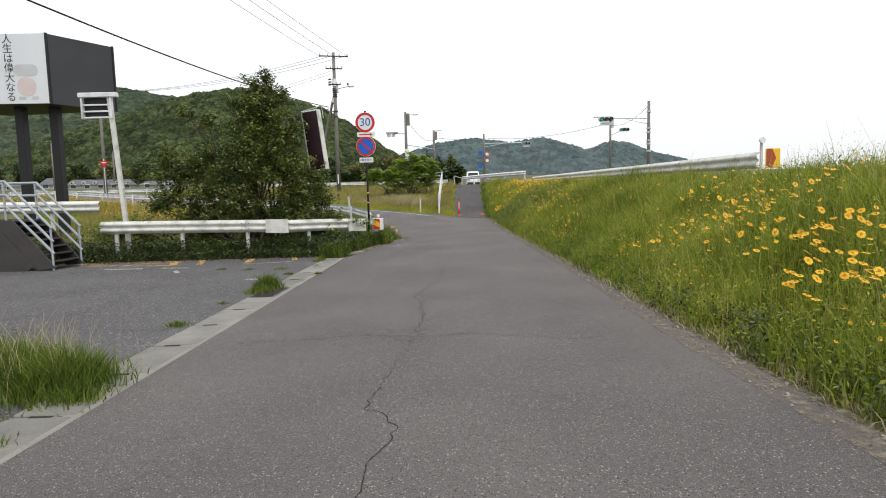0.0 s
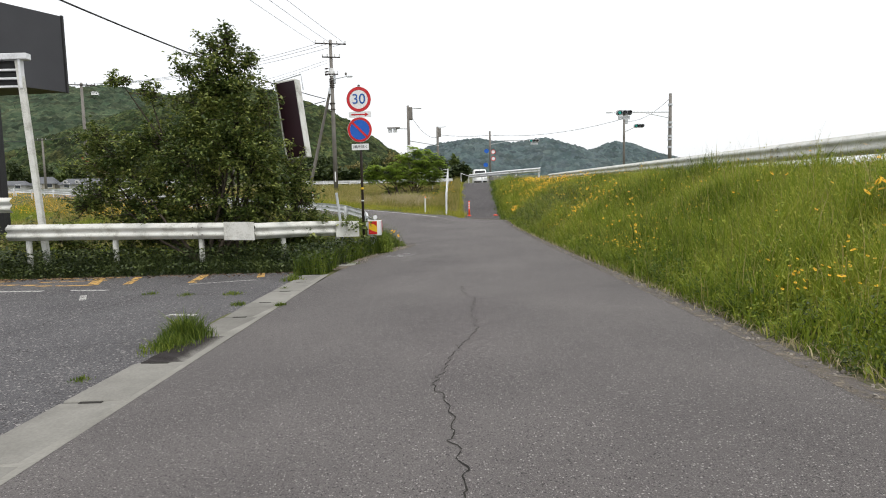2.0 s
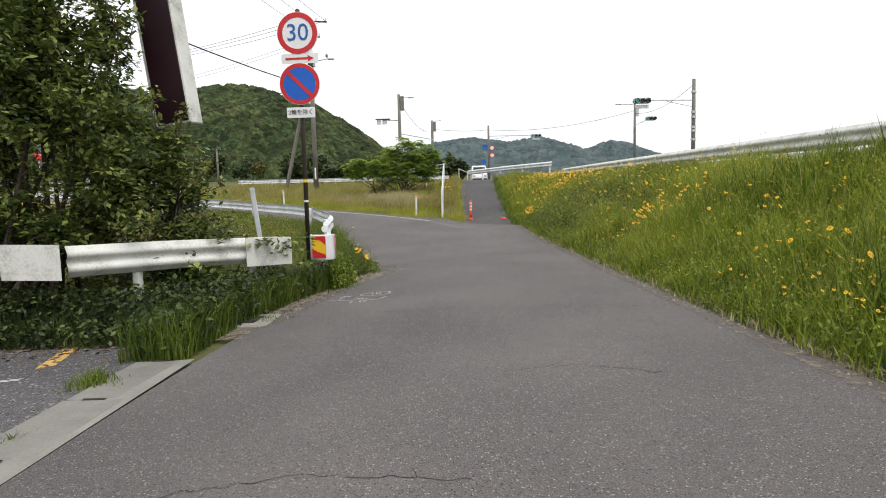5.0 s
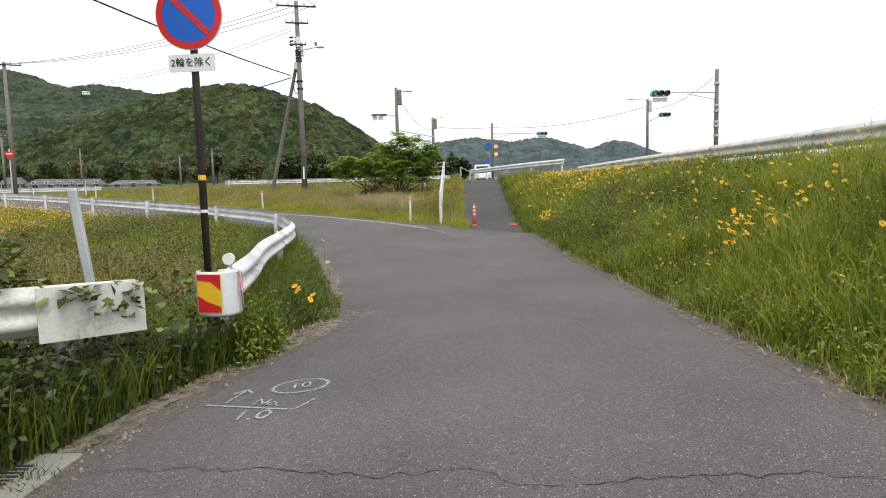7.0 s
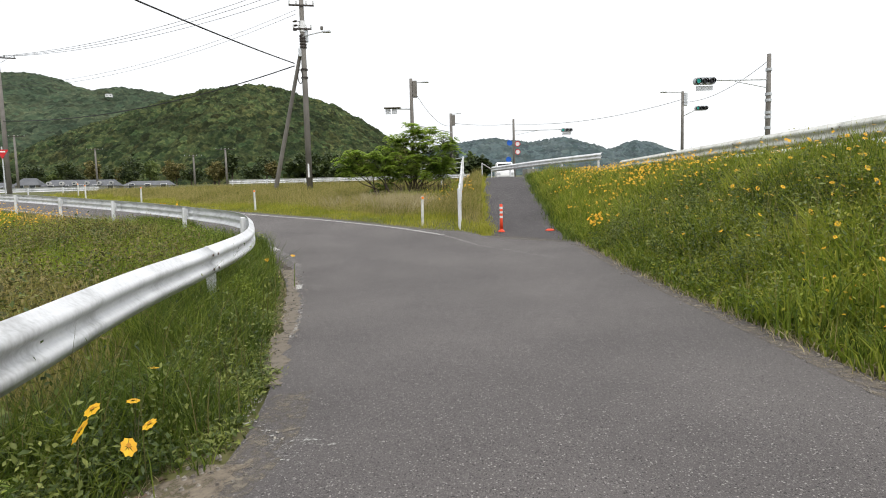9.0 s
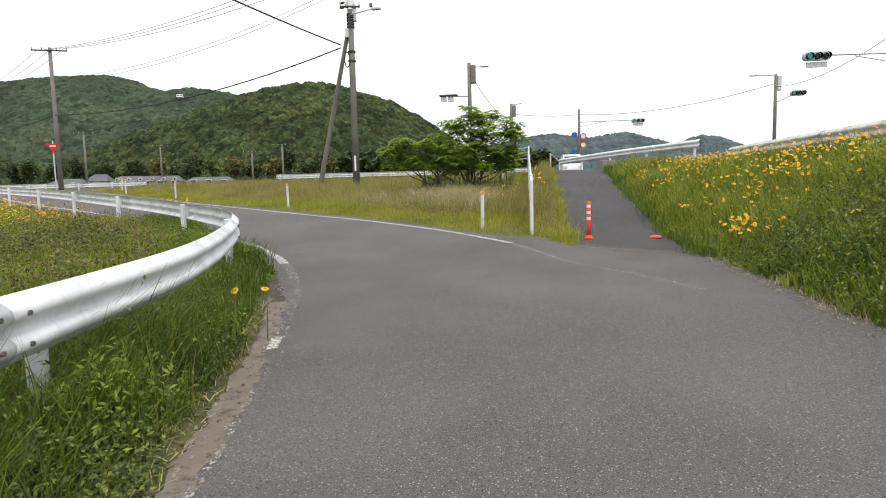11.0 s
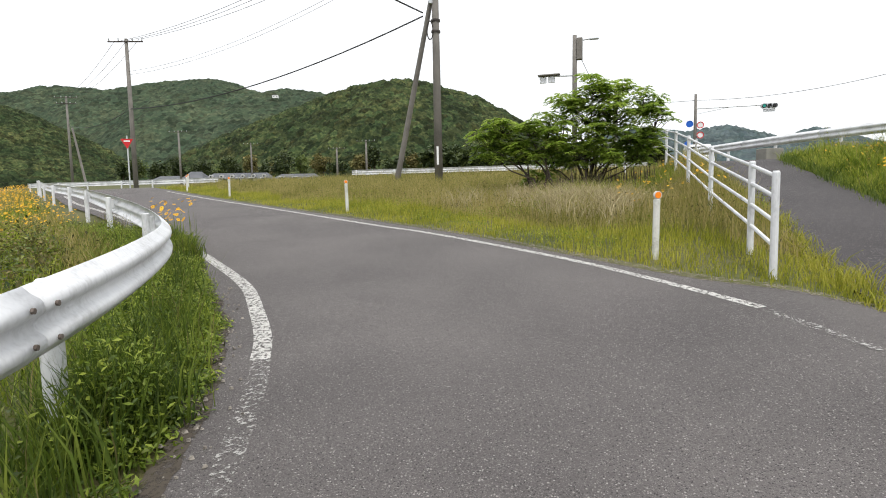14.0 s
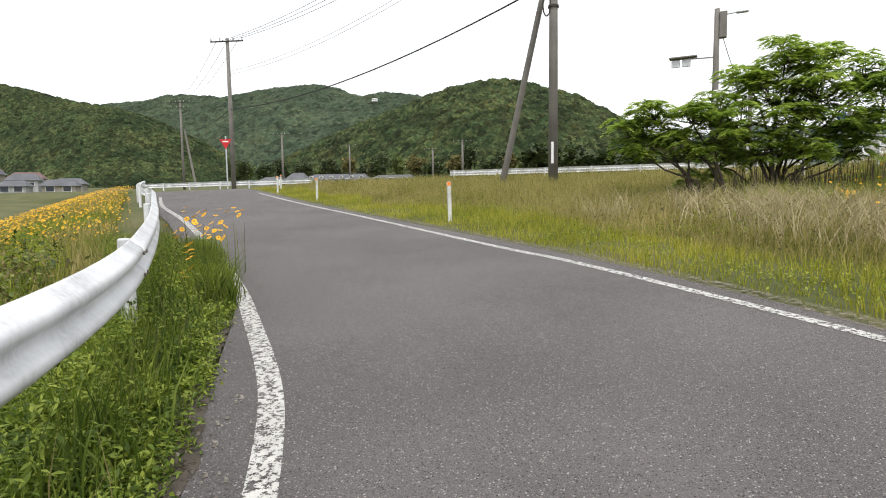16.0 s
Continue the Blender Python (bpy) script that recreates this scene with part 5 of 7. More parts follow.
for k, line in enumerate(([(-9.5, 12.6), (-7.0, 12.9), (-4.9, 13.1), (-3.3, 12.9)], [(-8.0, 9.4), (-6.0, 9.9), (-4.6, 9.6), (-3.3, 10.0)], [(-5.4, 15.2), (-5.2, 12.6), (-5.5, 10.0), (-5.2, 7.4), (-5.6, 5.0)], [(-8.6, 14.6), (-8.8, 11.5), (-8.3, 8.5)], [(-7.0, 6.9), (-5.2, 7.1), (-3.4, 6.8)])):
    crack(line, 0.012, 60 + k, 0.05)
# dusty pale edges
ribbon("trim_sandy_edge", [(-2.62, 15.7), (-2.52, 16.7), (-2.42, 17.4), (-2.24, 18.0), (-1.98, 18.7), (-1.62, 19.6), (-1.50, 20.3)], 0.40, M_SAND, "sandy soil along the edge of the lane", "soil edge", lift=0.004, n=120, uneven=0.30, soft_edge=True)
ribbon("trim_loose_grit", [(-2.32, 16.3), (-2.12, 17.4), (-1.86, 18.5), (-1.46, 19.5), (-1.28, 20.4), (-1.40, 21.4)], 0.30, M_GRIT, "loose grit spread from the sandy verge", "soil edge", lift=0.003, n=80)
ribbon("trim_sandy_edge", [(-1.66, 21.6), (-1.90, 22.6), (-2.10, 23.6), (-2.33, 24.5), (-2.58, 25.4), (-2.92, 26.5), (-3.36, 27.75)], 0.19, M_DUSTY, "dusty soil along the edge of the lane", "soil edge", lift=0.004, n=140, uneven=0.35, soft_edge=True)
ribbon("trim_soil_edge", [(-3.36, 27.75), (-3.92, 28.9), (-4.54, 30.05), (-5.46, 31.4), (-6.76, 32.85), (-7.8, 34.05)], 0.16, M_EARTH, "dark soil under the overhanging grass", "soil edge", lift=0.004, n=120, uneven=0.35, soft_edge=True)
ribbon("trim_sandy_edge", [(2.26, -2), (2.24, 3), (2.22, 5.2), (2.34, 9), (2.40, 14), (2.44, 19), (2.52, 22), (2.58, 26), (2.58, 30.5)], 0.30, M_DUST, "pale dust and gravel along the grass bank", "soil edge", lift=0.004, n=200)
ribbon("trim_sandy_edge", [(0.45, 33.1), (-0.9, 33.82), (-2.2, 35.0), (-3.6, 36.4), (-5.7, 38.25), (-11.8, 43.05)], 0.26, M_GRIT, "gravelly soil at the island's edge", "soil edge", lift=0.004, n=120)

# stones along both edges of the lane
pebble_rng = np.random.default_rng(404)
pv, pt = [], []
for line, spread, count in (([(2.24, 0), (2.24, 5), (2.36, 9), (2.44, 19), (2.56, 23), (2.60, 31)], 0.10, 620), ([(-2.42, 16.4), (-2.2, 17.9), (-1.66, 19.5), (-1.5, 20.6)], 0.15, 260), ([(-1.9, 22.4), (-2.4, 24.7), (-3.3, 27.6), (-4.6, 30.3), (-6.4, 32.8)], 0.09, 260), ([(2.7, 31), (3.0, 38), (3.5, 46)], 0.08, 200)):
    for x, y in spline(line, count):
        x, y = x + pebble_rng.normal(0, spread), y + pebble_rng.normal(0, spread)
        r = pebble_rng.uniform(0.006, 0.020)
        k = len(pv)
        a = pebble_rng.uniform(0, 6.28)
        z = tz(x, y) + 0.004
        pv += [(x + r * math.cos(a + j * 1.571) * pebble_rng.uniform(0.7, 1.2), y + r * math.sin(a + j * 1.571) * pebble_rng.uniform(0.7, 1.2), z) for j in range(4)]
        pv += [(x + r * 0.6 * math.cos(a + 0.5 + j * 1.571), y + r * 0.6 * math.sin(a + 0.5 + j * 1.571), z + r * pebble_rng.uniform(0.6, 1.0)) for j in range(4)]
        pt += [(k + j, k + (j + 1) % 4, k + 4 + (j + 1) % 4, k + 4 + j) for j in range(4)] + [(k + 4, k + 5, k + 6, k + 7)]
tagged(mesh_object("loose_stones", pv, pt, material("edge_gravel", ((0.13, 0.115, 0.10), (0.34, 0.31, 0.27)), rough=0.95, scale=5, fine=60, island=0.4)), "loose gravel stones along the edges of the lane", "gravel", kind="stuff")

# chalk survey marks
ch = thing("chalk_mark", (-1.26, 17.75, tz(-1.26, 17.75) + 0.006), "white chalk survey marks and figures on the asphalt", "chalk mark")
ch.matrix_world = pose(-1.26, 17.75, tz(-1.26, 17.75) + 0.006, 0, -4.0, 0)
bm = bmesh.new()
rings_ = [[bm.verts.new((r * 1.0 * math.cos(a) , r * 0.72 * math.sin(a), 0)) for a in np.linspace(0, 2 * math.pi, 28, endpoint=False)] for r in (0.225, 0.197)]
for k in range(28):
    bm.faces.new((rings_[0][k], rings_[0][(k + 1) % 28], rings_[1][(k + 1) % 28], rings_[1][k]))
bm.transform(pose(0.02, 0.05, 0, 0, 0, 0))
part("ring", bm, M_CHALK, ch)
lettering("10", 0.17, M_CHALK, pose(0.02, 0.05, 0.001, 0, 0, 8), ch)
lettering("1.0", 0.22, M_CHALK, pose(-0.17, -0.50, 0.001, 0, 0, -4), ch)
lettering("No.", 0.15, M_CHALK, pose(-0.13, -0.27, 0.001, 0, 0, -22), ch)
for (ax, ay), (bx, by) in (((-0.60, -0.20), (0.10, -0.46)), ((0.10, -0.46), (0.20, -0.28)), ((-0.46, -0.19), (-0.39, 0.07)), ((-0.39, 0.07), (-0.48, 0.0)), ((-0.39, 0.07), (-0.32, -0.03))):
    bm = bmesh.new()
    L = math.hypot(bx - ax, by - ay)
    box(bm, (0, 0, 0), (L, 0.018, 0.002), 0, Matrix.Translation(((ax + bx) / 2, (ay + by) / 2, 0)) @ Matrix.Rotation(math.atan2(by - ay, bx - ax), 4, "Z"))
    part("stroke", bm, M_CHALK, ch)

# gutter with concrete cover slabs
gutter = ribbon("gutter", [(-2.92, -14), (-2.92, 0), (-2.90, 8), (-2.86, 15.0)], 0.53, M_CONCRETE, "concrete gutter between lane and parking lot", "gutter", lift=0.002, n=60)
slabs = []
for kind_ in (0, 1):
    bm = bmesh.new()
    box(bm, (0, 0, 0), (0.47, 0.965, 0.06), 0.010)
    me = bpy.data.meshes.new("cover_slab")
    bm.to_mesh(me)
    bm.free()
    me.materials.append(material("cover_slab_concrete", ((0.14, 0.134, 0.120), (0.25, 0.242, 0.218)), rough=0.9, scale=2.5, fine=50, bump=0.3, obj=0.25, bump_scale=0.006) if kind_ == 0 else me.materials and None or M_CONCRETE)
    slabs.append(me)
rng = np.random.default_rng(5)
grate_y = (9.5,)
for k in range(18):
    y = -2.5 + k * 1.0
    if y > 14.6:
        break
    x = float(np.interp(y, [0, 8, 15], [-2.95, -2.93, -2.89]))
    if any(abs(y - g) < 0.5 for g in grate_y):
        for j in range(24):
            bm = bmesh.new()
            box(bm, (0, 0, 0), (0.40, 0.009, 0.03))
            bar = part("grating_bar", bm, M_STAIR, gutter)
            bar.location = (x, y - 0.47 + j * 0.041, tz(x, y) + 0.004)
        continue
    s = new("cover_slab", slabs[0])
    s.parent = gutter
    s.matrix_world = pose(x, y, tz(x, y) - 0.012 + rng.uniform(-0.003, 0.004), rng.uniform(-0.4, 0.4), rng.uniform(-0.6, 0.6), rng.uniform(-0.5, 0.5))
    bm = bmesh.new()
    box(bm, (0, 0, 0), (0.17, 0.035, 0.004), 0.001)
    slot = part("lifting_slot", bm, M_CRACK, gutter)
    slot.location = (x, y + 0.48, tz(x, y) + 0.022)
# gully block near the bend
gully = thing("drain_gully", (-2.62, 16.55, tz(-2.62, 16.55)), "small concrete drain block with a steel grating", "drain")
bm = bmesh.new()
box(bm, (0, 0, 0.0), (0.62, 0.66, 0.07), 0.015)
part("block", bm, M_CONCRETE, gully)
for j in range(9):
    bm = bmesh.new()
    box(bm, (-0.05, -0.18 + j * 0.042, 0.037), (0.36, 0.012, 0.012))
    part("grating_bar", bm, M_STAIR, gully)

# faded bay markings in the parking lot
for (ax, ay), (bx, by), w in (((-5.28, 15.6), (-5.04, 14.4), 0.17), ((-4.12, 15.6), (-3.92, 14.9), 0.14), ((-9.6, 14.9), (-8.1, 14.6), 0.14), ((-8.0, 14.5), (-7.0, 14.4), 0.12), ((-7.4, 15.5), (-6.9, 14.4), 0.2),
                              ((-11.5, 14.9), (-9.9, 14.8), 0.12), ((-6.6, 15.5), (-6.25, 14.4), 0.15), ((-11.6, 15.35), (-9.0, 15.25), 0.10), ((-8.7, 15.52), (-6.9, 15.45), 0.11), ((-8.3, 15.0), (-7.0, 15.12), 0.09), ((-10.2, 15.6), (-8.9, 15.55), 0.08)):
    ribbon("trim_bay_line", [(ax, ay), ((ax + bx) / 2, (ay + by) / 2), (bx, by)], w, M_YELLOWOLD, "faded yellow parking bay line", "road marking", lift=0.006)
for (ax, ay), (bx, by), w in (((-8.4, 13.9), (-7.4, 13.8), 0.13), ((-6.9, 13.8), (-6.2, 13.7), 0.12), ((-6.3, 13.2), (-6.0, 12.7), 0.10), ((-4.0, 11.35), (-3.6, 11.3), 0.10), ((-5.0, 14.2), (-3.9, 14.6), 0.06)):
    ribbon("trim_bay_line", [(ax, ay), ((ax + bx) / 2, (ay + by) / 2), (bx, by)], w, M_PAINT, "worn white parking bay line", "road marking", lift=0.006)


# ---------------------------------------------------------------- grass, herbs and flowers
def bulk_mesh(name, verts, tris, mat, label, category, normals_up=False):
    """A large triangle mesh from arrays."""
    me = bpy.data.meshes.new(name)
    me.vertices.add(len(verts))
    me.vertices.foreach_set("co", np.ascontiguousarray(verts, np.float32).ravel())
    me.loops.add(len(tris) * 3)
    me.loops.foreach_set("vertex_index", np.ascontiguousarray(tris, np.int32).ravel())
    me.polygons.add(len(tris))
    me.polygons.foreach_set("loop_start", np.arange(0, len(tris) * 3, 3, dtype=np.int32))
    me.update(calc_edges=True)
    me.materials.append(mat)
    return tagged(new(name, me), label, category, kind="stuff")


def blades(name, x, y, h, width, mat, label, category="grass", seed=0, lean=0.35, z=None):
    """One bent, tapering blade at every place."""
    rng = np.random.default_rng(seed)
    n = len(x)
    z = terrain(x, y) - 0.03 if z is None else z
    a = rng.uniform(0, 2 * math.pi, n)
    f = rng.uniform(0, 2 * math.pi, n)
    bend = h * lean * rng.uniform(0.2, 1.3, n)
    w = width * rng.uniform(0.6, 1.4, n) / 2
    wx, wy = np.cos(f) * w, np.sin(f) * w
    bx, by = np.cos(a) * bend, np.sin(a) * bend
    v = np.empty((n, 5, 3))
    for k, (u, s) in enumerate(((0, 1.0), (0, -1.0), (0.55, 0.85), (0.55, -0.85), (1, 0))):
        v[:, k, 0] = x + bx * u ** 2 + wx * s
        v[:, k, 1] = y + by * u ** 2 + wy * s
        v[:, k, 2] = z + h * u * (1 - 0.12 * u)
    i = (np.arange(n) * 5)[:, None]
    t = np.concatenate([i + np.array([[0, 1, 3]]), i + np.array([[0, 3, 2]]), i + np.array([[2, 3, 4]])], 0)
    return bulk_mesh(name, v.reshape(-1, 3), t, mat, label, category)


def leaves(name, c, size, mat, label, category, seed=0, droop=0.5, slim=0.45, kind="stuff", parent=None):
    """Small folded leaves at the given places."""
    rng = np.random.default_rng(seed)
    n = len(c)
    a = rng.uniform(0, 2 * math.pi, n)
    e = rng.normal(-0.15, droop, n)
    r = rng.uniform(-0.8, 0.8, n)
    s = size * rng.uniform(0.6, 1.35, n)
    d = np.stack([np.cos(a) * np.cos(e), np.sin(a) * np.cos(e), np.sin(e)], 1)
    side = np.stack([-np.sin(a), np.cos(a), np.zeros(n)], 1)
    up = np.cross(d, side)
    side = side * np.cos(r)[:, None] + up * np.sin(r)[:, None]
    up = np.cross(d, side)
    s = s[:, None]
    v = np.empty((n, 4, 3))
    v[:, 0] = c
    v[:, 1] = c + d * s * 0.5 + side * s * slim * 0.5 + up * s * 0.08
    v[:, 2] = c + d * s
    v[:, 3] = c + d * s * 0.5 - side * s * slim * 0.5 + up * s * 0.08
    i = (np.arange(n) * 4)[:, None]
    t = np.concatenate([i + np.array([[0, 1, 2]]), i + np.array([[0, 2, 3]])], 0)
    ob = bulk_mesh(name, v.reshape(-1, 3), t, mat, label, category)
    if parent is not None:
        ob.parent = parent
        ob.matrix_parent_inverse = parent.matrix_world.inverted()
    return ob


def scatter(n, x0, x1, y0, y1, keep, seed):
    rng = np.random.default_rng(seed)
    x, y = rng.uniform(x0, x1, n), rng.uniform(y0, y1, n)
    k = keep(x, y, rng)
    return x[k], y[k]


def patches(x, y, s, seed=0.0):
    """Slow uneven pattern, 0 to 1."""
    v = np.sin(x * s + 1.3 * np.sin(y * s * 0.8 + seed) + seed) + np.sin(y * s * 1.15 + 1.7 * np.sin(x * s * 0.7 + 2.1 * seed)) + 0.6 * np.sin((x + y) * s * 2.3 + seed)
    return np.clip(0.5 + v / 5.0, 0, 1)


def tufted(x, y, seed=0.0):
    """Uneven height from tuft to tuft, about a hand or two across."""
    return 0.62 + 0.85 * patches(x, y, 5.5, seed) * (0.6 + 0.8 * patches(x, y, 1.7, seed + 2.0))


def plants(name, x, y, r, h, size, mat, label, category, seed, per=46, slim=0.5):
    """Low leafy plants: each a loose dome of leaves round its own middle."""
    rng = np.random.default_rng(seed)
    n = len(x)
    d = rng.normal(0, 1, (n, per, 3))
    d /= np.linalg.norm(d, axis=2)[:, :, None]
    d[:, :, 2] = np.abs(d[:, :, 2])
    u = rng.uniform(0.45, 1.05, (n, per, 1))
    c = np.stack([x, y, terrain(x, y)], 1)[:, None, :] + d * u * np.stack([r, r, h], 1)[:, None, :]
    return leaves(name, c.reshape(-1, 3), size, mat, label, category, seed + 1, 0.55, slim)


def paved(x, y):
    return inside(x, y, ROAD_POLY) | inside(x, y, RAMP_POLY)


def bank_foot(y):
    return np.interp(y, [-40, 6, 20, 31, 34, 40, 48, 57], [2.42, 2.42, 2.56, 2.72, 2.75, 3.0, 3.55, 6.0])


rng = np.random.default_rng(11)
# bank on the upper road's side
bx_, by_ = scatter(235000, 2.3, 6.9, -1.5, 48, lambda x, y, r: (x > bank_foot(y) + r.uniform(-0.06, 0.10, len(x))) & (r.uniform(0, 1, len(x)) < np.clip(1.25 - y / 60, 0.35, 1)), 21)
hh = (0.20 + 0.30 * np.clip((bx_ - bank_foot(by_)) / 0.6, 0, 1)) * (0.65 + 0.6 * patches(bx_, by_, 1.3, 0.7)) * tufted(bx_, by_, 0.3) * rng.uniform(0.55, 1.25, len(bx_))
hh *= np.interp(bx_, [4.6, 5.6, 6.9], [1, 0.75, 0.68])
blades("bank_grass", bx_, by_, hh, 0.0075 + 0.0004 * np.clip(by_, 0, 40), M_GRASS, "tall fresh green grass covering the roadside bank", seed=22, lean=0.5)
k = rng.uniform(0, 1, len(bx_)) < 0.24
leaves("grass_heads", np.stack([bx_[k], by_[k], terrain(bx_[k], by_[k]) + hh[k] * rng.uniform(0.7, 1.1, k.sum())], 1), 0.024 + 0.0006 * by_[k], M_YELLOWGRASS, "fine yellow-green heads over the bank grass", "grass", 29, 0.8, 0.5)
k = rng.uniform(0, 1, len(bx_)) < 0.06
blades("seed_stalks", bx_[k], by_[k], hh[k] * 1.45 + 0.1, 0.006, M_DRY, "thin pale seed stalks standing above the bank grass", "grass", 23, 0.2)
k = (patches(bx_, by_, 0.8, 4.4) > 0.40) & (rng.uniform(0, 1, len(bx_)) < 0.6) & (by_ < 34)
leaves("bank_herbs", np.stack([bx_[k], by_[k], terrain(bx_[k], by_[k]) + hh[k] * rng.uniform(0.2, 0.9, k.sum())], 1), 0.045, M_GRASS, "small leafy weeds among the bank grass", "weeds", 26, 0.6, 0.5)
k = (patches(bx_, by_, 0.9, 7.7) > 0.58) & (rng.uniform(0, 1, len(bx_)) < 0.3) & (by_ > 14)
blades("tall_weeds", bx_[k], by_[k], hh[k] * 1.25 + 0.08, 0.012, M_LUSH, "darker taller weeds standing on the bank", "weeds", 27, 0.3)
k = (by_ > 22.5) & (by_ < 31) & (bx_ < 4.9) & (rng.uniform(0, 1, len(bx_)) < 0.5)
leaves("bank_weeds", np.stack([bx_[k], by_[k], terrain(bx_[k], by_[k]) + hh[k] * rng.uniform(0.35, 1.15, k.sum())], 1), 0.055, M_LEAF, "dark leafy weeds thick on the bank", "weeds", 28, 0.6, 0.5)
px_, py_ = scatter(3200, 2.4, 4.6, 1.5, 33, lambda x, y, r: (x > bank_foot(y) + 0.02) & (x < bank_foot(y) + 0.3 + 1.6 * r.uniform(0, 1, len(x)) ** 2), 121)
# the near stretch gets its shade from the darkened leaf colour
dark = py_ + rng.normal(0, 1.2, len(px_)) < 7.0
for pick, mat, text, sd in ((dark, M_SHADEWEED, "leafy weeds along the foot of the bank, coloured dark for shade", 122), (~dark, M_LUSH, "leafy green weeds along the foot of the bank", 124)):
    plants("bank_plants", px_[pick], py_[pick], rng.uniform(0.07, 0.17, pick.sum()), rng.uniform(0.14, 0.42, pick.sum()), 0.045, mat, text, "weeds", sd, 48, 0.4)
px_, py_ = scatter(900, 2.75, 5.0, 22.5, 30.6, lambda x, y, r: (x > bank_foot(y) + 0.25) & (patches(x, y, 1.1, 2.4) > 0.40), 125)
plants("tall_bank_weeds", px_, py_, rng.uniform(0.07, 0.14, len(px_)), rng.uniform(0.42, 0.82, len(px_)), 0.06, M_LEAF, "tall dark upright weeds on the bank", "weeds", 126, 66, 0.28)
# dead stems at the foot of the bank
fy = rng.uniform(-1, 32, 5200)
blades("verge_stubble", bank_foot(fy) + rng.normal(0.06, 0.07, len(fy)), fy, rng.uniform(0.04, 0.16, len(fy)), 0.010, M_STRAW, "dry stubble along the foot of the bank", "grass", 24, 1.0)

# verge between the lane and the curved rail
RL = spline(R2, 300)


def left_d(x, y):
    return polyline_distance(x, y, LEFT_EDGE)


vx, vy = scatter(330000, -14, -1.2, 15.6, 39, lambda x, y, r: inside(x, y, LEFT_POLY) & (left_d(x, y) < 1.35 + r.uniform(-0.2, 0.2, len(x))) & (left_d(x, y) > np.where((y < 20.2) & (y > 15), 0.24, np.where((y > 22.0) & (y < 28), 0.09, -0.02)) + r.uniform(0, 0.10, len(x))) & ~((y < 17.0) & (x < -2.7)), 31)
vh = (0.12 + 0.46 * np.clip(left_d(vx, vy) / 0.7, 0, 1)) * (0.6 + 0.7 * patches(vx, vy, 2.2, 3.1)) * rng.uniform(0.5, 1.25, len(vx))
vh *= np.interp(vy, [22, 24.5, 26.5, 28, 31, 36], [1, 1.3, 1.0, 0.72, 0.72, 0.9]) * tufted(vx, vy, 1.1)
fresh = vy + rng.normal(0, 2.0, len(vx)) > 30.0
thin = (vy > 26) & (vy < 33) & (rng.uniform(0, 1, len(vx)) < 0.6)
vx, vy, vh, fresh = vx[~thin], vy[~thin], vh[~thin], fresh[~thin]
blades("verge_grass", vx[~fresh], vy[~fresh], vh[~fresh], 0.008, M_LUSH, "lush green grass on the verge under the guard rail", seed=32, lean=0.85)
blades("verge_grass", vx[fresh], vy[fresh], vh[fresh] * 0.8, 0.008, M_HERB, "fresh light green grass on the verge of the bend", seed=39, lean=0.85)
k = rng.uniform(0, 1, len(vx)) < 0.035
blades("verge_seed_stalks", vx[k], vy[k], vh[k] * 0.8 + 0.38, 0.006, M_BROWNWEED, "thin seed stalks in front of the guard rail", "grass", 33, 0.3)
# rank growth round the posts of the curved rail
rs = rng.integers(0, 300, 14000)
rx_, ry_ = RL[rs, 0] + rng.normal(0.10, 0.16, len(rs)), RL[rs, 1] + rng.normal(0, 0.16, len(rs))
k = (ry_ > 22.0) & (ry_ < 35) & inside(rx_, ry_, LEFT_POLY)
blades("post_grass", rx_[k], ry_[k], rng.uniform(0.30, 0.72, k.sum()) * (0.75 + 0.4 * patches(rx_[k], ry_[k], 2.0, 1.2)), 0.011, M_LUSH, "rank grass grown up round the rail posts", "grass", 37, 0.35)
for s_ in (0.5, 5.8, 11.1):
    q = RP[int(np.argmin(np.abs(np.concatenate([[0], np.cumsum(np.linalg.norm(np.diff(RP[:, :2], axis=0), axis=1))]) - s_)))]
    i_ = int(np.argmin(np.hypot(RP[:, 0] - q[0], RP[:, 1] - q[1])))
    mid = q[:2] + RN[i_] * 0.20
    gx, gy = rng.normal(mid[0], 0.09, 1300), rng.normal(mid[1], 0.20, 1300)
    blades("post_tuft", gx[:500], gy[:500], rng.uniform(0.36, 0.72, 500), 0.010, M_LUSH, "tall grass tuft hiding a rail post", "grass", int(100 + s_), 0.35)
    plants("post_weeds", gx[500:560], gy[500:560], rng.uniform(0.07, 0.13, 60), rng.uniform(0.34, 0.62, 60), 0.05, M_HERB, "tall leafy weeds hiding a rail post", "weeds", int(110 + s_), 60, 0.36)
# leafy herbs low on the verge
hx, hy = scatter(19000, -12, -1.2, 16.5, 36, lambda x, y, r: inside(x, y, LEFT_POLY) & (left_d(x, y) < np.where(y > 25, 1.15, 0.75)) & (left_d(x, y) > np.where(y < 20.2, 0.30, np.where((y > 22.0) & (y < 28), 0.16, 0.05))) & (patches(x, y, 1.1, 5.0) > 0.30) & ~((y < 17.0) & (x < -2.7)), 34)
near_edge = np.clip(left_d(hx, hy) / 0.5, 0.25, 1)
hr, hht = rng.uniform(0.08, 0.19, len(hx)), rng.uniform(0.18, 0.52, len(hx)) * near_edge * np.interp(hy, [25, 27, 31], [0.9, 1.25, 1.1])
shade = hy + rng.normal(0, 1.5, len(hx)) < 27.5
plants("verge_herbs", hx[shade], hy[shade], hr[shade], hht[shade], 0.042, M_LEAF, "dark leafy weeds low on the verge", "weeds", 35, 70, 0.42)
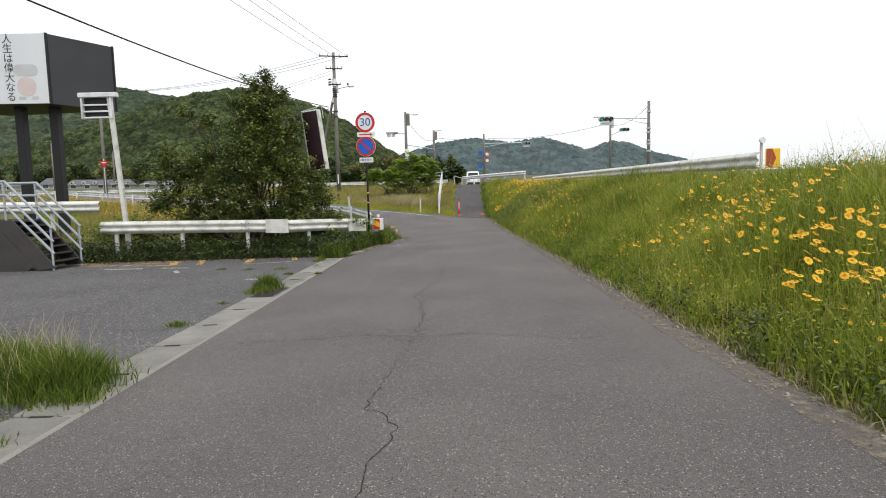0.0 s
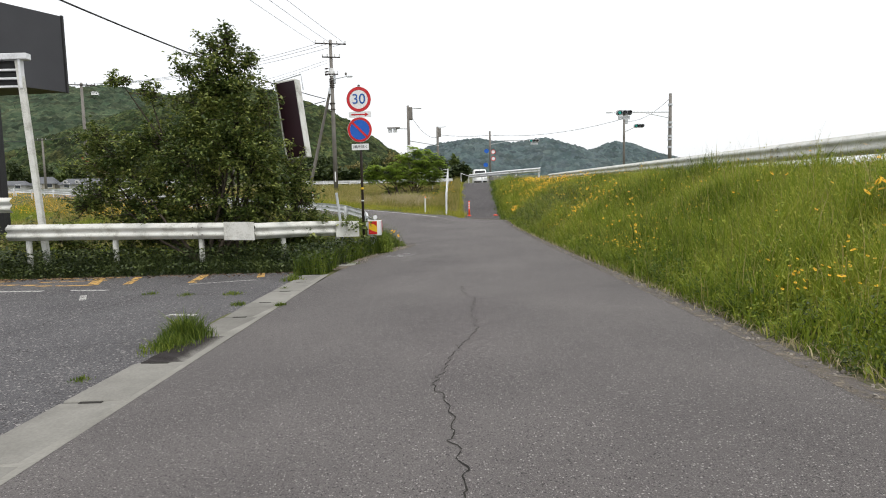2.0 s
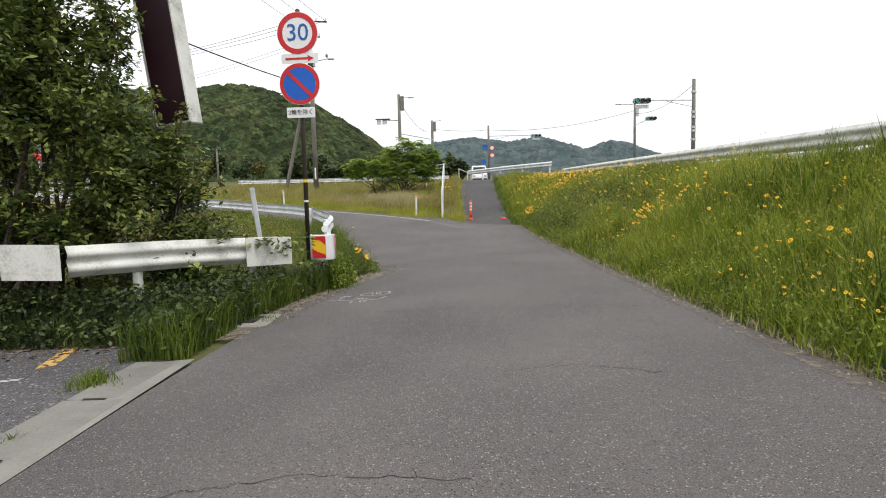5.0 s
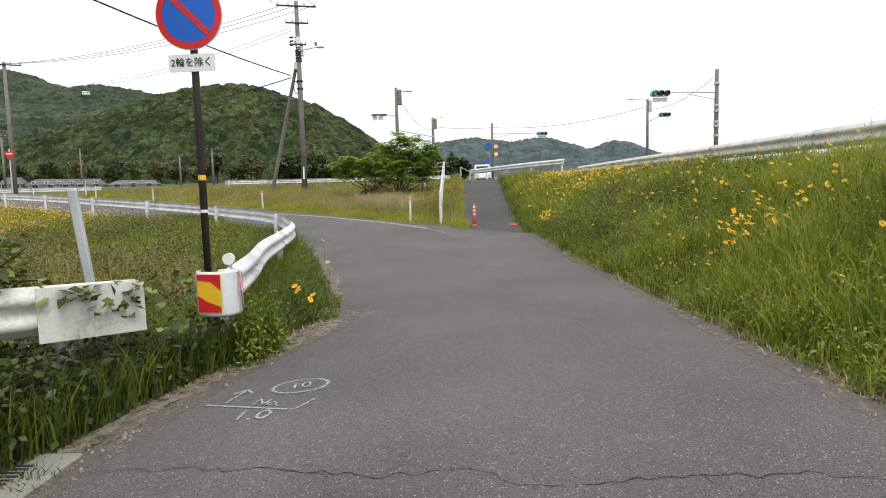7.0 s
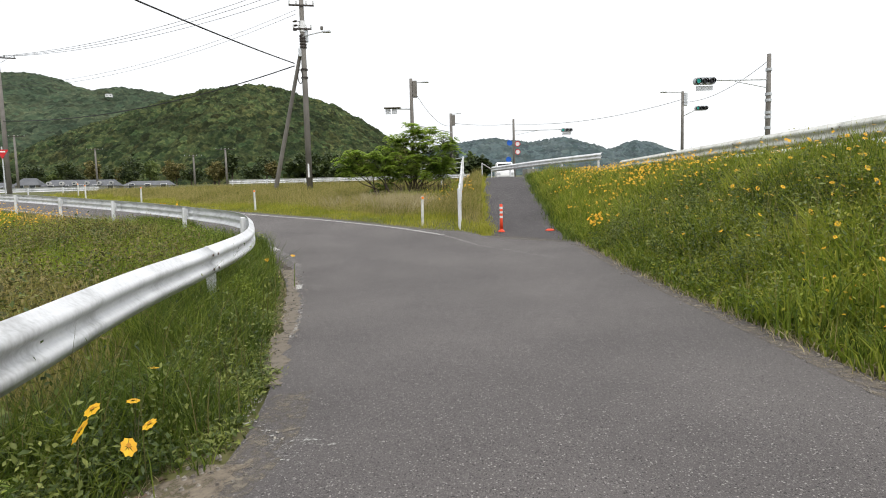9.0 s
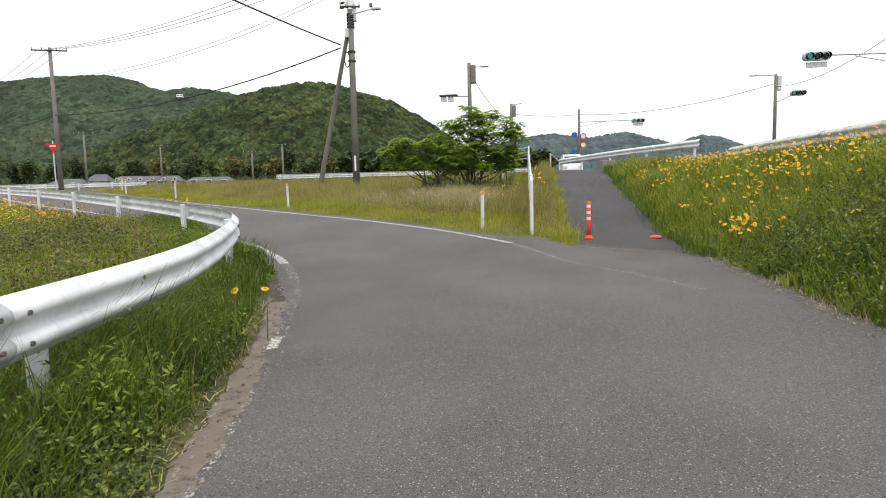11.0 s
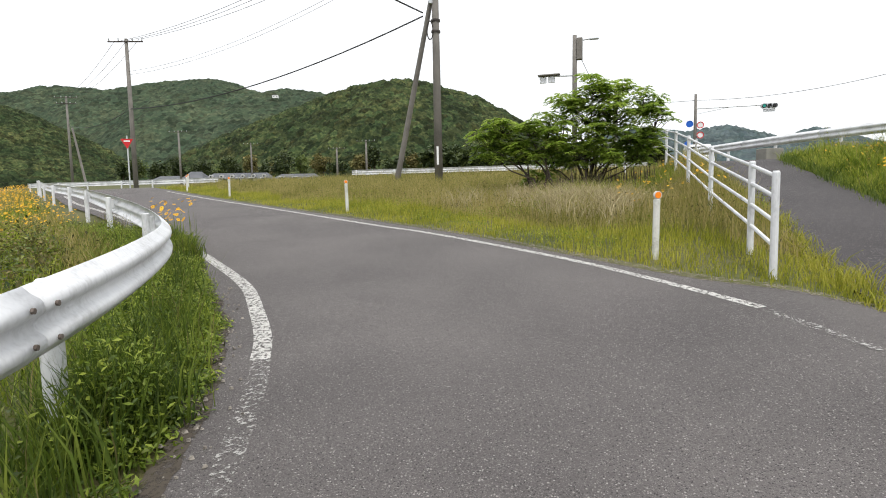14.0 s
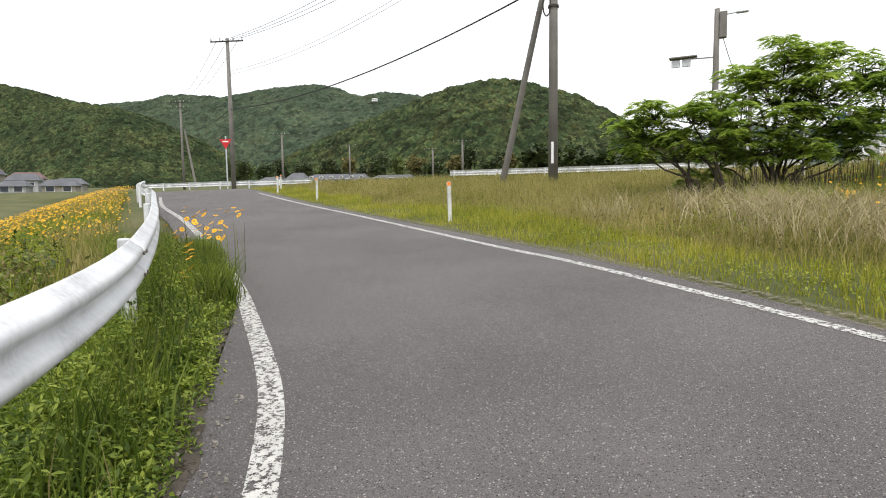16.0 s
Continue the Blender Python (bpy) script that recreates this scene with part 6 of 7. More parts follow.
plants("verge_herbs", hx[~shade], hy[~shade], hr[~shade], hht[~shade], 0.046, M_HERB, "fresh bright green leafy weeds low on the verge", "weeds", 38, 84, 0.36)

k = (vy > 19.5) & (vy < 31) & (left_d(vx, vy) < 1.0) & (patches(vx, vy, 1.5, 0.4) > 0.36) & (rng.uniform(0, 1, len(vx)) < 0.4)
leaves("verge_weeds", np.stack([vx[k], vy[k], terrain(vx[k], vy[k]) + vh[k] * rng.uniform(0.25, 0.95, k.sum())], 1), 0.045, M_LEAF, "dark leafy weeds among the verge grass", "weeds", 36, 0.5, 0.5)
# weeds under the parking lot's rail, the shade there painted into their leaf colour
wx_, wy_ = scatter(60000, -12, -2.6, 15.6, 18.4, lambda x, y, r: (y < 16.2 + 1.3 * r.uniform(0, 1, len(x)) + np.clip(x + 4.4, 0, 2)) & ~((x > -3.0) & (y < 16.2)) & (left_d(x, y) > 0.15), 41)
blades("rail_weeds", wx_, wy_, rng.uniform(0.10, 0.42, len(wx_)) * np.where(wy_ > 15.8, 1.2, 0.5), 0.010, M_SHADEWEED, "rough grass below the weathered guard rail", seed=42)
hz = terrain(wx_, wy_) + rng.uniform(0.02, 0.48, len(wx_)) * np.where(wy_ > 15.8, 1.15, 0.5)
kw = rng.uniform(0, 1, len(wx_)) < 0.85
leaves("rail_creepers", np.stack([wx_[kw], wy_[kw], hz[kw]], 1), 0.065, M_SHADEWEED, "creeping weeds below the weathered guard rail, coloured dark for shade", "weeds", 43, 0.5, 0.6)
lx, ly = scatter(5200, -11.5, -3.2, 15.0, 16.0, lambda x, y, r: r.uniform(0, 1, len(x)) < (y - 15.0) ** 1.5 + 0.03, 141)
leaves("fallen_leaves", np.stack([lx, ly, terrain(lx, ly) + 0.012], 1), 0.06, M_LITTER, "brown fallen leaves along the parking lot's edge", "leaf litter", 142, 0.15, 0.55)
# tall grass on the corner in front of the rail
cx_, cy_ = scatter(14000, -3.3, -1.6, 15.0, 19.2, lambda x, y, r: inside(x, y, LEFT_POLY) & (left_d(x, y) > 0.22) & (left_d(x, y) < 0.95), 44)
blades("corner_grass", cx_, cy_, rng.uniform(0.2, 0.62, len(cx_)), 0.011, M_LUSH, "tall grass on the corner by the lane", seed=45)

k = rng.uniform(0, 1, len(cx_)) < 0.45
leaves("corner_weeds", np.stack([cx_[k], cy_[k], terrain(cx_[k], cy_[k]) + rng.uniform(0.03, 0.45, k.sum())], 1), 0.075, M_SHADEWEED, "dark leafy weeds on the corner by the rail end", "weeds", 46, 0.5, 0.6)
ox, oy = scatter(9000, -6.0, -2.4, 16.6, 20.5, lambda x, y, r: inside(x, y, LEFT_POLY) & (left_d(x, y) > 0.6), 47)
leaves("scrub_leaves", np.stack([ox, oy, terrain(ox, oy) + rng.uniform(0.05, 0.75, len(ox)) * patches(ox, oy, 1.6, 2.2)], 1), 0.10, M_LEAF, "dark brambles and scrub behind the rail", "weeds", 48, 0.5, 0.62)
# vine over the short rail's end
vn = 110
vu = rng.uniform(0, 1, vn)
leaves("vine", np.stack([-2.78 + 0.60 * vu + rng.normal(0, 0.06, vn), 17.50 + 0.62 * vu + rng.normal(0, 0.06, vn) - 0.10, 0.74 - 0.5 * rng.uniform(0, 1, vn) ** 1.5 * vu + rng.normal(0, 0.03, vn)], 1), 0.085, M_LEAF, "green vine trailing over the short rail", "vine", 49, 0.4, 0.75)
# meadow below the lane, beyond the rail
mx, my = scatter(190000, -34, -2.5, 16.8, 60, lambda x, y, r: inside(x, y, LEFT_POLY) & (left_d(x, y) > 1.2) & (r.uniform(0, 1, len(x)) < np.clip(1.5 - left_d(x, y) / 14, 0.30, 1)), 51)
pm = patches(mx, my, 0.45, 1.9)
mh = rng.uniform(0.25, 0.62, len(mx))
k = pm > 0.40
blades("meadow_grass", mx[~k], my[~k], mh[~k], 0.014, M_GRASS, "rough green meadow grass beyond the rail", seed=52)
kk = (my < 34) & (patches(mx, my, 0.9, 6.0) > 0.36)
leaves("meadow_weeds", np.stack([mx[kk], my[kk], terrain(mx[kk], my[kk]) + rng.uniform(0.1, 0.75, kk.sum())], 1), 0.06, M_BROWNWEED, "brownish leafy weeds in the meadow", "weeds", 54, 0.6, 0.5)
qx, qy = scatter(2600, -16, -3.2, 17.5, 36, lambda x, y, r: inside(x, y, LEFT_POLY) & (left_d(x, y) > 1.7) & (r.uniform(0, 1, len(x)) < patches(x, y, 0.7, 3.3) * 1.2), 155)
brown = rng.uniform(0, 1, len(qx)) < 0.62
for pick, mat, text, sd in ((brown, M_BROWNWEED, "brownish bushy weeds in the meadow", 156), (~brown, M_LEAF, "dark green bushy weeds in the meadow", 158)):
    plants("meadow_bushes", qx[pick], qy[pick], rng.uniform(0.16, 0.38, pick.sum()), rng.uniform(0.40, 0.82, pick.sum()), 0.07, mat, text, "weeds", sd, 60, 0.5)
blades("meadow_grass", mx[k], my[k], mh[k] * 1.1, 0.016, M_DRY, "brownish meadow grass and weeds beyond the rail", seed=53)

# grass island between lane and ramp
ix, iy = scatter(520000, -32, 1.0, 32.5, 66, lambda x, y, r: ~inside(x, y, LEFT_POLY) & ~paved(x, y) & (x < np.interp(y, [33, 48, 57], [0.62, 1.05, 2.0])) & (polyline_distance(x, y, RIGHT_EDGE) > 0.12 + r.uniform(0, 0.18, len(x))) & (r.uniform(0, 1, len(x)) < np.clip(1.25 - (y - 33) / 28, 0.28, 1)), 61)
de = polyline_distance(ix, iy, RIGHT_EDGE)
front = de < 0.9 + 1.9 * patches(ix, iy, 0.8, 2.0)
ih = (0.07 + 0.10 * np.clip(de / 1.3, 0, 1) + 0.26 * np.clip((de - 1.6) / 2.5, 0, 1)) * tufted(ix, iy, 2.7) * rng.uniform(0.6, 1.4, len(ix))
blades("island_short_grass", ix[front], iy[front], ih[front], 0.010, M_YELLOWGRASS, "short yellow-green grass at the edge of the grass island", seed=62)
blades("island_dry_grass", ix[~front], iy[~front], ih[~front], 0.011, M_DRY, "straw-coloured and green meadow grass on the island", seed=63)
k = (~front) & (rng.uniform(0, 1, len(ix)) < 0.16)
leaves("island_weeds", np.stack([ix[k], iy[k], terrain(ix[k], iy[k]) + ih[k] * rng.uniform(0.4, 1.15, k.sum())], 1), 0.05, M_BROWNWEED, "brownish seed heads and weeds over the island meadow", "weeds", 65, 0.7, 0.45)
k = (patches(ix, iy, 1.1, 5.5) > 0.56) & (iy < 46) & (rng.uniform(0, 1, len(ix)) < 0.35)
leaves("island_herbs", np.stack([ix[k], iy[k], terrain(ix[k], iy[k]) + ih[k] * rng.uniform(0.3, 1.2, k.sum()) + 0.03], 1), 0.04, M_GRASS, "green leafy herbs in patches over the island", "weeds", 66, 0.6, 0.5)
# growth spilling over both edges of the ramp
gy = rng.uniform(32.9, 48.5, 5200)
gx = np.interp(gy, [33, 40, 48], [0.52, 0.62, 0.98]) + rng.normal(0.02, 0.10, 5200) * (0.6 + patches(gy * 0, gy, 1.6, 0.8))
blades("ramp_edge_grass", gx, gy, rng.uniform(0.06, 0.26, 5200) * tufted(gx, gy, 3.1), 0.011, M_YELLOWGRASS, "yellow-green grass spilling over the ramp's edge", "grass", 67, 0.8)
gy = rng.uniform(31.2, 47.5, 4200)
gx = bank_foot(gy) + rng.normal(0.0, 0.10, 4200) * (0.6 + patches(gy * 0, gy, 1.6, 2.8))
blades("ramp_edge_grass", gx, gy, rng.uniform(0.08, 0.34, 4200) * tufted(gx, gy, 1.9), 0.011, M_LUSH, "dark green grass spilling from the bank onto the ramp", "grass", 68, 0.8)
# clumps of pale straw by the shrub
sx_, sy_ = [], []
for cx, cy, n in ((-3.3, 40.8, 420), (-2.2, 41.2, 620), (-2.9, 42.3, 620), (-4.2, 42.4, 340), (-1.6, 40.2, 420), (-5.6, 41.8, 150), (-1.9, 39.0, 260), (-2.8, 39.6, 220)):
    sx_.append(rng.normal(cx, 0.38, n))
    sy_.append(rng.normal(cy, 0.38, n))
sx_, sy_ = np.concatenate(sx_), np.concatenate(sy_)
blades("straw_clumps", sx_, sy_, rng.uniform(0.36, 0.9, len(sx_)), 0.011, M_STRAW, "pale straw clumps in front of the shrub", seed=64, lean=0.8)

# tufts in the parking lot and on the gutter
for cx, cy, r, n, h in ((-3.25, 4.65, 0.42, 1500, 0.46), (-3.75, 4.85, 0.42, 1300, 0.50), (-4.3, 5.1, 0.38, 800, 0.45), (-2.95, 4.35, 0.25, 500, 0.22), (-3.12, 9.95, 0.22, 900, 0.36), (-2.95, 3.4, 0.22, 260, 0.14), (-3.4, 7.1, 0.16, 200, 0.12), (-3.3, 11.98, 0.13, 160, 0.10), (-2.62, 11.72, 0.10, 130, 0.10),
                        (-4.49, 12.99, 0.16, 130, 0.09), (-5.18, 13.17, 0.16, 130, 0.09), (-3.74, 12.97, 0.2, 160, 0.10), (-3.15, 9.6, 0.24, 460, 0.20), (-3.15, 14.4, 0.2, 200, 0.2), (-1.97, 12.36, 0.05, 30, 0.04), (-3.4, 8.6, 0.1, 90, 0.08), (-3.0, 13.3, 0.12, 90, 0.10), (-2.45, 16.55, 0.25, 160, 0.12)):
    tx, ty = rng.normal(cx, r * 0.5, n), rng.normal(cy, r * 0.5, n)
    d = np.hypot(tx - cx, ty - cy) / r
    th = h * np.clip(1.15 - 0.5 * d, 0.3, 1.2) * rng.uniform(0.6, 1.15, n)
    blades("grass_tuft", tx, ty, th, 0.010, M_LUSH, "tuft of green grass growing from the pavement", "grass", int(n + cx * 10) % 97, 0.55)


tx, ty = rng.normal(-3.7, 0.3, 160), rng.normal(4.85, 0.25, 160)
blades("tuft_stalks", tx, ty, rng.uniform(0.45, 0.85, 160), 0.005, M_STRAW, "pale seed stalks above the large tuft", "grass", 66, 0.3)


# flowers
def flower_field(name, x, y, h, size, label, seed, stem=0.006):
    """Yellow daisy-like flowers: petals round a darker centre, on thin stems."""
    rng = np.random.default_rng(seed)
    n = len(x)
    z = terrain(x, y) + h
    blades(name + "_stems", x, y, h + 0.03, stem, M_LUSH, "thin green flower stems", "flower stems", seed + 1, 0.06)
    tilt = rng.normal(0, 0.35, (n, 2)) + np.array((0, -0.42))
    m = 8
    V = np.empty((n, m, 4, 3))
    for k in range(m):
        a = 2 * math.pi * k / m + rng.uniform(0, 0.2, n)
        for j, (r, s) in enumerate(((0.16, 0.0), (0.72, 0.36), (1.0, 0.0), (0.72, -0.36))):
            px, py = r * np.cos(a) - s * np.sin(a), r * np.sin(a) + s * np.cos(a)
            px, py = px * size, py * size
            V[:, k, j, 0], V[:, k, j, 1] = x + px, y + py
            V[:, k, j, 2] = z + px * tilt[:, 0] + py * tilt[:, 1] * -1 - r * size * 0.12
    i = (np.arange(n * m) * 4)[:, None]
    t = np.concatenate([i + np.array([[0, 1, 2]]), i + np.array([[0, 2, 3]])], 0)
    bulk_mesh(name, V.reshape(-1, 3), t, M_PETAL, label, "flowers")
    C = np.empty((n, 7, 3))
    C[:, 0] = np.stack([x, y, z + size * 0.16], 1)
    for k in range(6):
        a = 2 * math.pi * k / 6
        px, py = 0.26 * size * np.cos(a), 0.26 * size * np.sin(a)
        C[:, k + 1] = np.stack([x + px, y + py, z + px * tilt[:, 0] - py * tilt[:, 1] + 0.004], 1)
    i = (np.arange(n) * 7)[:, None]
    t = np.concatenate([i + np.array([[0, 1 + k, 1 + (k + 1) % 6]]) for k in range(6)], 0)
    bulk_mesh(name + "_centres", C.reshape(-1, 3), t, M_CENTRE, "orange-brown flower centres", "flowers")


# clumps of flowers over the bank: centre x, y, spread, number
FC = [(3.05, 4.70, 0.16, 5), (3.14, 4.32, 0.16, 9), (3.04, 3.96, 0.12, 2), (3.45, 4.96, 0.2, 5), (3.75, 5.71, 0.25, 7), (3.92, 5.31, 0.25, 7), (3.12, 5.68, 0.05, 1), (2.85, 4.35, 0.05, 1), (4.31, 8.35, 0.25, 7), (4.26, 7.59, 0.3, 10), (3.72, 6.61, 0.25, 6),
      (3.68, 7.55, 0.3, 8), (3.42, 8.21, 0.3, 7), (4.56, 10.0, 0.35, 9), (3.62, 5.9, 0.2, 5), (3.96, 5.94, 0.25, 7), (3.93, 7.19, 0.25, 8), (4.92, 7.3, 0.4, 7), (5.2, 5.5, 0.5, 8), (4.39, 18.52, 0.4, 7), (3.47, 15.46, 0.2, 5), (3.01, 15.83, 0.2, 5),
      (3.81, 21.21, 0.25, 12), (3.94, 20.36, 0.3, 16), (3.47, 20.30, 0.25, 12), (4.36, 21.41, 0.3, 10), (3.6, 20.82, 0.2, 7), (4.6, 20.52, 0.3, 8), (4.44, 22.57, 0.35, 8), (4.71, 25.13, 0.5, 12), (4.26, 26.82, 0.5, 12), (4.41, 28.49, 0.5, 14), (3.99, 23.49, 0.4, 7),
      (2.98, 30.85, 0.2, 24), (3.05, 31.2, 0.22, 18), (3.22, 30.3, 0.15, 8), (3.94, 32.86, 0.35, 18), (4.44, 33.37, 0.4, 24), (5.16, 32.96, 0.45, 30), (4.62, 32.84, 0.4, 20), (3.56, 40.33, 0.4, 14), (3.67, 37.97, 0.4, 18), (3.47, 34.33, 0.3, 8), (5.9, 33.0, 0.4, 26),
      (5.15, 31.1, 0.4, 24), (4.74, 31.55, 0.4, 16), (5.24, 34.5, 0.5, 36), (4.47, 34.74, 0.5, 26), (5.3, 37.0, 0.7, 56), (4.5, 39.5, 0.7, 40), (5.5, 40.5, 0.7, 60), (4.6, 43.5, 0.6, 40), (5.6, 43.5, 0.6, 60), (5.3, 30.0, 0.9, 60), (5.6, 34.0, 1.2, 90), (5.6, 38.0, 1.2, 100), (5.7, 41.5, 1.2, 100), (5.2, 27.0, 0.9, 30), (5.4, 24.5, 0.8, 20)]
FC = [(x, y, r, round(n * 1.6) if y < 9 else n) for x, y, r, n in FC]
fx = np.concatenate([rng.normal(c[0], c[2] * 0.7, c[3]) for c in FC])
fy = np.concatenate([rng.normal(c[1], c[2] * 0.9, c[3]) for c in FC])
ok = (fx > bank_foot(fy) + 0.2) & (fx < 6.25)
fx, fy = fx[ok], fy[ok]
flower_field("bank_flowers", fx, fy, rng.uniform(0.40, 0.62, len(fx)), np.where(fy < 12, 0.036, 0.032), "yellow tickseed flowers scattered over the bank", 71)
# ones and twos
ex, ey = scatter(260, 3.0, 6.5, 2, 46, lambda x, y, r: x > bank_foot(y) + 0.3, 72)
flower_field("scattered_flowers", ex, ey, rng.uniform(0.34, 0.6, len(ex)), np.full(len(ex), 0.024), "small yellow flowers dotted over the bank", 73)
# white umbels and daisies low on the bank
dx_, dy_ = scatter(2600, 2.7, 5.6, 2, 24, lambda x, y, r: (x > bank_foot(y) + 0.2) & (patches(x, y, 0.9, 1.0) > 0.5), 74)
flower_field("buttercups", dx_, dy_, rng.uniform(0.22, 0.42, len(dx_)), np.full(len(dx_), 0.015), "tiny pale yellow flowers low on the bank", 75)
# left meadow bank, dense yellow towards the crossing
n = 4600
u = rng.uniform(0, 1, n) ** 0.8
s = (rng.uniform(0.36, 1.0, n) * 299).astype(int)
off = 0.5 + 4.2 * u
dirs = np.gradient(RL, axis=0)
dirs /= np.linalg.norm(dirs, axis=1)[:, None]
gx_, gy_ = RL[s, 0] - dirs[s, 1] * off, RL[s, 1] + dirs[s, 0] * off
flower_field("meadow_flowers", gx_, gy_, rng.uniform(0.35, 0.62, n), np.full(n, 0.024), "dense yellow flowers on the slope behind the rail", 76)
# verge flowers by the rail end and along the bend
lx = np.array([-1.78, -1.70, -1.62, -1.84, -1.60, -1.95])
ly = np.array([19.8, 19.6, 19.95, 20.2, 19.75, 20.6])
flower_field("verge_flowers", lx, ly, np.array([0.52, 0.50, 0.38, 0.42, 0.36, 0.48]), np.full(6, 0.034), "few yellow flowers by the rail end", 77)
lx, ly = np.array([-2.80, -3.45, -8.72, -8.8, -8.6, -8.85, -8.65, -9.05, -8.9, -9.2, -9.4, -8.55, -9.3]), np.array([26.23, 26.9, 34.5, 34.6, 34.42, 34.65, 34.35, 34.8, 34.7, 34.9, 35.05, 34.3, 34.95])
flower_field("verge_flowers", lx, ly, np.array([0.50, 0.34, 0.48, 0.55, 0.40, 0.50, 0.36, 0.58, 0.46, 0.55, 0.5, 0.33, 0.45]), np.full(13, 0.040), "few yellow flowers leaning over the lane's edge line", 78, 0.012)
lx, ly = rng.normal(-9.75, 0.35, 40), rng.normal(35.65, 0.25, 40)
flower_field("bend_flowers", lx, ly, rng.uniform(0.5, 0.92, 40), np.full(40, 0.036), "clump of yellow flowers at the inside of the bend", 82, 0.012)
# grass hanging over the edge line round the bend
gx, gy = rng.uniform(0, 1, 6500), rng.normal(0, 0.17, 6500)
gx, gy = -8.3 - 3.0 * gx + 0.40 * gy, 34.42 + 2.45 * gx + 0.50 * gy
blades("bend_grass", gx, gy, rng.uniform(0.14, 0.50, 6500), 0.011, M_LUSH, "fresh grass hanging over the lane's edge at the bend", "grass", 83, 0.5)
gx, gy = rng.normal(-8.85, 0.28, 1500), rng.normal(34.72, 0.20, 1500)
k = inside(gx, gy, LEFT_POLY)
blades("flower_clump_grass", gx[k], gy[k], rng.uniform(0.18, 0.50, k.sum()), 0.010, M_GRASS, "tall fresh grass under the flowers at the bend", "grass", 84, 0.4)
# dry straw and dead leaves on the bare soil of the verge
ss = spline([(-2.62, 16.2), (-2.42, 17.4), (-2.0, 18.7), (-1.66, 19.6), (-1.75, 21.4), (-2.2, 23.6), (-2.75, 25.6), (-3.5, 27.8)], 900)
sx0, sy0 = ss[:, 0] - np.abs(rng.normal(0.06, 0.11, 900)), ss[:, 1] + rng.normal(0, 0.05, 900)
blades("verge_straw", sx0, sy0, rng.uniform(0.03, 0.11, 900), 0.008, M_STRAW, "dry straw lying on the bare verge soil", "grass", 85, 2.2)
leaves("verge_litter", np.stack([sx0[::2], sy0[::2], terrain(sx0[::2], sy0[::2]) + 0.012], 1), 0.04, M_LITTER, "dead brown leaves on the verge soil", "leaf litter", 86, 0.2, 0.5)
# island slope flowers by the fence
lx, ly = scatter(150, -1.7, 0.4, 39.5, 49, lambda x, y, r: r.uniform(0, 1, len(x)) < 0.8, 79)
flower_field("slope_flowers", lx, ly, rng.uniform(0.3, 0.55, len(lx)), np.full(len(lx), 0.032), "yellow flowers on the slope below the fence", 80)


# ---------------------------------------------------------------- shrubs and trees
def shrub(name, at, limbs, clumps, count, size, mat, label, seed, trunk_r=0.07, slim=0.5, droop=0.6):
    """Stems from the base to the clumps, twigs, and many leaves in uneven clumps. clumps: centre, radii."""
    rng = np.random.default_rng(seed)
    ob = thing(name, at, label, "shrub")
    o = np.array(at)
    bm = bmesh.new()
    for k, (c, r) in enumerate(clumps):
        c = np.array(c)
        root = o + np.array((*rng.normal(0, limbs, 2), -0.1))
        mid = root * 0.5 + c * 0.5 + np.array((*rng.normal(0, 0.18, 2), -0.15))
        pts = [root, root * 0.7 + mid * 0.3 + rng.normal(0, 0.05, 3), mid, c]
        tube(bm, [tuple(p - o) for p in pts], [trunk_r, trunk_r * 0.8, trunk_r * 0.5, trunk_r * 0.2], 7)
    part("trunk", bm, M_BARK, ob)
    bm = bmesh.new()
    pos = []
    for c, r in clumps:
        c, r = np.array(c), np.array(r)
        n = int(count * r[0] * r[1] * r[2] ** 0.5)
        for _ in range(24):
            d = rng.normal(0, 1, 3)
            d /= np.linalg.norm(d)
            tip = c + d * r * rng.uniform(0.7, 1.15)
            tube(bm, [tuple(c - o), tuple((c + tip) / 2 + rng.normal(0, 0.04, 3) - o), tuple(tip - o)], [0.014, 0.010, 0.004], 4)
            m = max(6, n // 30)
            u = rng.uniform(0.35, 1.05, m)[:, None]
            pos.append(c + (tip - c) * u + rng.normal(0, 0.085, (m, 3)) * r.mean())
        for _ in range(4):
            d = rng.normal(0, 1, 3) + np.array((0, -0.3, 0.5))
            d /= np.linalg.norm(d)
            tip = c + d * r * rng.uniform(1.25, 1.75)
            tube(bm, [tuple(c - o), tuple((c + tip) / 2 + rng.normal(0, 0.05, 3) - o), tuple(tip - o)], [0.012, 0.008, 0.004], 4)
            u = rng.uniform(0.55, 1.05, 42)[:, None]
            pos.append(c + (tip - c) * u + rng.normal(0, 0.05, (42, 3)))
        d = rng.normal(0, 1, (n // 7, 3))
        d /= np.linalg.norm(d, axis=1)[:, None]
        pos.append(c + d * r * rng.uniform(0.5, 1.0, (n // 7, 1)))
    part("branch", bm, M_BARK, ob)
    crown = leaves("crown", np.concatenate(pos), size, mat, "", "", seed + 1, droop, slim, parent=ob)
    for key in ("category", "kind"):
        if key in crown:
            del crown[key]
    return ob


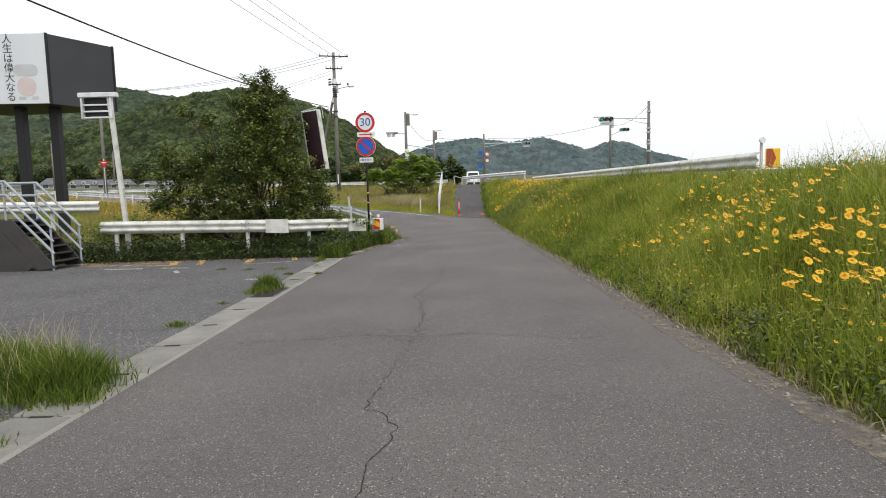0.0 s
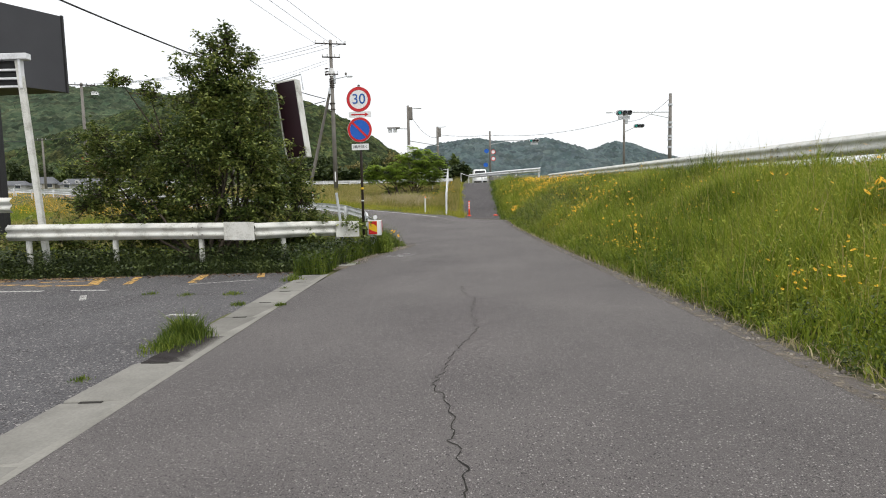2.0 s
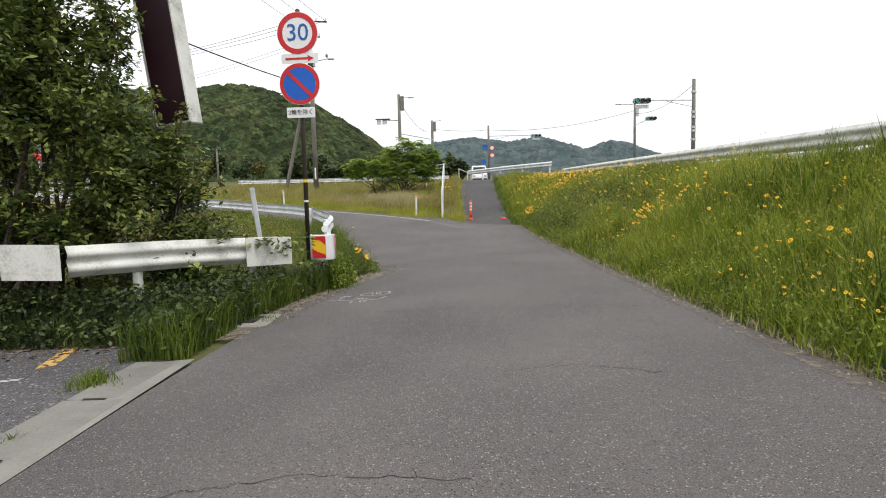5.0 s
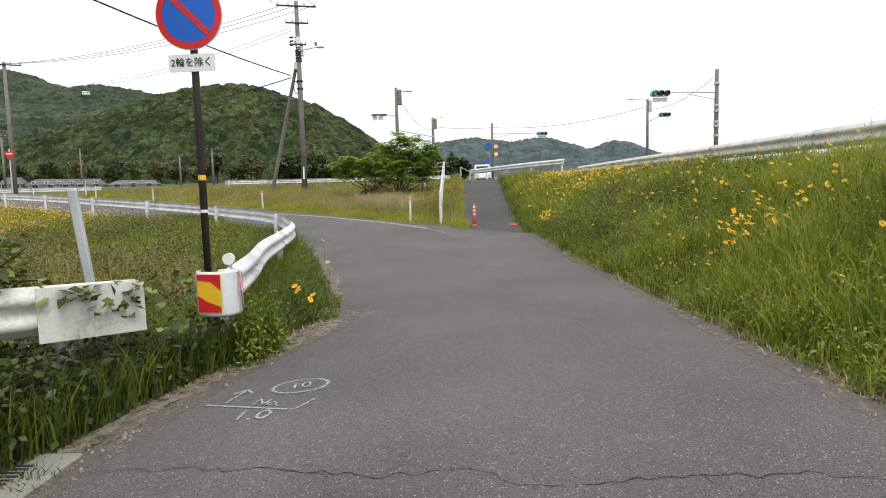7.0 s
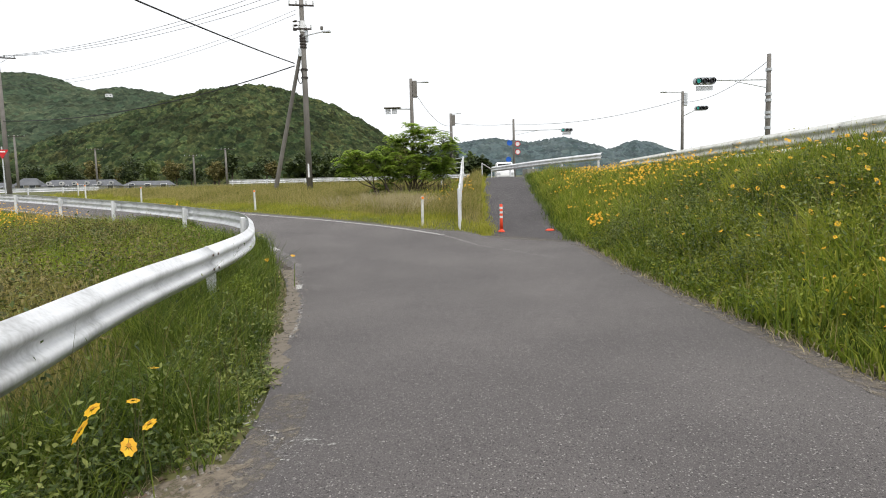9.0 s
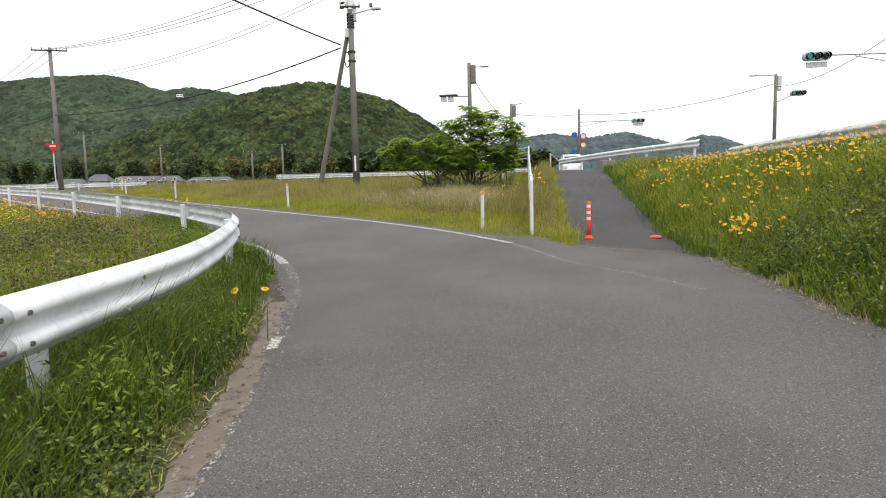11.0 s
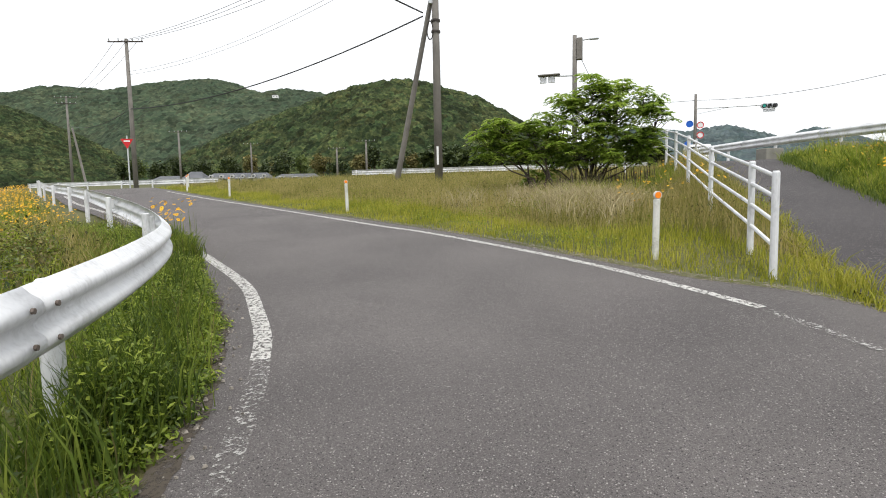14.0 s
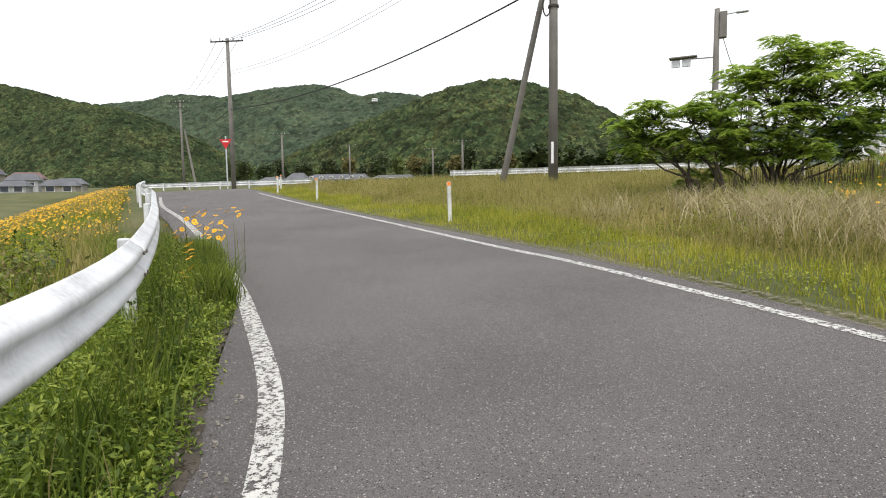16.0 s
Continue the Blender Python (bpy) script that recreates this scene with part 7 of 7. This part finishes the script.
SB = (-5.3, 16.9, tz(-5.3, 16.9))
shrub("shrub", SB, 0.35,
      [((-5.2, 16.7, 4.5), (0.55, 0.5, 0.55)), ((-5.5, 16.8, 3.9), (0.65, 0.6, 0.6)), ((-4.95, 16.9, 3.8), (0.6, 0.6, 0.6)), ((-5.75, 16.8, 3.1), (0.75, 0.7, 0.65)), ((-4.95, 16.8, 3.0), (0.75, 0.7, 0.7)),
       ((-6.8, 16.8, 2.6), (0.8, 0.7, 0.5)), ((-7.5, 16.7, 2.3), (0.6, 0.5, 0.4)), ((-7.0, 16.6, 1.7), (0.7, 0.6, 0.5)), ((-5.8, 16.6, 2.2), (1.0, 0.8, 0.7)), ((-4.6, 16.7, 2.1), (0.9, 0.8, 0.7)),
       ((-5.9, 16.7, 1.3), (1.0, 0.7, 0.6)), ((-4.6, 16.8, 1.2), (0.9, 0.7, 0.6)), ((-3.7, 17.3, 1.3), (0.6, 0.5, 0.6)), ((-3.6, 17.5, 0.7), (0.7, 0.5, 0.5)), ((-5.0, 16.8, 4.8), (0.3, 0.3, 0.28)), ((-4.35, 17.2, 2.5), (0.4, 0.4, 0.5)), ((-4.28, 17.15, 3.2), (0.3, 0.25, 0.45)),
       ((-5.5, 17.0, 0.7), (1.3, 0.6, 0.5)), ((-7.4, 17.0, 0.55), (1.2, 0.5, 0.42)), ((-9.3, 17.0, 0.5), (1.2, 0.5, 0.38)), ((-4.2, 17.2, 0.45), (0.9, 0.4, 0.38)), ((-7.95, 16.6, 2.75), (0.45, 0.4, 0.28)), ((-5.95, 16.7, 4.15), (0.3, 0.3, 0.2)), ((-4.65, 16.9, 4.4), (0.35, 0.35, 0.3)), ((-4.5, 17.3, 3.4), (0.35, 0.35, 0.4)), ((-6.6, 16.4, 3.65), (0.40, 0.25, 0.14)), ((-7.15, 16.3, 3.9), (0.28, 0.2, 0.10)),
       ((-8.0, 16.7, 2.25), (0.55, 0.5, 0.45)), ((-7.8, 16.6, 1.55), (0.7, 0.5, 0.45)), ((-8.2, 16.5, 1.25), (0.4, 0.4, 0.3)), ((-3.85, 17.2, 1.85), (0.5, 0.45, 0.5)), ((-6.9, 16.7, 1.05), (0.9, 0.6, 0.5)), ((-4.2, 17.0, 1.7), (0.6, 0.5, 0.6)), ((-5.3, 16.7, 3.4), (0.8, 0.7, 0.6)), ((-5.2, 16.7, 2.6), (0.9, 0.8, 0.6))],
      6400, 0.092, M_LEAF, "dense dark green shrub growing over the guard rail", 91, 0.05, 0.52, 0.5)


def sumac(at, stems, clumps, label, seed):
    """A small many-stemmed tree: limbs to each clump, twigs, and at every twig's end a whorl of arching feathered leaves."""
    rng = np.random.default_rng(seed)
    ob = thing("tree", at, label, "tree", "sumac trees on the island")
    o = np.array(at)
    roots = [np.array((*rng.normal(0, 0.22, 2), -0.1)) for _ in range(stems)]
    trunk, twig = bmesh.new(), bmesh.new()
    quads = []
    for k, (c, r) in enumerate(clumps):
        c, r = np.array(c) - o, np.array(r)
        low = c - np.array((0, 0, r[2] * 0.9))
        root = roots[k % stems]
        fork = root + (low - root) * np.array((0.30, 0.30, 0.5)) + np.array((*rng.normal(0, 0.10, 2), 0.0))
        tube(trunk, [tuple(root), tuple(root * 0.6 + fork * 0.4 + rng.normal(0, 0.05, 3)), tuple(fork), tuple(fork * 0.4 + low * 0.6 + rng.normal(0, 0.07, 3)), tuple(low)], [0.046, 0.040, 0.030, 0.020, 0.012], 7)
        for _ in range(max(12, int(62 * r[0] * r[1]))):
            d = rng.normal(0, 1, 3)
            d /= np.linalg.norm(d)
            tip = c + d * r * np.array((1.05, 1.05, 1.5)) * rng.uniform(0.45, 1.1)
            tip[2] = max(tip[2], low[2] - 0.05)
            tube(twig, [tuple(low), tuple((low + tip) / 2 + rng.normal(0, 0.05, 3) - np.array((0, 0, 0.05))), tuple(tip)], [0.014, 0.009, 0.005], 4)
            turn = rng.uniform(0, 2 * math.pi)
            for j in range(8):
                a = turn + j * 2.4 + rng.normal(0, 0.2)
                up = rng.uniform(-0.25, 0.75)
                length = rng.uniform(0.22, 0.40)
                out = np.array((math.cos(a), math.sin(a), 0.0))
                side = np.array((-math.sin(a), math.cos(a), 0.0))
                for u in np.linspace(0.2, 1.0, 7):
                    q = tip + out * length * u * math.cos(up) + np.array((0, 0, length * (u * math.sin(up) - 0.55 * u * u)))
                    size = 0.135 * (1.15 - 0.5 * abs(u - 0.5))
                    for sgn in (-1, 1):
                        d1 = side * sgn * 0.85 + out * 0.5 + np.array((0, 0, rng.uniform(-0.5, 0.05)))
                        w = out * 0.23 * size
                        quads.append((q, q + d1 * size * 0.5 + w, q + d1 * size, q + d1 * size * 0.5 - w))
    part("trunk", trunk, M_BARK, ob, smooth=True)
    tagged(part("branch", twig, M_BARK, ob), kind="stuff")
    v = np.array(quads).reshape(-1, 3)
    i = (np.arange(len(quads)) * 4)[:, None]
    crown = bulk_mesh("crown", v, np.concatenate([i + np.array([[0, 1, 2]]), i + np.array([[0, 2, 3]])], 0), M_SUMAC, "", "")
    crown.parent = ob
    del crown["kind"]
    return ob


sumac((-3.87, 44.7, tz(-3.87, 44.7)), 3,
      [((-5.55, 44.6, 3.15), (0.50, 0.5, 0.22)), ((-5.0, 44.7, 3.55), (0.5, 0.5, 0.25)), ((-4.75, 44.9, 2.95), (0.55, 0.5, 0.22)), ((-5.25, 44.5, 2.7), (0.45, 0.45, 0.18)), ((-4.2, 44.7, 3.4), (0.5, 0.5, 0.22)), ((-4.3, 44.5, 2.75), (0.45, 0.45, 0.2)), ((-3.7, 44.6, 3.0), (0.5, 0.5, 0.25))],
      "slender sumac tree leaning out from the thicket", 95)
sumac((-2.35, 45.4, tz(-2.35, 45.4)), 7,
      [((-2.35, 45.3, 4.70), (0.55, 0.5, 0.28)), ((-3.05, 45.4, 4.35), (0.5, 0.6, 0.26)), ((-1.6, 45.5, 4.50), (0.5, 0.6, 0.25)), ((-0.85, 45.4, 4.10), (0.55, 0.6, 0.28)), ((-0.55, 45.3, 3.55), (0.4, 0.5, 0.28)), ((-3.6, 45.4, 3.75), (0.5, 0.6, 0.28)), ((-2.6, 45.2, 3.9), (0.6, 0.6, 0.30)), ((-1.7, 45.2, 3.85), (0.6, 0.6, 0.30)),
       ((-3.2, 45.1, 3.25), (0.6, 0.6, 0.28)), ((-2.2, 45.0, 3.25), (0.6, 0.6, 0.30)), ((-1.2, 45.2, 3.25), (0.6, 0.6, 0.30)), ((-2.8, 45.0, 2.65), (0.6, 0.6, 0.30)), ((-1.8, 45.0, 2.6), (0.6, 0.6, 0.30)), ((-1.1, 45.2, 2.6), (0.45, 0.5, 0.30)), ((-0.9, 45.4, 2.95), (0.5, 0.5, 0.25)), ((-3.6, 45.6, 2.5), (0.45, 0.5, 0.3)), ((-4.1, 45.9, 2.0), (0.5, 0.5, 0.25))],
      "light green sumac thicket with many dark stems and feathered leaves", 96)

dsx, dsy = rng.uniform(-3.4, -0.6, 420), rng.uniform(44.0, 46.0, 420)
blades("dead_stems", dsx, dsy, rng.uniform(0.5, 1.4, 420), 0.016, M_BARK, "dark dead stems in the thicket under the tree", "weeds", 97, 0.12)
dsx, dsy = rng.uniform(-3.2, 0.0, 5200), rng.uniform(42.6, 47.5, 5200)
blades("thicket_grass", dsx, dsy, rng.uniform(0.25, 0.75, 5200), 0.016, M_GRASS, "tall rank grass on the slope under the tree", "grass", 98, 0.4)
ribbon("trim_loose_grit", [(0.5, 33.05), (1.4, 32.45), (2.66, 31.5)], 0.5, M_GRIT, "loose grit across the mouth of the ramp", "soil edge", lift=0.004, n=30)


# ---------------------------------------------------------------- concrete blocks under the ramp-top rail
for x, y in ((6.72, 45.55), (5.4, 48.4), (4.05, 51.3)):
    g = tz(x, y)
    bm = bmesh.new()
    box(bm, (0, 0, 0.22), (0.75, 0.55, 0.56), 0.02)
    blk = tagged(part("concrete_block", bm, M_CONCRETE), "weathered concrete footing block under the guard rail", "concrete block", "footing blocks")
    blk.matrix_world = pose(x, y, g - 0.02, 0, 0, 25)

# ---------------------------------------------------------------- houses in the distance
M_ROOF_GREY = material("grey_tile_roof", ((0.07, 0.075, 0.085), (0.14, 0.145, 0.155)), rough=0.7, scale=0.6, fine=6, bump=0.4)
M_ROOF_RED = material("reddish_roof", ((0.12, 0.075, 0.07), (0.20, 0.13, 0.12)), rough=0.8, scale=0.6, fine=6, bump=0.4)
M_WALL_CREAM = material("cream_house_wall", ((0.26, 0.24, 0.20), (0.38, 0.355, 0.30)), rough=0.9, scale=0.5, fine=5, bump=0.1)
M_WALL_WHITE = material("pale_house_wall", ((0.34, 0.34, 0.34), (0.47, 0.47, 0.46)), rough=0.9, scale=0.5, fine=5, bump=0.1)
M_PANE = material("dark_window_pane", ((0.02, 0.025, 0.03), (0.05, 0.06, 0.07)), rough=0.1, scale=0.7, bump=0)


def house(x, y, w, d, h, roof_h, turn, wall_mat, roof_mat, label, storeys=2, dormers=0, z=None):
    g = tz(x, y) if z is None else z
    ob = thing("house", (x, y, g), label, "house", "distant houses", turn)
    bm = bmesh.new()
    box(bm, (0, 0, h / 2 - 0.3), (w, d, h + 0.6))
    part("wall", bm, wall_mat, ob)
    bm = bmesh.new()
    e = 0.45
    v = [bm.verts.new(p) for p in ((-w / 2 - e, -d / 2 - e, h - 0.1), (w / 2 + e, -d / 2 - e, h - 0.1), (w / 2 + e, d / 2 + e, h - 0.1), (-w / 2 - e, d / 2 + e, h - 0.1), (-w / 2 + d * 0.15, 0, h + roof_h), (w / 2 - d * 0.15, 0, h + roof_h))]
    for f in ((0, 1, 5, 4), (1, 2, 5), (2, 3, 4, 5), (3, 0, 4), (3, 2, 1, 0)):
        bm.faces.new([v[i] for i in f])
    part("roof", bm, roof_mat, ob)
    n = max(2, int(w / 2.6))
    for s in range(storeys):
        for k in range(n):
            bm = bmesh.new()
            box(bm, ((k + 0.5) / n * w - w / 2, -d / 2 - 0.03, h * (s + 0.55) / storeys), (1.3, 0.08, 1.05), 0.02)
            win = part("window", bm, M_SIGNWHITE, ob)
            bm = bmesh.new()
            box(bm, ((k + 0.5) / n * w - w / 2, -d / 2 - 0.07, h * (s + 0.55) / storeys), (1.12, 0.03, 0.88))
            part("pane", bm, M_PANE, win)
    for k in range(dormers):
        bm = bmesh.new()
        cx = (k + 0.5) / dormers * w - w / 2
        rounded_plate(bm, (cx, -d / 2 + 0.2, h + roof_h * 0.35), 0.9, 0.9, 1.2, 0.4)
        dm = part("dormer", bm, M_WALL_WHITE, ob)
        bm = bmesh.new()
        disc(bm, (cx, -d / 2 - 0.42, h + roof_h * 0.35), 0.2, 0.06, 14)
        part("pane", bm, M_PANE, dm)
    return ob


for k, (x, y, w, d, h, r, turn, wm, rm) in enumerate(((-113, 86, 6.5, 5, 3.0, 1.5, 48, M_WALL_CREAM, M_ROOF_RED), (-106, 86, 5.5, 4.5, 2.2, 1.2, 52, M_WALL_WHITE, M_ROOF_GREY), (-101, 88, 5.0, 4.5, 1.6, 1.2, 44, M_WALL_WHITE, M_ROOF_GREY),
                                                      (-99, 94, 6.5, 5, 1.8, 1.4, 46, M_WALL_CREAM, M_ROOF_GREY), (-118, 93, 7, 5, 4.2, 1.6, 45, M_WALL_CREAM, M_ROOF_GREY), (-110, 95, 6, 5, 2.8, 1.5, 50, M_WALL_WHITE, M_ROOF_GREY),
                                                      (-127, 97, 8, 6, 5.2, 1.8, 42, M_WALL_CREAM, M_ROOF_RED), (-119, 101, 7, 5, 4.2, 1.6, 47, M_WALL_WHITE, M_ROOF_RED), (-104, 99, 6, 5, 2.2, 1.4, 45, M_WALL_CREAM, M_ROOF_GREY))):
    house(-3.8 + (x + 3.8) * 1.02 - (y - 30.3) * 0.05, 30.3 + (y - 30.3) * 1.02 + (x + 3.8) * 0.05, w * 0.75, d * 0.75, h * 0.72, r * 0.75, turn, wm, rm, ("cream-walled house with a reddish roof in the village" if rm is M_ROOF_RED else "pale house with a grey tiled roof in the village"), 2 if h > 4 else 1)
house(-89, 150, 15, 7, 0.7, 1.5, 22, M_WALL_WHITE, M_ROOF_GREY, "long low building with grey roof and white dormers", 1, 6)
house(-100.5, 148, 4.5, 6, 1.2, 1.7, 22, M_WALL_CREAM, M_ROOF_GREY, "cream gabled house at the foot of the hill", 1)
house(-73, 150, 10, 7, 0.4, 1.1, 18, M_WALL_WHITE, M_ROOF_GREY, "low building with a dark roof below the hill", 1)
house(-112, 152, 7, 6, 0.9, 1.2, 20, M_WALL_WHITE, M_ROOF_GREY, "small pale house at the foot of the hill", 1)
for x, y, z in ((-364, 611, 119), (-448, 626, 133), (-468, 621, 136)):
    house(x, y, 6.5, 4, 2.2, 0.8, 20, M_SIGNWHITE, M_SIGNWHITE, "white house high on the wooded ridge", 1, 0, z)


# ---------------------------------------------------------------- trees at the foot of the hill and behind the rails
def far_tree(x, y, h, r, seed, mat=M_TREELEAF, label="dark green tree below the wooded hill"):
    """A far tree: trunk and an uneven crown of many leaf clumps."""
    rng = np.random.default_rng(seed)
    g = tz(x, y)
    ob = thing("tree", (x, y, g), label, "tree", "trees below the hill")
    bm = bmesh.new()
    tube(bm, [(0, 0, -0.3), (0.1, 0, h * 0.4), (0, 0.1, h * 0.8)], [0.25, 0.18, 0.06], 7)
    part("trunk", bm, M_BARK, ob)
    n = 900
    d = rng.normal(0, 1, (n, 3))
    d /= np.linalg.norm(d, axis=1)[:, None]
    c = np.array((x, y, g + h * 0.58)) + d * np.array((r, r, h * 0.42)) * rng.uniform(0.55, 1.05, (n, 1)) * (0.75 + 0.3 * np.sin(d[:, :1] * 5 + seed) * np.cos(d[:, 2:] * 4))
    crown = leaves("crown", c, 0.62, mat, "", "", seed, 0.6, 0.8, parent=ob)
    for key in ("category", "kind"):
        if key in crown:
            del crown[key]


rng = np.random.default_rng(77)
for k in range(46):
    x = -150 + k * 3.4 + rng.uniform(-1.2, 1.2)
    mat, text = ((M_BROWNWEED, "brownish half-bare tree below the wooded hill") if k % 5 in (0, 1) and 14 < k < 44 else (M_BAMBOO, "light green bamboo below the wooded hill") if k % 7 == 3 else (M_TREELEAF, "dark green tree below the wooded hill"))
    far_tree(x, 160 + rng.uniform(0, 30), rng.uniform(4.5, 9.0), rng.uniform(2.2, 4.0), 300 + k, mat, text)
for k in range(14):
    far_tree(-20 + k * 1.7 + rng.uniform(-0.6, 0.6), 82 + rng.uniform(0, 10), rng.uniform(2.0, 3.6), rng.uniform(1.4, 2.2), 400 + k)
